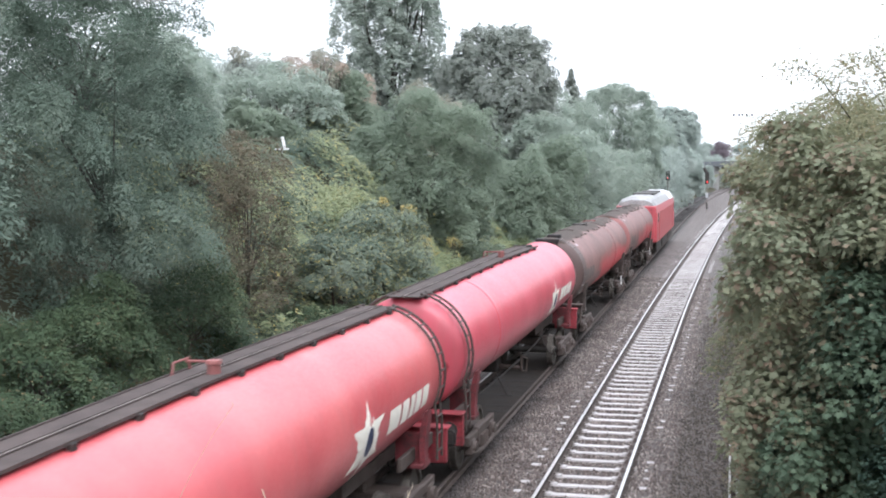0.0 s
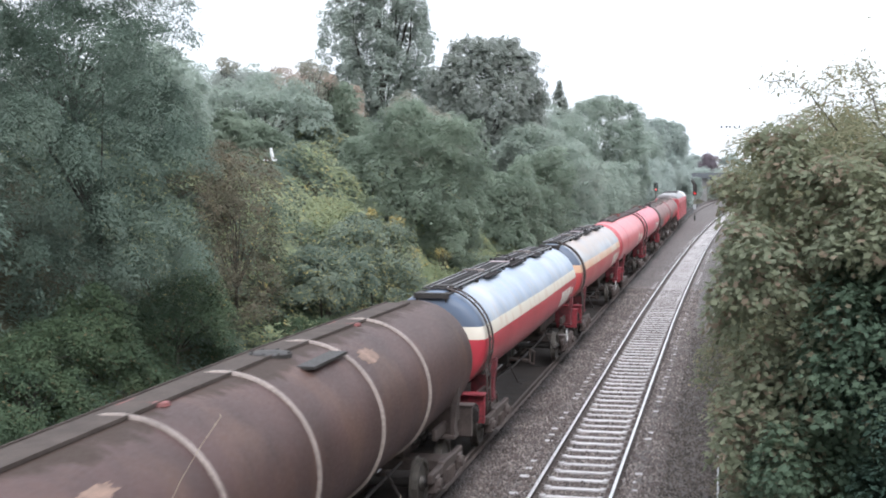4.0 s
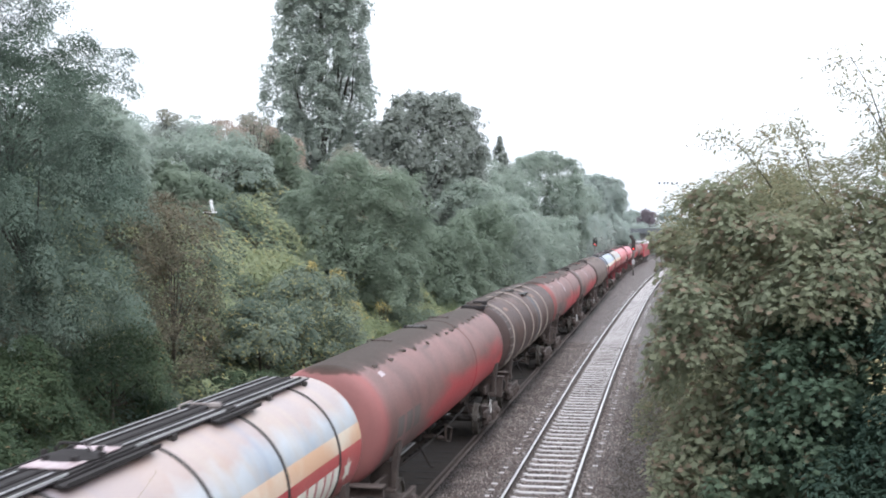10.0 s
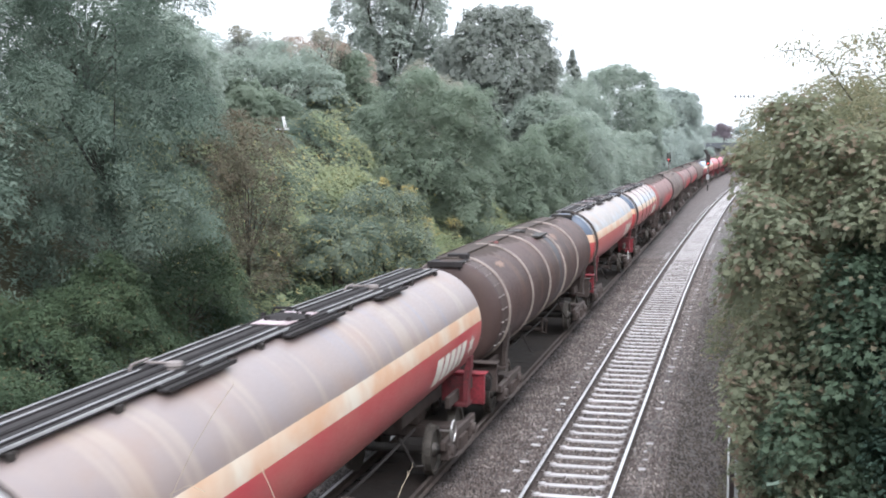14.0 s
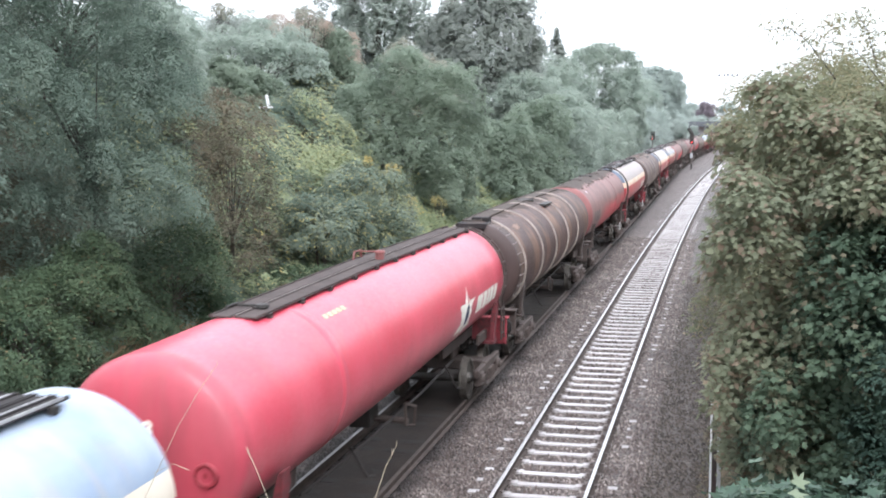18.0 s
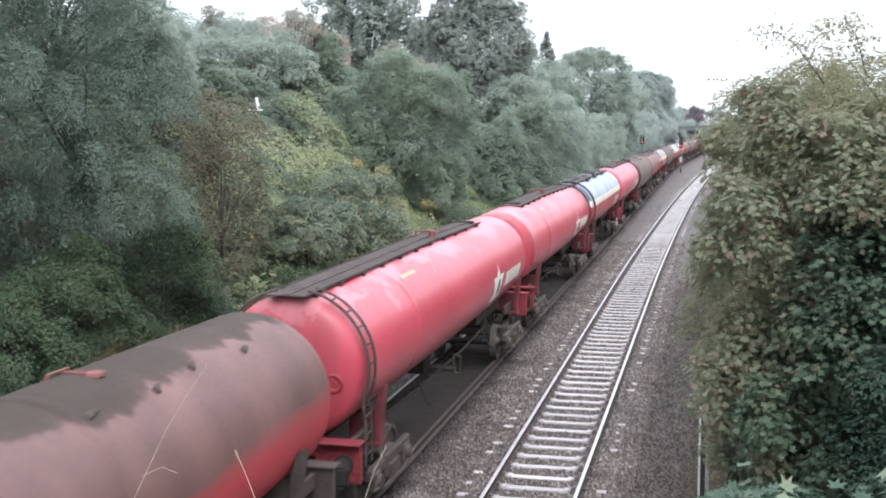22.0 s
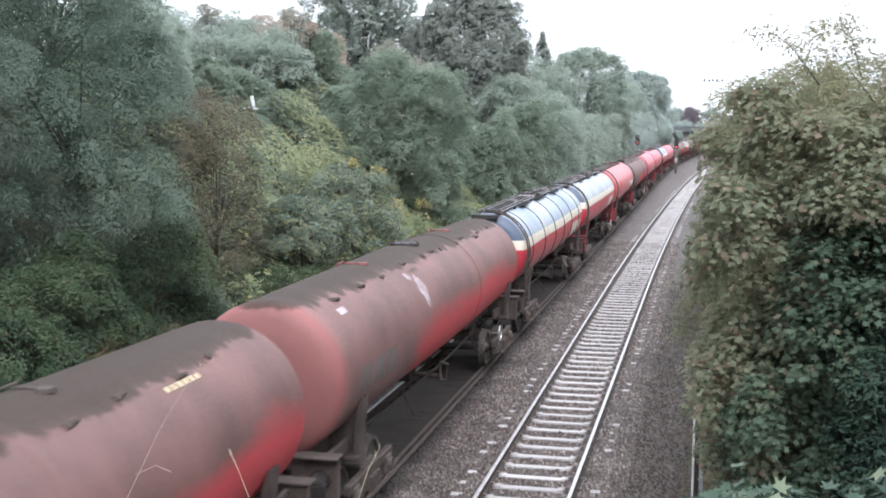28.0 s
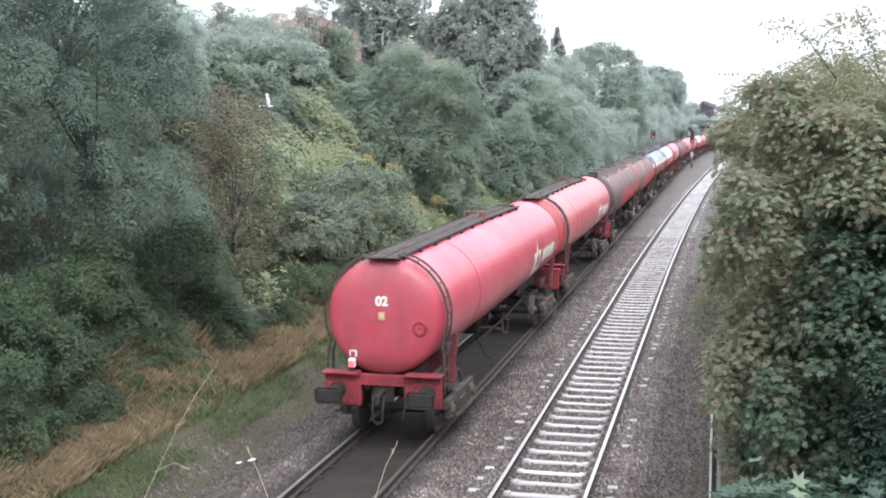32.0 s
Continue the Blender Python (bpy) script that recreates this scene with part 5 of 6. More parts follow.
# ---- trees and undergrowth ----
def leaves(centres, outs, size, g, lobed=False, up=0.55, droop=0.0):
    """Leaf blades at the given places; each faces roughly outward. Narrow blades, or lobed maple leaves; droop turns their tips out and down."""
    n = len(centres)
    nrm = outs + g.standard_normal((n, 3)) * (0.42 if lobed else 0.2) + np.array([0, 0, up])
    nrm /= np.linalg.norm(nrm, axis=1, keepdims=True) + 1e-9
    tang = np.cross(nrm, g.standard_normal((n, 3)))
    if droop:
        tang = tang * (1 - droop) + (outs * 0.9 + np.array([0, 0, -0.7])) * droop
        tang -= nrm * (tang * nrm).sum(1, keepdims=True)
    tang /= np.linalg.norm(tang, axis=1, keepdims=True) + 1e-9
    side = np.cross(nrm, tang)
    s = (size * g.uniform(0.55, 1.35, n))[:, None, None]
    if lobed:
        tips = [(90, 0.82), (64, 0.34), (36, 0.76), (6, 0.32), (-26, 0.58), (-90, 0.26), (206, 0.58), (174, 0.32), (144, 0.76), (116, 0.34)]
        shape = np.array([(r * math.cos(radians(a)), r * math.sin(radians(a)), 0.09 * r) for a, r in tips] + [(0, 0, -0.04)])
        f = np.array([(10, k, (k + 1) % 10) for k in range(10)])
    else:
        shape = np.array([(0.05, -0.80, 0.0), (0.29, 0.25, 0.06), (-0.25, 0.62, -0.05)])
        f = np.array([(0, 1, 2)])
    local = shape[None] * s
    v = centres[:, None] + local[..., 0:1] * side[:, None] + local[..., 1:2] * tang[:, None] + local[..., 2:3] * nrm[:, None]
    faces = (np.arange(n)[:, None, None] * len(shape) + f[None]).reshape(-1, 3)
    return v.reshape(-1, 3), faces


def crown_points(lobes, n, g, clump=0.16, fill=0.25):
    """Leaf places on a set of ellipsoids (centre, radii): drooping tufts over the outside of their union, with a thinner inside."""
    cs, rs = np.array([c for c, r in lobes], float), np.array([r for c, r in lobes], float)
    at, way, size, home = [], [], [], []
    for k in range(len(cs)):
        mean = float(rs[k].mean())
        s0 = min((0.20 + 0.0034 * min(cs[k, 1], 60.0) + 0.0030 * max(cs[k, 1] - 60.0, 0.0)) * clump / 0.16, 0.6 * mean)
        m = max(6, min(int(3.4 * mean * mean / (s0 * s0)), 400))
        d = g.standard_normal((m, 3))
        d /= np.linalg.norm(d, axis=1, keepdims=True)
        d[:, 2] = np.where(d[:, 2] < -0.6, -d[:, 2], d[:, 2])
        p = cs[k] + d * rs[k] * g.uniform(0.74, 1.14, m)[:, None]
        deep = np.zeros(m, bool)
        for j in range(len(cs)):
            if j != k:
                deep |= (((p - cs[j]) / rs[j]) ** 2).sum(1) < 0.62
        keep = ~deep
        at.append(p[keep]); way.append(d[keep]); size.append(s0 * g.uniform(0.6, 1.45, keep.sum())); home.append(np.full(keep.sum(), k))
    at, d, s, home = np.concatenate(at), np.concatenate(way), np.concatenate(size), np.concatenate(home)
    m = len(at)
    axis = d * 0.75 + np.array([0, 0, 0.7]) + g.standard_normal((m, 3)) * 0.22
    axis /= np.linalg.norm(axis, axis=1, keepdims=True)
    u = np.cross(axis, g.standard_normal((m, 3)))
    u /= np.linalg.norm(u, axis=1, keepdims=True)
    w = np.cross(axis, u)
    pick = g.choice(m, n, p=s ** 2 / (s ** 2).sum())
    rho, a = np.sqrt(g.random(n)) * g.uniform(0.75, 1.2, n), g.uniform(0, 2 * math.pi, n)
    ca, sa = (rho * np.cos(a))[:, None], (rho * np.sin(a))[:, None]
    inner = g.random(n) < fill
    local = u[pick] * ca + w[pick] * sa + axis[pick] * (0.09 * g.standard_normal(n) - 0.8 * rho ** 2)[:, None]
    p = at[pick] + local * s[pick][:, None]
    back = g.uniform(0.1, 0.5, n)[:, None]
    p = np.where(inner[:, None], p + (cs[home[pick]] - p) * back + g.standard_normal((n, 3)) * s[pick][:, None] * 0.4, p)
    return p, axis[pick] * 0.9 + (u[pick] * ca + w[pick] * sa) * 0.9


def crown_of(name, lobes, n, size, material, seed, parent, lobed=False, clump=0.16, fill=0.25, label="", droop=0.0):
    g = np.random.default_rng(seed)
    far = min(max((lobes[0][0][1] - 55.0) / 60.0, 0.0), 1.0)
    if not lobed:
        n, size = int(n * (1.55 + 0.5 * far)), size * (0.69 - 0.10 * far)
    p, o = crown_points(lobes, n, g, clump, fill)
    if lobed:
        p = p + g.standard_normal(p.shape) * 0.025
    v, f = leaves(p, o, size, g, lobed, droop=droop)
    return link_mesh(name, raw_mesh(name, v, f, material), parent, label)


def limbs(root, tips, r0, parent, seed, name="trunk", bend=0.08):
    """Tapered trunk to the first fork, and a limb to each tip."""
    rnd = random.Random(seed)
    bm = bmesh.new()
    root = Vector(root)
    top = max(t[2] for t in tips)
    fork = root + Vector((0, 0, (top - root.z) * 0.35))
    tube(bm, [root - Vector((0, 0, 0.3)), root.lerp(fork, 0.5) + Vector((rnd.uniform(-1, 1) * bend, 0, 0)), fork], [r0 * 1.25, r0, r0 * 0.8], 9)
    for t in tips:
        t = Vector(t)
        mid = fork.lerp(t, 0.5) + Vector((rnd.uniform(-0.2, 0.2), rnd.uniform(-0.2, 0.2), rnd.uniform(0.1, 0.5)))
        tube(bm, [fork - Vector((0, 0, 0.2)), mid, t], [r0 * 0.42, r0 * 0.22, r0 * 0.06], 6)
        for k in range(3):
            q = mid.lerp(t, rnd.uniform(0.1, 0.8))
            w = q + Vector((rnd.uniform(-1, 1), rnd.uniform(-1, 1), rnd.uniform(0.1, 1.0))) * (top - root.z) * 0.12
            tube(bm, [q, w], [r0 * 0.13, r0 * 0.04], 5)
    return part(name, bm, BARK, parent)


def lobed_crown(c, r, count, seed, scale=0.44):
    """Ellipsoids gathered into one uneven crown."""
    rnd = random.Random(seed)
    out = [(c, [q * 0.68 for q in r])]
    for k in range(int(count * 1.9)):
        a, b = rnd.uniform(0, 2 * math.pi), rnd.uniform(-0.75, 1.0)
        h = math.sqrt(max(0.0, 1 - b * b))
        m = rnd.uniform(0.52, 0.84)
        f = scale * rnd.uniform(0.5, 1.05) * (1.18 - 0.45 * (m - 0.5))
        out.append(((c[0] + r[0] * m * h * math.cos(a), c[1] + r[1] * m * h * math.sin(a), c[2] + r[2] * m * b), [q * f for q in r]))
    return out


def tree(kind, label, root, crowns, n, size, material, seed, r0=0.16, lobed=False, category="tree", clump=0.16, fill=0.25, group="", skirt=0, droop=0.0, lobe=0.44):
    """crowns: (centre, radii, number of lobes); skirt: low lobes between the first crown and the ground."""
    t = tagged(new(kind), label, category, group)
    lobes = []
    for k, (c, r, m) in enumerate(crowns):
        lobes += lobed_crown(c, r, m, seed + k, lobe)
    rnd = random.Random(seed + 500)
    (cx, cy, cz), r, m = crowns[0]
    for k in range(skirt):
        a = rnd.uniform(0, 2 * math.pi)
        x, y = cx + r[0] * 0.75 * math.cos(a), cy + r[1] * 0.75 * math.sin(a)
        low = float(land(x, y))
        z = low + rnd.uniform(0.15, 0.75) * max(cz - low, 0.5)
        lobes.append(((x, y, z), [q * rnd.uniform(0.3, 0.48) for q in r]))
    limbs(root, [c for c, r in lobes[:14]], r0, t, seed)
    crown_of("crown", lobes, n, size, material, seed, t, lobed, clump, fill, droop=droop)
    return t


def foot(x, y):
    return (x, y, float(land(x, y)) - 0.1)


LEFT = "trees and shrubs on the cutting slope"
# the big ash by the line, in tiers
tree("ash_tree", "large dark green ash tree with drooping leaf sprays", foot(-14.3, 26.0),
     [((-15.2, 25.2, 7.6), (2.4, 2.4, 2.4), 14), ((-13.0, 25.4, 6.7), (1.9, 2.1, 1.9), 10), ((-14.4, 23.2, 6.0), (2.1, 1.9, 2.2), 10), ((-12.5, 24.8, 4.5), (1.6, 1.7, 1.7), 8), ((-14.0, 25.0, 9.1), (1.9, 2.1, 1.5), 10),
      ((-15.6, 25.0, 11.0), (1.9, 2.1, 1.9), 10), ((-17.2, 24.6, 9.6), (2.2, 2.2, 2.8), 8), ((-13.7, 23.4, 3.7), (1.5, 1.4, 1.5), 8), ((-12.6, 25.0, 9.3), (1.4, 1.5, 1.3), 12), ((-14.4, 25.0, 11.3), (1.3, 1.5, 1.4), 8)],
     150000, 0.076, DARK_GREEN, 11, 0.07, group=LEFT, skirt=3, clump=0.20, droop=0.65, lobe=0.33)
tree("ash_tree", "dark green ash tree behind the cutting edge", foot(-19.0, 33.0),
     [((-19.0, 33.0, 9.0), (2.6, 2.8, 2.6), 8), ((-16.8, 33.0, 7.2), (1.8, 2.0, 1.8), 5)], 12000, 0.2, DARK_GREEN, 12, 0.18, group=LEFT)
tree("ash_tree", "dark green ash tree beside the bridge end", foot(-17.5, 20.5),
     [((-17.5, 21.0, 8.5), (3.0, 2.6, 3.5), 8), ((-15.6, 20.5, 5.2), (2.2, 2.0, 2.2), 6)], 16000, 0.15, DARK_GREEN, 13, 0.18, group=LEFT)
# shrubs low on the slope
tree("shrub", "leafy green hazel shrub at the foot of the slope", foot(-12.9, 20.5), [((-13.0, 20.6, 2.0), (1.3, 1.7, 1.6), 9), ((-11.9, 20.6, 0.9), (0.9, 1.6, 0.9), 6)], 24000, 0.085, LOW_GREEN, 14, 0.05, category="shrub", group=LEFT)
tree("shrub", "leafy green hazel shrub at the foot of the slope", foot(-13.2, 23.6), [((-13.1, 23.6, 2.1), (1.3, 1.7, 1.6), 9), ((-12.3, 24.2, 0.9), (0.8, 1.4, 0.8), 5)], 22000, 0.085, LOW_GREEN, 15, 0.05, category="shrub", group=LEFT)
tree("shrub", "leafy green hazel shrub beside the dry grass", foot(-12.5, 17.6), [((-12.4, 17.7, 1.5), (1.3, 1.6, 1.3), 8), ((-11.5, 18.3, 0.75), (0.85, 1.3, 0.75), 6)], 18000, 0.08, LOW_GREEN, 114, 0.05, category="shrub", group=LEFT)
tree("shrub", "dark shrub at the foot of the slope", foot(-12.8, 26.9), [((-12.9, 27.2, 2.4), (1.3, 1.9, 1.8), 10), ((-12.2, 28.4, 1.0), (0.8, 1.6, 0.8), 5)], 20000, 0.085, LOW_GREEN, 16, 0.05, category="shrub", group=LEFT)
tree("russet_shrub", "reddish-brown autumn shrub on the slope", foot(-13.2, 31.5), [((-13.3, 32.0, 4.6), (1.1, 1.8, 2.0), 8), ((-12.7, 30.8, 2.6), (0.9, 1.7, 1.5), 6), ((-14.9, 35.0, 6.2), (1.5, 1.9, 1.0), 6)], 15000, 0.10, RUSSET, 17, 0.05, category="shrub", group=LEFT, clump=0.12, skirt=5)
for x, y, h, m, sd in ((-13.6, 37.5, 1.1, YELLOW_GREEN, 161), (-15.6, 39.0, 1.0, YELLOW_GREEN, 162), (-15.2, 44.5, 1.2, LIGHT_BRAMBLE, 164), (-13.0, 46.5, 1.2, YELLOW_GREEN, 165), (-15.9, 47.0, 0.7, LIGHT_BRAMBLE, 166),
                       (-14.6, 49.5, 1.1, YELLOW_GREEN, 167), (-12.2, 33.5, 1.0, LOW_GREEN, 169), (-18.3, 50.5, 1.0, OLIVE, 170), (-11.9, 50.5, 1.1, LIGHT_BRAMBLE, 171), (-16.4, 36.0, 1.1, RUSSET, 172), (-18.0, 38.5, 1.2, MID_GREEN, 173)):
    z = float(land(x, y))
    tree("bramble_thicket", "mounded bramble thicket with yellowing leaves on the slope", foot(x, y), [((x, y, z + 0.35 * h), (1.5, 1.9, h), 7)], 5500, 0.105, m, sd, 0.03, category="bramble", group=LEFT, clump=0.13)
tree("shrub", "dull olive-green shrub on the slope", foot(-12.2, 36.0), [((-12.0, 36.5, 2.6), (1.2, 2.4, 1.3), 9)], 16000, 0.12, OLIVE, 18, 0.05, category="shrub", group=LEFT)
tree("shrub", "sprawling grey-green willow shrub with yellow leaves", foot(-12.6, 42.0), [((-12.6, 42.0, 3.3), (1.9, 2.2, 1.5), 9), ((-11.3, 41.4, 2.3), (0.9, 1.6, 1.1), 5)], 18000, 0.12, OLIVE, 19, 0.06, category="shrub", group=LEFT)
for x, y, z, r, sd in ((-12.4, 42.0, 4.6, 0.30, 181), (-12.5, 45.9, 4.2, 0.42, 182), (-12.2, 47.5, 2.8, 0.40, 183), (-12.1, 52.0, 2.5, 0.42, 184)):
    tree("maple_sapling", "slender maple sapling with bright yellow autumn leaves", foot(x, y), [((x, y, z), (r, r, r * 0.8), 6)], 150, 0.12, YELLOW_LEAF, sd, 0.03, category="sapling", group=LEFT)
for x, y, h, sd in ((-11.8, 56.5, 0.9, 185), (-11.9, 62.5, 1.0, 186), (-11.9, 69.0, 1.0, 187)):
    tree("bramble_thicket", "mounded bramble thicket with yellowing leaves on the slope", foot(x, y), [((x, y, float(land(x, y)) + 0.4), (1.2, 2.6, h), 7)], 5500, 0.13, LIGHT_BRAMBLE, sd, 0.03, category="bramble", group=LEFT, clump=0.13)
tree("elder_bush", "broad rounded green elder bush", foot(-14.4, 56.0),
     [((-14.3, 56.0, 6.5), (3.6, 3.4, 2.9), 12), ((-12.2, 55.0, 4.0), (1.9, 2.2, 1.9), 6), ((-16.4, 55.0, 5.8), (1.8, 2.0, 1.5), 5), ((-13.6, 54.0, 4.6), (2.2, 2.0, 2.0), 6)], 46000, 0.19, MID_GREEN, 20, 0.1, category="bush", group=LEFT, skirt=6)
poplar = tagged(new("poplar_tree"), "tall narrow grey-green Lombardy poplar with a dark trunk", "tree")
prnd = random.Random(21)
columns, pbm = [], bmesh.new()
PX, PY = -25.8, 90.0
tube(pbm, [(PX, PY, 6.3), (PX + 0.1, PY, 11.0), (PX - 0.1, PY, 17.0), (PX, PY, 26.5)], [0.50, 0.36, 0.24, 0.07], 9)
for k in range(11):
    a, z0 = prnd.uniform(0, 2 * math.pi), prnd.uniform(7.6, 14.0)
    ux, uy = 3.0 * math.cos(a), 2.4 * math.sin(a)
    tube(pbm, [(PX, PY, z0), (PX + 0.45 * ux, PY + 0.45 * uy, z0 + 2.2), (PX + 0.8 * ux, PY + 0.8 * uy, z0 + 6.0), (PX + 0.85 * ux, PY + 0.85 * uy, z0 + 9.0)], [0.15, 0.11, 0.07, 0.02], 5)
while len(columns) < 270:
    zc, a = prnd.uniform(8.6, 27.5), prnd.uniform(0, 2 * math.pi)
    reach = 4.2 * (1.0 - max(0.0, zc - 19.0) * 0.045 - max(0.0, 12.5 - zc) * 0.10) * (1.0 + 0.10 * math.sin(1.9 * zc + 3.0 * math.cos(a)))
    r = reach * math.sqrt(prnd.random())
    ux, uy = r * math.cos(a), r * math.sin(a)
    if abs(ux + 0.1) < 0.26 and uy < 1.0 and prnd.random() < 0.6:
        continue
    wide = prnd.uniform(0.48, 0.82)
    columns.append(((PX + ux, PY + uy, zc), (wide, wide, prnd.uniform(1.1, 2.2))))
part("trunk", pbm, BARK, poplar)
crown_of("crown", columns, 56000, 0.36, POPLAR, 21, poplar, False, 0.11, 0.3)
tree("maple_tree", "round dark purplish-green maple tree", foot(-17.0, 87.0),
     [((-16.8, 87.0, 11.1), (4.1, 3.8, 4.4), 34), ((-15.2, 86.0, 6.6), (3.0, 3.0, 3.2), 8), ((-18.6, 86.0, 8.0), (2.6, 3.0, 3.2), 6)], 46000, 0.32, PURPLE, 22, 0.2, group=LEFT, skirt=5, fill=0.35, clump=0.12)
spruce = tagged(new("spruce_tree"), "dark pointed spruce beyond the round trees", "tree", LEFT)
srnd = random.Random(23)
at, way = [], []
for k in range(30):
    z, reach = 15.7 - k * 0.26, 0.15 + 0.11 * k
    for b in range(5 + k // 6):
        a, ln = srnd.uniform(0, 2 * math.pi), reach * srnd.uniform(0.75, 1.2)
        for q in range(14 + 2 * k):
            f = srnd.random() ** 0.7
            at.append((-17.4 + ln * f * math.cos(a) + srnd.gauss(0, 0.09), 130.0 + ln * f * math.sin(a) + srnd.gauss(0, 0.09), z + 0.25 * f * f * ln - 0.35 * ln * f + srnd.gauss(0, 0.13)))
            way.append((0.5 * math.cos(a), 0.5 * math.sin(a), 0.2))
limbs(foot(-17.4, 130.0), [(-17.4, 130.0, 15.8), (-17.3, 130.0, 15.0)], 0.14, spruce, 23)
sv, sf = leaves(np.array(at), np.array(way), 0.30, np.random.default_rng(23))
link_mesh("crown", raw_mesh("crown", sv, sf, PURPLE), spruce)
tree("lime_tree", "round-headed green lime tree above the cutting", foot(-14.8, 140.0), [((-13.6, 140.0, 10.6), (4.7, 4.4, 4.2), 26), ((-10.9, 138.0, 7.0), (3.2, 3.0, 3.6), 8), ((-15.6, 138.0, 7.0), (2.8, 3.0, 3.4), 7)], 28000, 0.42, HAZE_GREEN, 24, 0.15, group=LEFT, skirt=12)
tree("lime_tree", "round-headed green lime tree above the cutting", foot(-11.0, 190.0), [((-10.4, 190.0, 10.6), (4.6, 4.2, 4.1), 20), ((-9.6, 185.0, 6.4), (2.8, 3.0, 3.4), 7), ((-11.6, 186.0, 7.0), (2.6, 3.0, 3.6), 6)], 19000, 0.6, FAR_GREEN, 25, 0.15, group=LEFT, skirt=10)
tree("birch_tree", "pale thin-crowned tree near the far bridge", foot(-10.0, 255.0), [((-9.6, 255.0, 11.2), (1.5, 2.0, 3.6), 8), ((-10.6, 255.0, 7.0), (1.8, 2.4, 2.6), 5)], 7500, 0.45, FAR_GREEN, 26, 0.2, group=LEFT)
# trees on the plateau behind
for x, y, z, r, h, m, sd in ((-32.0, 76.0, 10.0, 4.0, 3.2, FAR_GREEN, 31), (-28.3, 78.0, 9.6, 2.6, 3.4, AUTUMN, 32), (-24.0, 74.0, 8.8, 2.2, 3.0, AUTUMN, 33), (-21.5, 66.0, 8.8, 2.6, 2.6, MID_GREEN, 34),
                             (-37.0, 80.0, 9.5, 4.0, 4.0, FAR_GREEN, 35), (-24.0, 47.0, 9.0, 3.0, 3.0, HAZE_GREEN, 36), (-21.0, 104.0, 9.0, 4.0, 4.0, FAR_GREEN, 37)):
    tree("ash_tree", "hazy green tree on the bank above the line", foot(x, y), [((x, y, z), (r, r, h), 9)], 10000, 0.27, m, sd, 0.12, group="trees above the cutting", skirt=4)
for x, y, z, r, h, m, sd in ((-22.5, 58.0, 8.4, 3.2, 2.8, HAZE_GREEN, 131), (-26.0, 62.0, 8.6, 3.4, 3.0, PURPLE, 132), (-30.5, 64.0, 8.8, 3.6, 3.2, MID_GREEN, 133), (-35.0, 66.0, 8.8, 3.6, 3.4, HAZE_GREEN, 134),
                             (-40.0, 68.0, 9.0, 3.8, 3.6, FAR_GREEN, 135), (-20.5, 40.0, 8.2, 2.6, 2.6, HAZE_GREEN, 136), (-21.5, 52.0, 7.2, 2.2, 1.8, MID_GREEN, 146), (-20.6, 58.0, 7.0, 2.0, 1.8, OLIVE, 147), (-24.5, 53.0, 7.4, 2.4, 2.2, HAZE_GREEN, 148), (-23.5, 34.0, 9.0, 3.0, 3.2, HAZE_GREEN, 137), (-19.0, 78.0, 8.4, 2.8, 3.0, BROWN_HAZE, 138),
                             (-18.0, 72.0, 7.4, 2.4, 2.4, BROWN_HAZE, 139), (-15.5, 100.0, 8.6, 3.4, 3.8, HAZE_GREEN, 140), (-15.0, 116.0, 8.4, 3.4, 3.8, HAZE_GREEN, 141), (-11.6, 160.0, 8.8, 4.0, 4.2, HAZE_GREEN, 142), (-12.4, 172.0, 9.2, 3.8, 4.4, FAR_GREEN, 149), (-17.2, 122.0, 7.6, 3.6, 3.2, HAZE_GREEN, 150), (-11.2, 245.0, 8.9, 3.2, 4.2, FAR_GREEN, 151), (-19.5, 92.0, 9.6, 3.4, 3.6, HAZE_GREEN, 152),
                             (-10.6, 218.0, 9.8, 3.4, 4.6, FAR_GREEN, 143), (-13.5, 225.0, 9.6, 4.0, 4.6, FAR_GREEN, 144), (-11.0, 275.0, 8.5, 4.0, 4.0, FAR_GREEN, 145)):
    tree("ash_tree", "leafy green tree crowded along the top of the bank", foot(x, y), [((x, y, z), (r, r, h), 9)], (13000 if y < 60 else 8000), 0.17 + y * 0.0014, m, sd, 0.1, group="trees above the cutting", skirt=4)
# thin saplings whose tops stand free of the hedge
for x, y, z, r, h, n_, m, sd in ((-25.6, 60.0, 11.7, 0.75, 0.6, 420, BROWN_HAZE, 191), (-20.9, 60.0, 11.5, 0.9, 0.5, 420, BROWN_HAZE, 192), (-24.5, 66.0, 10.6, 1.2, 1.5, 1500, AUTUMN, 193), (-22.4, 63.0, 10.2, 1.5, 1.0, 1500, BROWN_HAZE, 194),
                                (-26.8, 68.0, 11.3, 1.3, 1.2, 1400, HAZE_GREEN, 195), (-21.6, 64.0, 11.2, 0.8, 0.8, 500, AUTUMN, 196)):
    tree("sapling", "thin open-crowned sapling with browning leaves", foot(x, y), [((x, y, z), (r, r, h), 6)], n_, 0.20, m, sd, 0.07, group="saplings above the cutting", fill=0.1, clump=0.1)
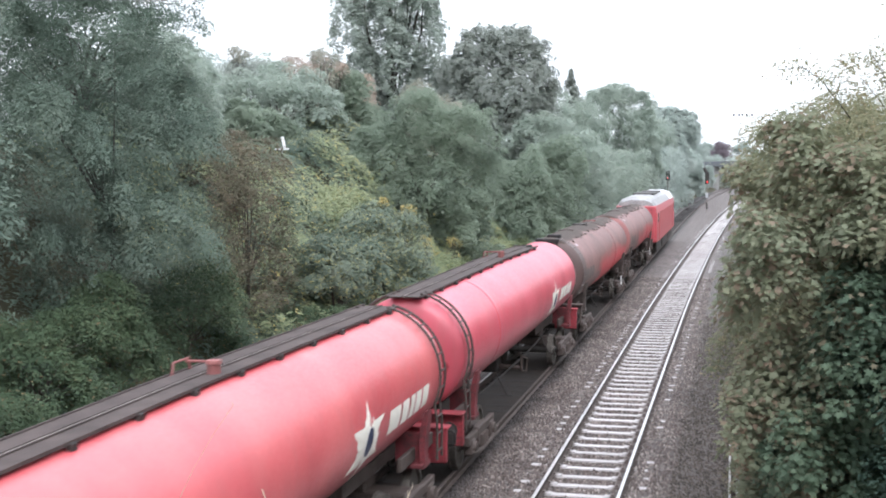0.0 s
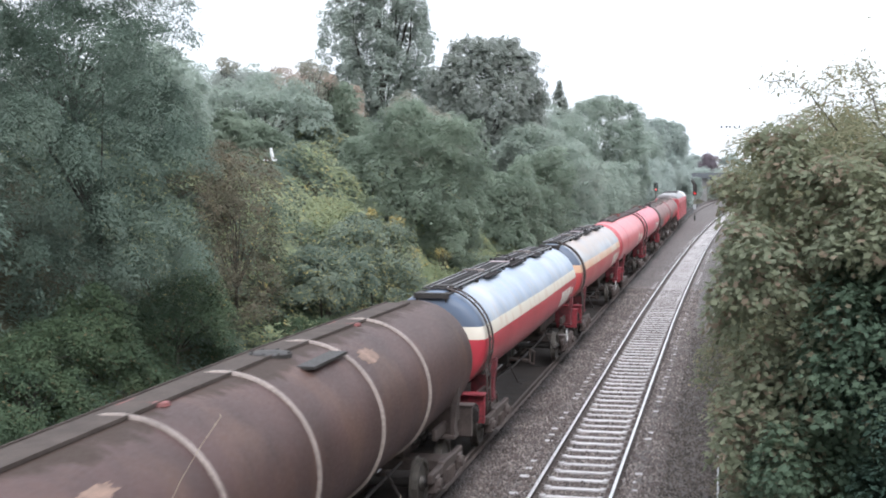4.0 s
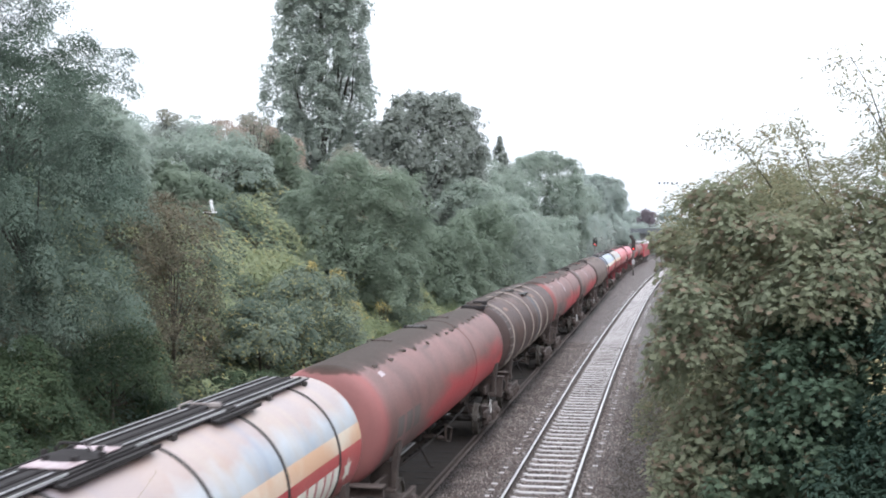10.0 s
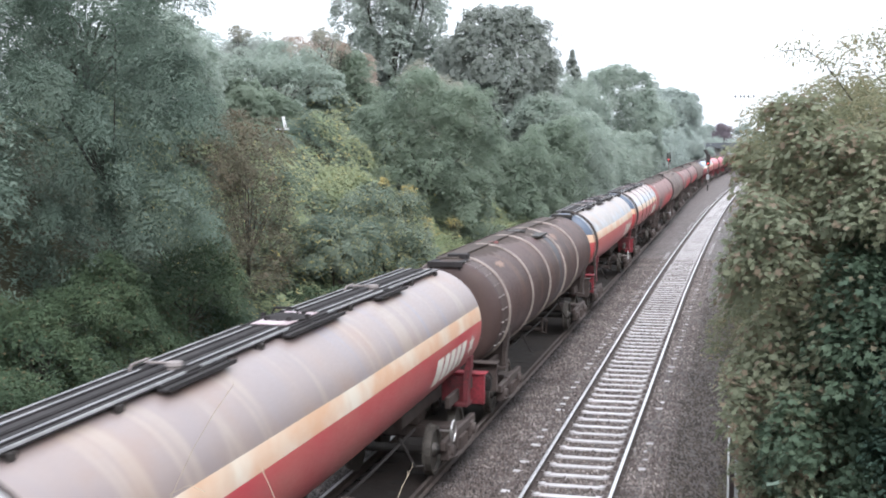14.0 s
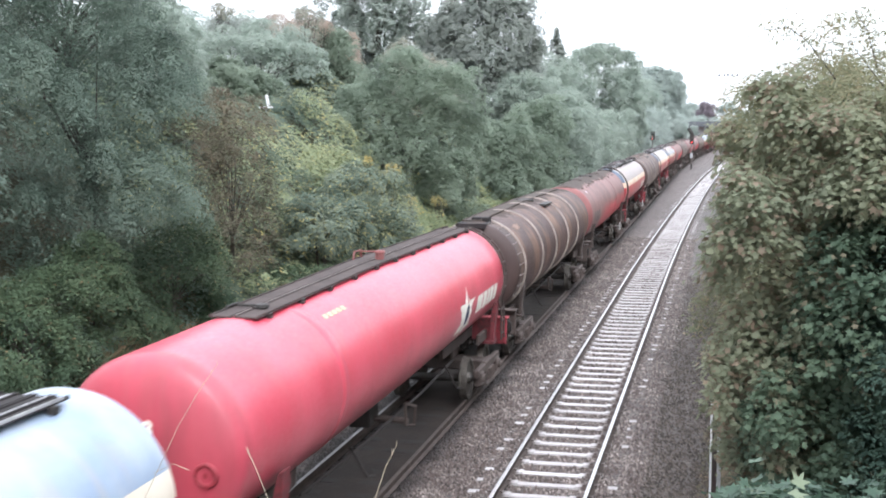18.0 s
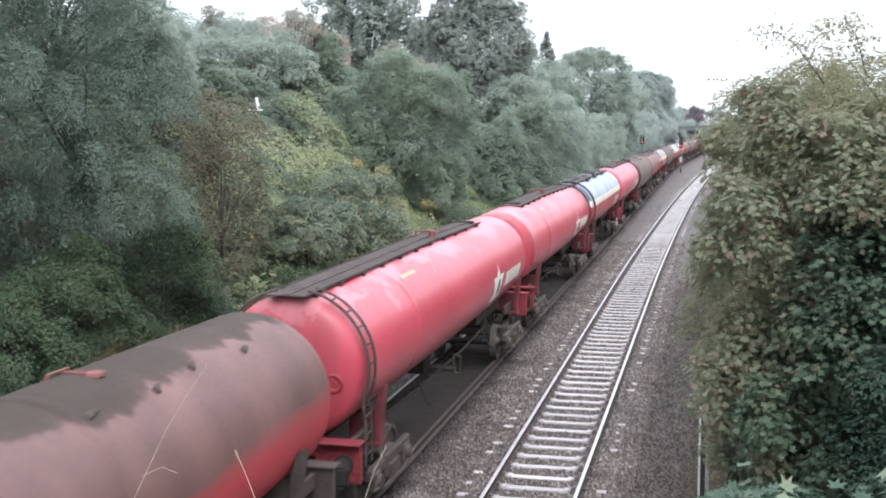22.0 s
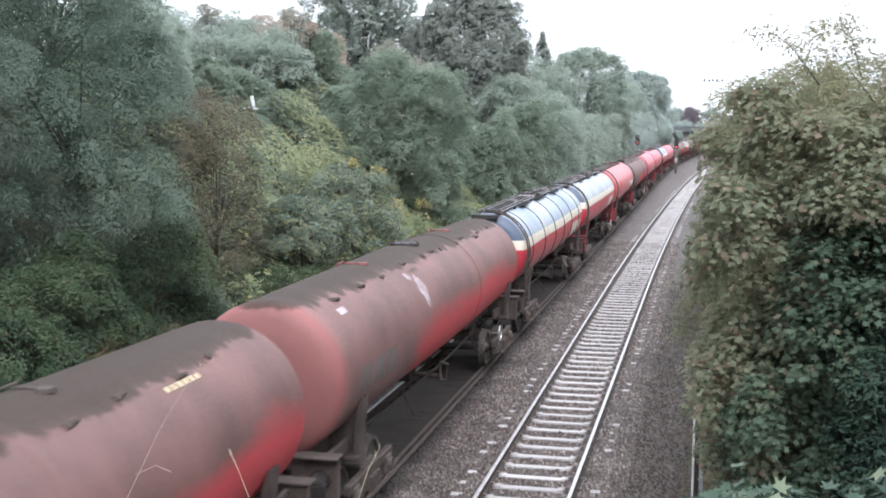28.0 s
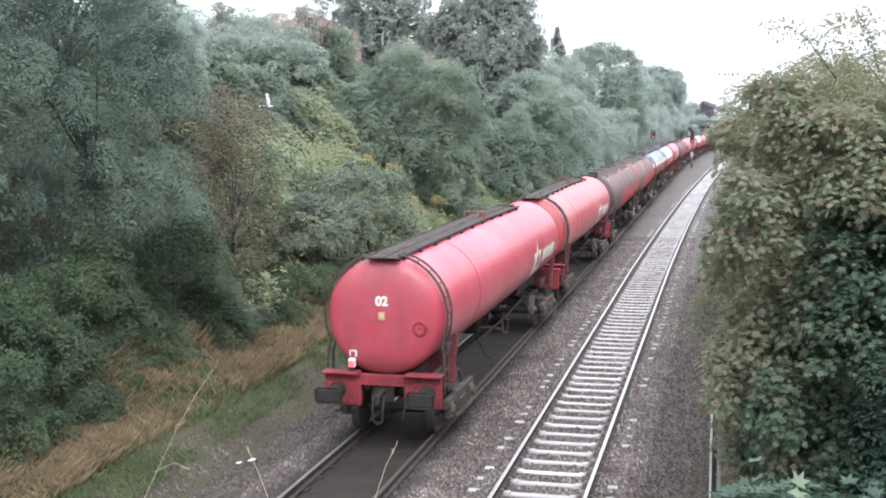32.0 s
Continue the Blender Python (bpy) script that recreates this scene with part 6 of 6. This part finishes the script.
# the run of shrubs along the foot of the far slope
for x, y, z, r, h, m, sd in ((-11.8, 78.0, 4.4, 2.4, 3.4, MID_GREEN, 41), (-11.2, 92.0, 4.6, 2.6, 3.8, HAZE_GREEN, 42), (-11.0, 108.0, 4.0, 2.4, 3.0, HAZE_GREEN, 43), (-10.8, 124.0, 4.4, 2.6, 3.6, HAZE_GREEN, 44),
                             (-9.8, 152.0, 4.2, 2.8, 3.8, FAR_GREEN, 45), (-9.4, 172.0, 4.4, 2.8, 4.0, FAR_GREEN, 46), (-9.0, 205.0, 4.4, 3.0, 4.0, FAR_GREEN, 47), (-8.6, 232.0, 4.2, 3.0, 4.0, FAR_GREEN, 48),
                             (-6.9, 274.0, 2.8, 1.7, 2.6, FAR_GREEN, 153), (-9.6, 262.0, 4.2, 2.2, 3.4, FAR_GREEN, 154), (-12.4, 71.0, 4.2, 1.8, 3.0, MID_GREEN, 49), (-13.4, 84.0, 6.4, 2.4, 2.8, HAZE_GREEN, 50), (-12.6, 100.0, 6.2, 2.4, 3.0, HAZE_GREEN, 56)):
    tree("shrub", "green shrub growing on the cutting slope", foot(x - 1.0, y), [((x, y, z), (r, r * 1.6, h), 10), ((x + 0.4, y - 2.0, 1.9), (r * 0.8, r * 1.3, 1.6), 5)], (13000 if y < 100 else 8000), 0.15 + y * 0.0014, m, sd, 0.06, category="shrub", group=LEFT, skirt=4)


def cover(name, label, n, x0, x1, y0, y1, size, material, seed, lift, power=1.7, mound=1.0, category="undergrowth", far_grow=0.004):
    """Low growth over the ground: leaves heaped in mounds."""
    g = np.random.default_rng(seed)
    n, size = int(n * 1.7), size * 0.78
    x = g.uniform(x0, x1, n)
    y = y0 + (y1 - y0) * g.random(n) ** power
    hump = np.clip(0.5 + 0.5 * wave(x, y, 0.9, seed) + 0.35 * wave(x, y, 2.6, seed + 1), 0, 1.4)
    xx = x + bend_l(np.minimum(y, 300))
    low = np.where((x < -15.4) & (y > 37) & (y < 48.2), 0.3, 1.0)
    z = land(xx, y) + low * lift * (0.15 + mound * hump) * g.uniform(0.3, 1.0, n) ** 0.6
    o = np.stack([np.full(n, 0.6), np.full(n, -0.35), np.full(n, 0.7)], -1)
    v, f = leaves(np.stack([xx, y, z], -1), o, size * (1 + y * far_grow * 2), g)
    return tagged(link_mesh(name, raw_mesh(name, v, f, material)), label, category, kind="stuff")


cover("bramble_undergrowth", "tangled green and yellow brambles over the cutting slope", 60000, -19.5, -11.8, 29, 120, 0.11, YELLOW_GREEN, 51, 0.9)
cover("bramble_sprays", "pale bramble leaves scattered over the thicket", 11000, -17.5, -11.6, 30, 58, 0.125, LIGHT_BRAMBLE, 58, 1.7, 1.0)
cover("bramble_edge", "light green brambles along the foot of the slope", 16000, -13.6, -11.2, 46, 130, 0.12, LIGHT_BRAMBLE, 59, 0.9, 1.3)
cover("ivy_undergrowth", "dark ivy and nettles between the shrubs", 40000, -19.0, -12.3, 14, 90, 0.11, DARK_GREEN, 52, 0.7)
cover("nettle_undergrowth", "dark nettles and low brambles along the grass edge", 30000, -14.5, -11.7, 14, 45, 0.075, LOW_GREEN, 57, 0.6)
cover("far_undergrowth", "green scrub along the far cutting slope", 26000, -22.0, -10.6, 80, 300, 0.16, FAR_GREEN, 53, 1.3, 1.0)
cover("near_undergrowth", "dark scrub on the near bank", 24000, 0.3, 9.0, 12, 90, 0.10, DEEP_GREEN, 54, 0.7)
cover("leaf_litter", "brown fallen leaves and weeds beside the ballast", 16000, -0.3, 1.4, 12, 60, 0.07, RUSSET, 55, 0.12)


def grass(name, label, n, x0, x1, y0, y1, height, material, seed, power=1.5):
    """Grass blades: thin bent triangles."""
    g = np.random.default_rng(seed)
    x, y = g.uniform(x0, x1, n), y0 + (y1 - y0) * g.random(n) ** power
    k = g.random(n) < np.clip(0.45 + 0.5 * wave(x, y, 0.8, seed) + 0.45 * wave(x, y, 2.9, seed), 0.06, 1.0)
    x, y = x[k], y[k]
    n = len(x)
    h = height * g.uniform(0.4, 1.2, n)
    a = g.uniform(0, 6.28, n)
    lean = g.uniform(0.2, 1.1, n) * h
    w = g.uniform(0.003, 0.007, n)
    base = np.stack([x, y, np.maximum(land(x, y), -0.42)], -1)
    side = np.stack([np.cos(a), np.sin(a), np.zeros(n)], -1) * w[:, None]
    to = np.stack([-np.sin(a) * lean, np.cos(a) * lean, h], -1)
    v = np.stack([base - side, base + side, base + to * np.array([0.35, 0.35, 0.62]) + side * 0.8, base + to], 1).reshape(-1, 3)
    f = (np.arange(n)[:, None, None] * 4 + np.array([(0, 1, 2), (0, 2, 3)])[None]).reshape(-1, 3)
    return tagged(link_mesh(name, raw_mesh(name, v, f, material)), label, "grass", kind="stuff")


grass("dry_grass", "straw-coloured dry grass at the foot of the slope", 90000, -12.6, -10.1, 14, 48, 0.30, DRY_GRASS, 61)
grass("green_grass", "short green grass at the edge of the ballast", 18000, -10.3, -9.35, 14, 46, 0.14, FRESH_GRASS, 62)
grass("green_grass", "green blades mixed into the dry grass", 14000, -12.4, -10.0, 14, 46, 0.24, FRESH_GRASS, 63)

# ---- the near bank: sycamore and hawthorn ----
RIGHT = "bushes on the near bank"
tree("sycamore_tree", "sycamore with large olive lobed leaves turning brown", foot(2.6, 12.2),
     [((0.77, 11.9, 4.9), (0.9, 1.0, 1.1), 10), ((0.46, 12.0, 3.6), (0.55, 0.9, 1.2), 9), ((0.50, 12.3, 2.7), (0.5, 0.8, 0.7), 7), ((1.7, 11.8, 5.6), (1.2, 1.0, 0.8), 9), ((2.8, 11.8, 5.5), (1.1, 0.9, 0.8), 6), ((0.75, 12.5, 5.9), (0.8, 0.8, 0.6), 6), ((1.25, 11.5, 2.6), (0.45, 0.4, 0.35), 4)],
     36000, 0.060, SYCAMORE, 71, 0.06, True, group=RIGHT, clump=0.10, fill=0.30, droop=0.3)
tree("sycamore_tree", "young sycamore with dark green lobed leaves", foot(2.4, 11.8),
     [((1.15, 11.6, 4.3), (0.75, 0.8, 1.0), 9), ((1.0, 11.6, 3.1), (0.75, 0.8, 1.0), 9), ((1.7, 11.4, 4.9), (0.9, 0.7, 0.7), 7), ((1.3, 11.8, 2.1), (0.6, 0.8, 0.7), 6), ((1.9, 11.2, 3.9), (0.6, 0.5, 0.8), 5)],
     26000, 0.060, GREEN_SYCAMORE, 70, 0.05, True, group=RIGHT, clump=0.10, fill=0.30, droop=0.3)
tree("hawthorn_bush", "hawthorn bush with yellowing leaves and bare twigs", foot(3.2, 14.0),
     [((1.4, 13.0, 6.2), (1.2, 1.4, 0.95), 10), ((1.15, 13.4, 4.9), (1.2, 1.4, 1.1), 7), ((1.9, 15.0, 3.4), (1.7, 2.2, 2.0), 8), ((2.7, 12.8, 6.5), (1.2, 1.3, 1.05), 8), ((4.2, 12.6, 6.3), (1.5, 1.6, 1.4), 7)],
     62000, 0.062, HAW, 72, 0.05, category="bush", group=RIGHT, clump=0.11)
tree("elder_bush", "deep green elder bush, leaves darkened for the bank's shade", foot(4.4, 11.0), [((2.0, 11.0, 4.1), (0.85, 0.8, 1.0), 8), ((1.45, 11.7, 3.9), (0.7, 0.7, 1.2), 7), ((1.3, 11.9, 2.7), (0.7, 0.7, 1.0), 5), ((2.9, 11.0, 4.8), (1.1, 0.9, 1.1), 6), ((1.9, 11.0, 2.9), (0.9, 0.9, 1.2), 7), ((3.3, 10.6, 3.2), (1.1, 0.9, 1.3), 6)], 46000, 0.065, DEEP_GREEN, 80, 0.04, category="bush", group=RIGHT)
tree("hawthorn_bush", "hawthorn bush with yellowing leaves", foot(3.0, 21.0),
     [((1.5, 20.5, 5.6), (1.7, 2.4, 1.6), 9), ((1.6, 21.5, 3.0), (1.9, 2.6, 2.2), 8)], 36000, 0.095, HAW, 73, 0.10, category="bush", group=RIGHT)
tree("hawthorn_bush", "green hedge bush further along the bank", foot(3.6, 31.0), [((2.4, 30.0, 3.8), (2.2, 4.5, 2.8), 10)], 28000, 0.13, HAW, 74, 0.10, category="bush", group=RIGHT)
tree("hawthorn_bush", "green hedge bush further along the bank", foot(4.3, 43.0), [((3.3, 42.0, 3.8), (2.6, 6.0, 3.0), 10)], 24000, 0.16, HAW, 75, 0.10, category="bush", group=RIGHT)
tree("hawthorn_bush", "green hedge bush further along the bank", foot(5.7, 60.0), [((4.9, 60.0, 3.8), (3.0, 9.0, 3.2), 10)], 20000, 0.2, MID_GREEN, 76, 0.10, category="bush", group=RIGHT)
tree("hawthorn_bush", "green hedge bush further along the bank", foot(8.3, 85.0), [((7.3, 85.0, 3.8), (3.2, 12.0, 3.2), 10)], 16000, 0.26, MID_GREEN, 79, 0.10, category="bush", group=RIGHT)
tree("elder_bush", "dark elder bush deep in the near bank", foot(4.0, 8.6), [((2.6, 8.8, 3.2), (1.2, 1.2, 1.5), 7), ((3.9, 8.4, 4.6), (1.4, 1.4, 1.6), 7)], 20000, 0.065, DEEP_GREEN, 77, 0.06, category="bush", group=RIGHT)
tree("ivy_bush", "pale green broad-leaved climber by the bridge", foot(0.6, 4.1), [((0.30, 4.1, 4.68), (0.36, 0.3, 0.22), 8), ((0.75, 4.1, 4.70), (0.36, 0.3, 0.24), 8)], 3200, 0.050, IVY, 78, 0.012, True, category="climber")

elder = bpy.data.objects["elder_bush.001"]
crown_of("berries", [((1.75, 10.5, 4.75), (0.22, 0.12, 0.32)), ((2.15, 10.4, 4.45), (0.2, 0.12, 0.25))], 170, 0.045, BERRY, 90, elder, False, 0.1, 0.0, "pale hanging berries")


def spray(label, pts, n, seed):
    """A bare arching twig with a few small leaves."""
    s = tagged(new("hawthorn_spray"), label, "twig", "twigs above the hawthorn")
    part("twig", tube(bmesh.new(), pts, [0.008] + [0.004] * (len(pts) - 2) + [0.003], 5), BARK, s)
    g = np.random.default_rng(seed)
    p = np.array(pts, float)
    n = int(n * 1.6)
    k = g.integers(0, len(p) - 1, n)
    u = g.random((n, 1))
    c = p[k] * (1 - u) + p[k + 1] * u + g.standard_normal((n, 3)) * 0.075
    v, f = leaves(c, g.standard_normal((n, 3)), 0.034, g)
    tagged(link_mesh("leafage", raw_mesh("leafage", v, f, HAW), s), kind="stuff")


spray("thin hawthorn twig arching above the bush", [(2.1, 12.2, 6.9), (1.9, 12.0, 7.4), (1.72, 12.0, 7.7), (1.45, 12.0, 7.6)], 170, 1)
spray("leafy hawthorn twig above the bush", [(2.1, 12.2, 6.9), (1.85, 12.0, 7.3), (1.6, 12.0, 7.45)], 200, 2)
spray("leafy hawthorn twig reaching over the line", [(1.1, 13.0, 6.5), (0.8, 12.6, 6.85), (0.6, 12.4, 6.98), (0.35, 12.3, 6.95)], 200, 3)
spray("leafy hawthorn twig reaching upward", [(1.5, 13.0, 6.6), (1.35, 12.6, 6.95), (1.2, 12.4, 7.15)], 160, 4)
spray("leafy hawthorn twig reaching upward", [(2.4, 12.4, 6.9), (2.2, 12.0, 7.3), (2.05, 12.0, 7.65)], 220, 5)
spray("leafy hawthorn twig reaching over the line", [(0.9, 13.0, 6.0), (0.5, 12.6, 6.3), (0.25, 12.4, 6.35)], 160, 6)

# ---- far bridge, signals, posts ----
bridge = tagged(new("far_bridge"), "low girder road bridge across the cutting", "bridge", kind="structure")
part("girder", box(bmesh.new(), -14, 24, 284, 285, 4.9, 6.15, 0.03), GIRDER, bridge)
part("deck", box(bmesh.new(), -60, 60, 285.004, 293, 5.1, 5.55), ROAD, bridge, "grey asphalt roadway")
part("girder", box(bmesh.new(), -14, 24, 293.004, 294, 4.9, 6.15, 0.03), GIRDER, bridge)
part("abutment", box(bmesh.new(), -14, -4.1, 285.2, 292, -0.5, 5.09), PIER, bridge)
part("abutment", box(bmesh.new(), 12, 24, 285.2, 292, -0.5, 5.09), PIER, bridge)
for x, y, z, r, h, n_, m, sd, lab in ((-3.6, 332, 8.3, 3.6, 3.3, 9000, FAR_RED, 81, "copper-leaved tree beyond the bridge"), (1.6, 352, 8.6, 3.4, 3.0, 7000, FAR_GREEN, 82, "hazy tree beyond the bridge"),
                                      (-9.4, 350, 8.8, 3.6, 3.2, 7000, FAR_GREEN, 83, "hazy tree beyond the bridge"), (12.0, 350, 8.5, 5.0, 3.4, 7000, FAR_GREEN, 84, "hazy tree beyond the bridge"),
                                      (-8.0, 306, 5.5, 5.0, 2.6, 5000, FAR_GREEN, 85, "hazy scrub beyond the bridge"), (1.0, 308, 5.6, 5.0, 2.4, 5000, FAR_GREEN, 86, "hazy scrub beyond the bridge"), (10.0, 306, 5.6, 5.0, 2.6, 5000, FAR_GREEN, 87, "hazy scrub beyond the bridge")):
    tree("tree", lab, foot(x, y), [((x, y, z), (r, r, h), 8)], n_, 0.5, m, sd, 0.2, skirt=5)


def signal(x, y, lamp_z, label, tall):
    z0 = float(land(x, y)) if x < -8 else -0.3
    s = tagged(new("railway_signal"), label, "signal", "railway signals")
    part("post", tube(bmesh.new(), [(x, y, z0 + 0.9), (x, y, lamp_z + 0.2)], 0.05, 10), WALK_EDGE, s)
    part("post_base", tube(bmesh.new(), [(x, y, z0 - 0.2), (x, y, z0 + 0.9)], 0.10, 10), BLACK, s, "dark lower post")
    part("signal_head", box(bmesh.new(), x - 0.26, x + 0.26, y - 0.10, y + 0.12, lamp_z - 0.25, lamp_z + tall, 0.04), BLACK, s)
    h = part("hood", tube(bmesh.new(), [(x, y - 0.10, lamp_z + 0.02), (x, y - 0.32, lamp_z + 0.04)], 0.16, 14, False), BLACK, s)
    part("lens", turned(bmesh.new(), [(y - 0.16, 0.075), (y - 0.12, 0.08)], "y", 18, (x, 0, lamp_z)), RED_LAMP, s, "glowing red lens")
    return s


sg = signal(-3.9, 163.0, 3.42, "colour-light signal showing red between the tracks", 1.25)
part("route_arm", tube(bmesh.new(), [(-3.95, 163.0, 4.6), (-4.35, 163.0, 5.25)], 0.22, 8), BLACK, sg, "slanting route indicator")
part("sign_plate", box(bmesh.new(), -4.08, -3.72, 162.84, 162.88, 1.35, 2.0, 0.01), GALV, sg, "white identity plate")
signal(-8.25, 150.0, 4.1, "colour-light signal showing red beside the far track", 0.9)

post = tagged(new("marker_post"), "pale slotted steel post at the foot of the bank", "post")
part("upright", box(bmesh.new(), -0.07, -0.04, 16.98, 17.02, -0.5, 2.2, 0.004), WHITE, post)
part("upright", box(bmesh.new(), 0.03, 0.085, 17.0, 17.06, -0.5, 2.14, 0.004), GALV, post)
part("plate", box(bmesh.new(), -0.034, 0.029, 17.0, 17.015, 0.4, 2.05), WALK_GREY, post)

board = tagged(new("white_board"), "broken white board standing on the bank top", "board")
part("plank", box(bmesh.new(), -18.84, -18.24, 48.0, 48.06, 6.63, 6.69, 0.01), WHITE, board)
up = part("upright", box(bmesh.new(), -0.06, 0.06, -0.03, 0.03, 0.0, 0.46, 0.01), WHITE, board)
up.matrix_basis = pose(-18.42, 48.04, 6.72, 0, -12, 0)
part("prop", box(bmesh.new(), -18.62, -18.55, 48.1, 48.16, 5.9, 6.6), GALV, board)
cable = tagged(new("overhead_cable"), "thin overhead cable carrying five dark markers", "cable")
part("wire", tube(bmesh.new(), [(-22, 150, 12.2), (-10, 150, 11.75), (2, 150, 11.6), (14, 150, 11.9)], 0.006, 5), BLACK, cable)
for x, h in ((-22, 12.3), (14, 12.0)):
    part("pole", tube(bmesh.new(), [(x, 150.2, 4.5), (x, 150.2, h)], [0.14, 0.10], 10), BARK, cable)
for dx in (-0.55, 0.05, 0.45, 0.95, 1.55):
    part("marker", turned(bmesh.new(), [(-0.14, 0.05), (0.0, 0.12), (0.14, 0.05)], "z", 8, (dx, 150, 11.6)), BLACK, cable)

for x, y, s, tilt in ((-8.75, 21.0, 0.05, 20), (-8.45, 20.9, 0.08, 75), (-8.95, 19.1, 0.06, 130), (-8.6, 18.4, 0.045, 45), (-9.2, 22.6, 0.04, 10)):
    bm = bmesh.new()
    box(bm, -s, s, -s * 0.6, s * 0.6, 0.0, s * 0.35, s * 0.12)
    for v in bm.verts:
        v.co += Vector((wave(v.co.y * 30, v.co.x * 20, 1.0), wave(v.co.x * 25, v.co.z * 40, 1.0), 0)) * s * 0.2
    piece = tagged(part("litter", bm, WHITE), "scrap of pale rubbish on the ballast", "litter", "litter by the line")
    piece.matrix_basis = pose(x, y, float(ballast_height(np.array(x), np.array(y))) + 0.01, 0, 0, tilt)

# ---- the van that crosses the far bridge ----
van = tagged(new("van"), "white panel van driving over the far bridge", "van")
bm = bmesh.new()
outline = [(-2.35, 0.35), (-2.38, 1.75), (-2.25, 1.98), (0.9, 1.98), (1.15, 1.90), (1.75, 1.15), (2.3, 0.95), (2.4, 0.75), (2.4, 0.35)]
rings = [[bm.verts.new((x, s * (0.92 if z < 1.2 else 0.84), z)) for x, z in outline] for s in (-1, 1)]
for k in range(len(outline)):
    j = (k + 1) % len(outline)
    bm.faces.new((rings[0][k], rings[0][j], rings[1][j], rings[1][k]))
bm.faces.new(rings[0][::-1])
bm.faces.new(rings[1])
part("body", bm, VAN_WHITE, van)
part("windscreen", box(bmesh.new(), 1.20, 1.26, -0.70, 0.70, 1.25, 1.75), NAVY, van).matrix_basis = pose(0.22, 0, 0.52, 0, 0, 0) @ pose(0, 0, 0, 0, -18, 0)
for s in (-1, 1):
    part("side_window", box(bmesh.new(), 0.55, 1.15, s * 0.885 - 0.02, s * 0.885 + 0.02, 1.2, 1.7, 0.01), NAVY, van)
    part("bumper", box(bmesh.new(), s * 2.40 - 0.08, s * 2.40 + 0.08, -0.88, 0.88, 0.3, 0.55, 0.03), BLACK, van)
    for x in (-1.45, 1.5):
        wheel = part("wheel", turned(bmesh.new(), [(s * 0.86 - 0.11, 0.20), (s * 0.86 - 0.10, 0.33), (s * 0.86 + 0.10, 0.33), (s * 0.86 + 0.11, 0.20)], "y", 18, (x, 0, 0.33)), BLACK, van)
        part("rim", turned(bmesh.new(), [(s * 0.975, 0.02), (s * 0.98, 0.18), (s * 0.96, 0.19)], "y", 12, (x, 0, 0.33)), GALV, wheel)

# ---- the bridge underfoot, out of view, and what grows on it ----
near_bridge = tagged(new("road_bridge"), "brick road bridge over the railway", "bridge", kind="structure")
part("deck", box(bmesh.new(), -14, 9, -9, 0.9, 4.5, 4.8), BRICK, near_bridge)
part("parapet", box(bmesh.new(), -14, 9, 0.904, 1.8, 4.4, 5.05, 0.02), BRICK, near_bridge)
part("abutment", box(bmesh.new(), -14, -10.2, -9, 0.9, -0.5, 4.49), BRICK, near_bridge)
part("abutment", box(bmesh.new(), 2.0, 9, -9, 0.9, -0.5, 4.49), BRICK, near_bridge)


def stem(pts, side=()):
    s = tagged(new("grass_stem"), "dry thin grass stem with a loose seed head", "grass stem", "grass stems on the bridge")
    part("stalk", tube(bmesh.new(), pts, [0.0006] * (len(pts) - 1) + [0.0003], 5), STRAW, s)
    if side:
        part("side_shoot", tube(bmesh.new(), side, 0.0005, 5), STRAW, s)
    rnd = random.Random(len(pts) + int(pts[0][0] * 100))
    bm = bmesh.new()
    a, b = Vector(pts[-2]), Vector(pts[-1])
    for k in range(7):
        p = a.lerp(b, rnd.uniform(0.0, 1.0))
        q = p + Vector((rnd.uniform(-1, 1) * 0.004, 0, rnd.uniform(0.003, 0.01)))
        tube(bm, [p, q], [0.0007, 0.0003], 4)
    part("seed_head", bm, STRAW, s)


stem([(-1.12, 1.75, 5.03), (-1.06, 1.9, 5.25), (-1.02, 2.0, 5.38), (-0.95, 2.0, 5.52), (-0.91, 2.0, 5.585), (-0.87, 2.0, 5.64)], [(-1.0, 2.0, 5.43), (-0.96, 2.0, 5.45), (-0.93, 2.0, 5.44)])
stem([(-0.62, 1.75, 5.03), (-0.60, 1.9, 5.25), (-0.58, 2.0, 5.41), (-0.56, 2.0, 5.47), (-0.54, 2.0, 5.51)])
stem([(-0.74, 1.75, 5.03), (-0.76, 1.9, 5.25), (-0.78, 2.0, 5.40), (-0.80, 2.0, 5.45), (-0.82, 2.0, 5.49)])


# ---- what moves ----
SECONDS = [0, 4, 8, 12, 16, 20, 24, 28, 32]
RUN = [20.12, 77.27, 134.70, 192.30, 250.50, 309.27, 368.51, 427.93, 487.34]


def run(t):
    """How far the train has gone: the front of the fourth barrel."""
    return float(np.polyval(np.polyfit(SECONDS, RUN, 4), t))


def on_line(y):
    return pose(TRACK_L + float(bend_l(y)), y, 0, 0, 0, -math.degrees(math.atan(3.5e-4 * max(y - 128.0, 0.0))))


def motions():
    times = [k * 0.5 for k in range(65)]
    for k, w in enumerate(WAGONS):
        walk(w, [(t, on_line(run(t) + 0.35 - HALF - PITCH * (k - 3))) for t in times])
    drive = [(0, -40.0), (14.2, -40.0), (15.2, -35.6)] + [(t, -3.5 + 6.7 * (t - 20.0)) for t in range(16, 26)] + [(26.6, 39.5), (28, 40.5), (32, 40.5)]
    walk(van, [(t, pose(x, 289.0, 5.56)) for t, x in drive])
    walk(loco, [(t, on_line(run(t) + 0.35 - HALF + PITCH * 3 + 9.0 + 10.98)) for t in times])


motions()
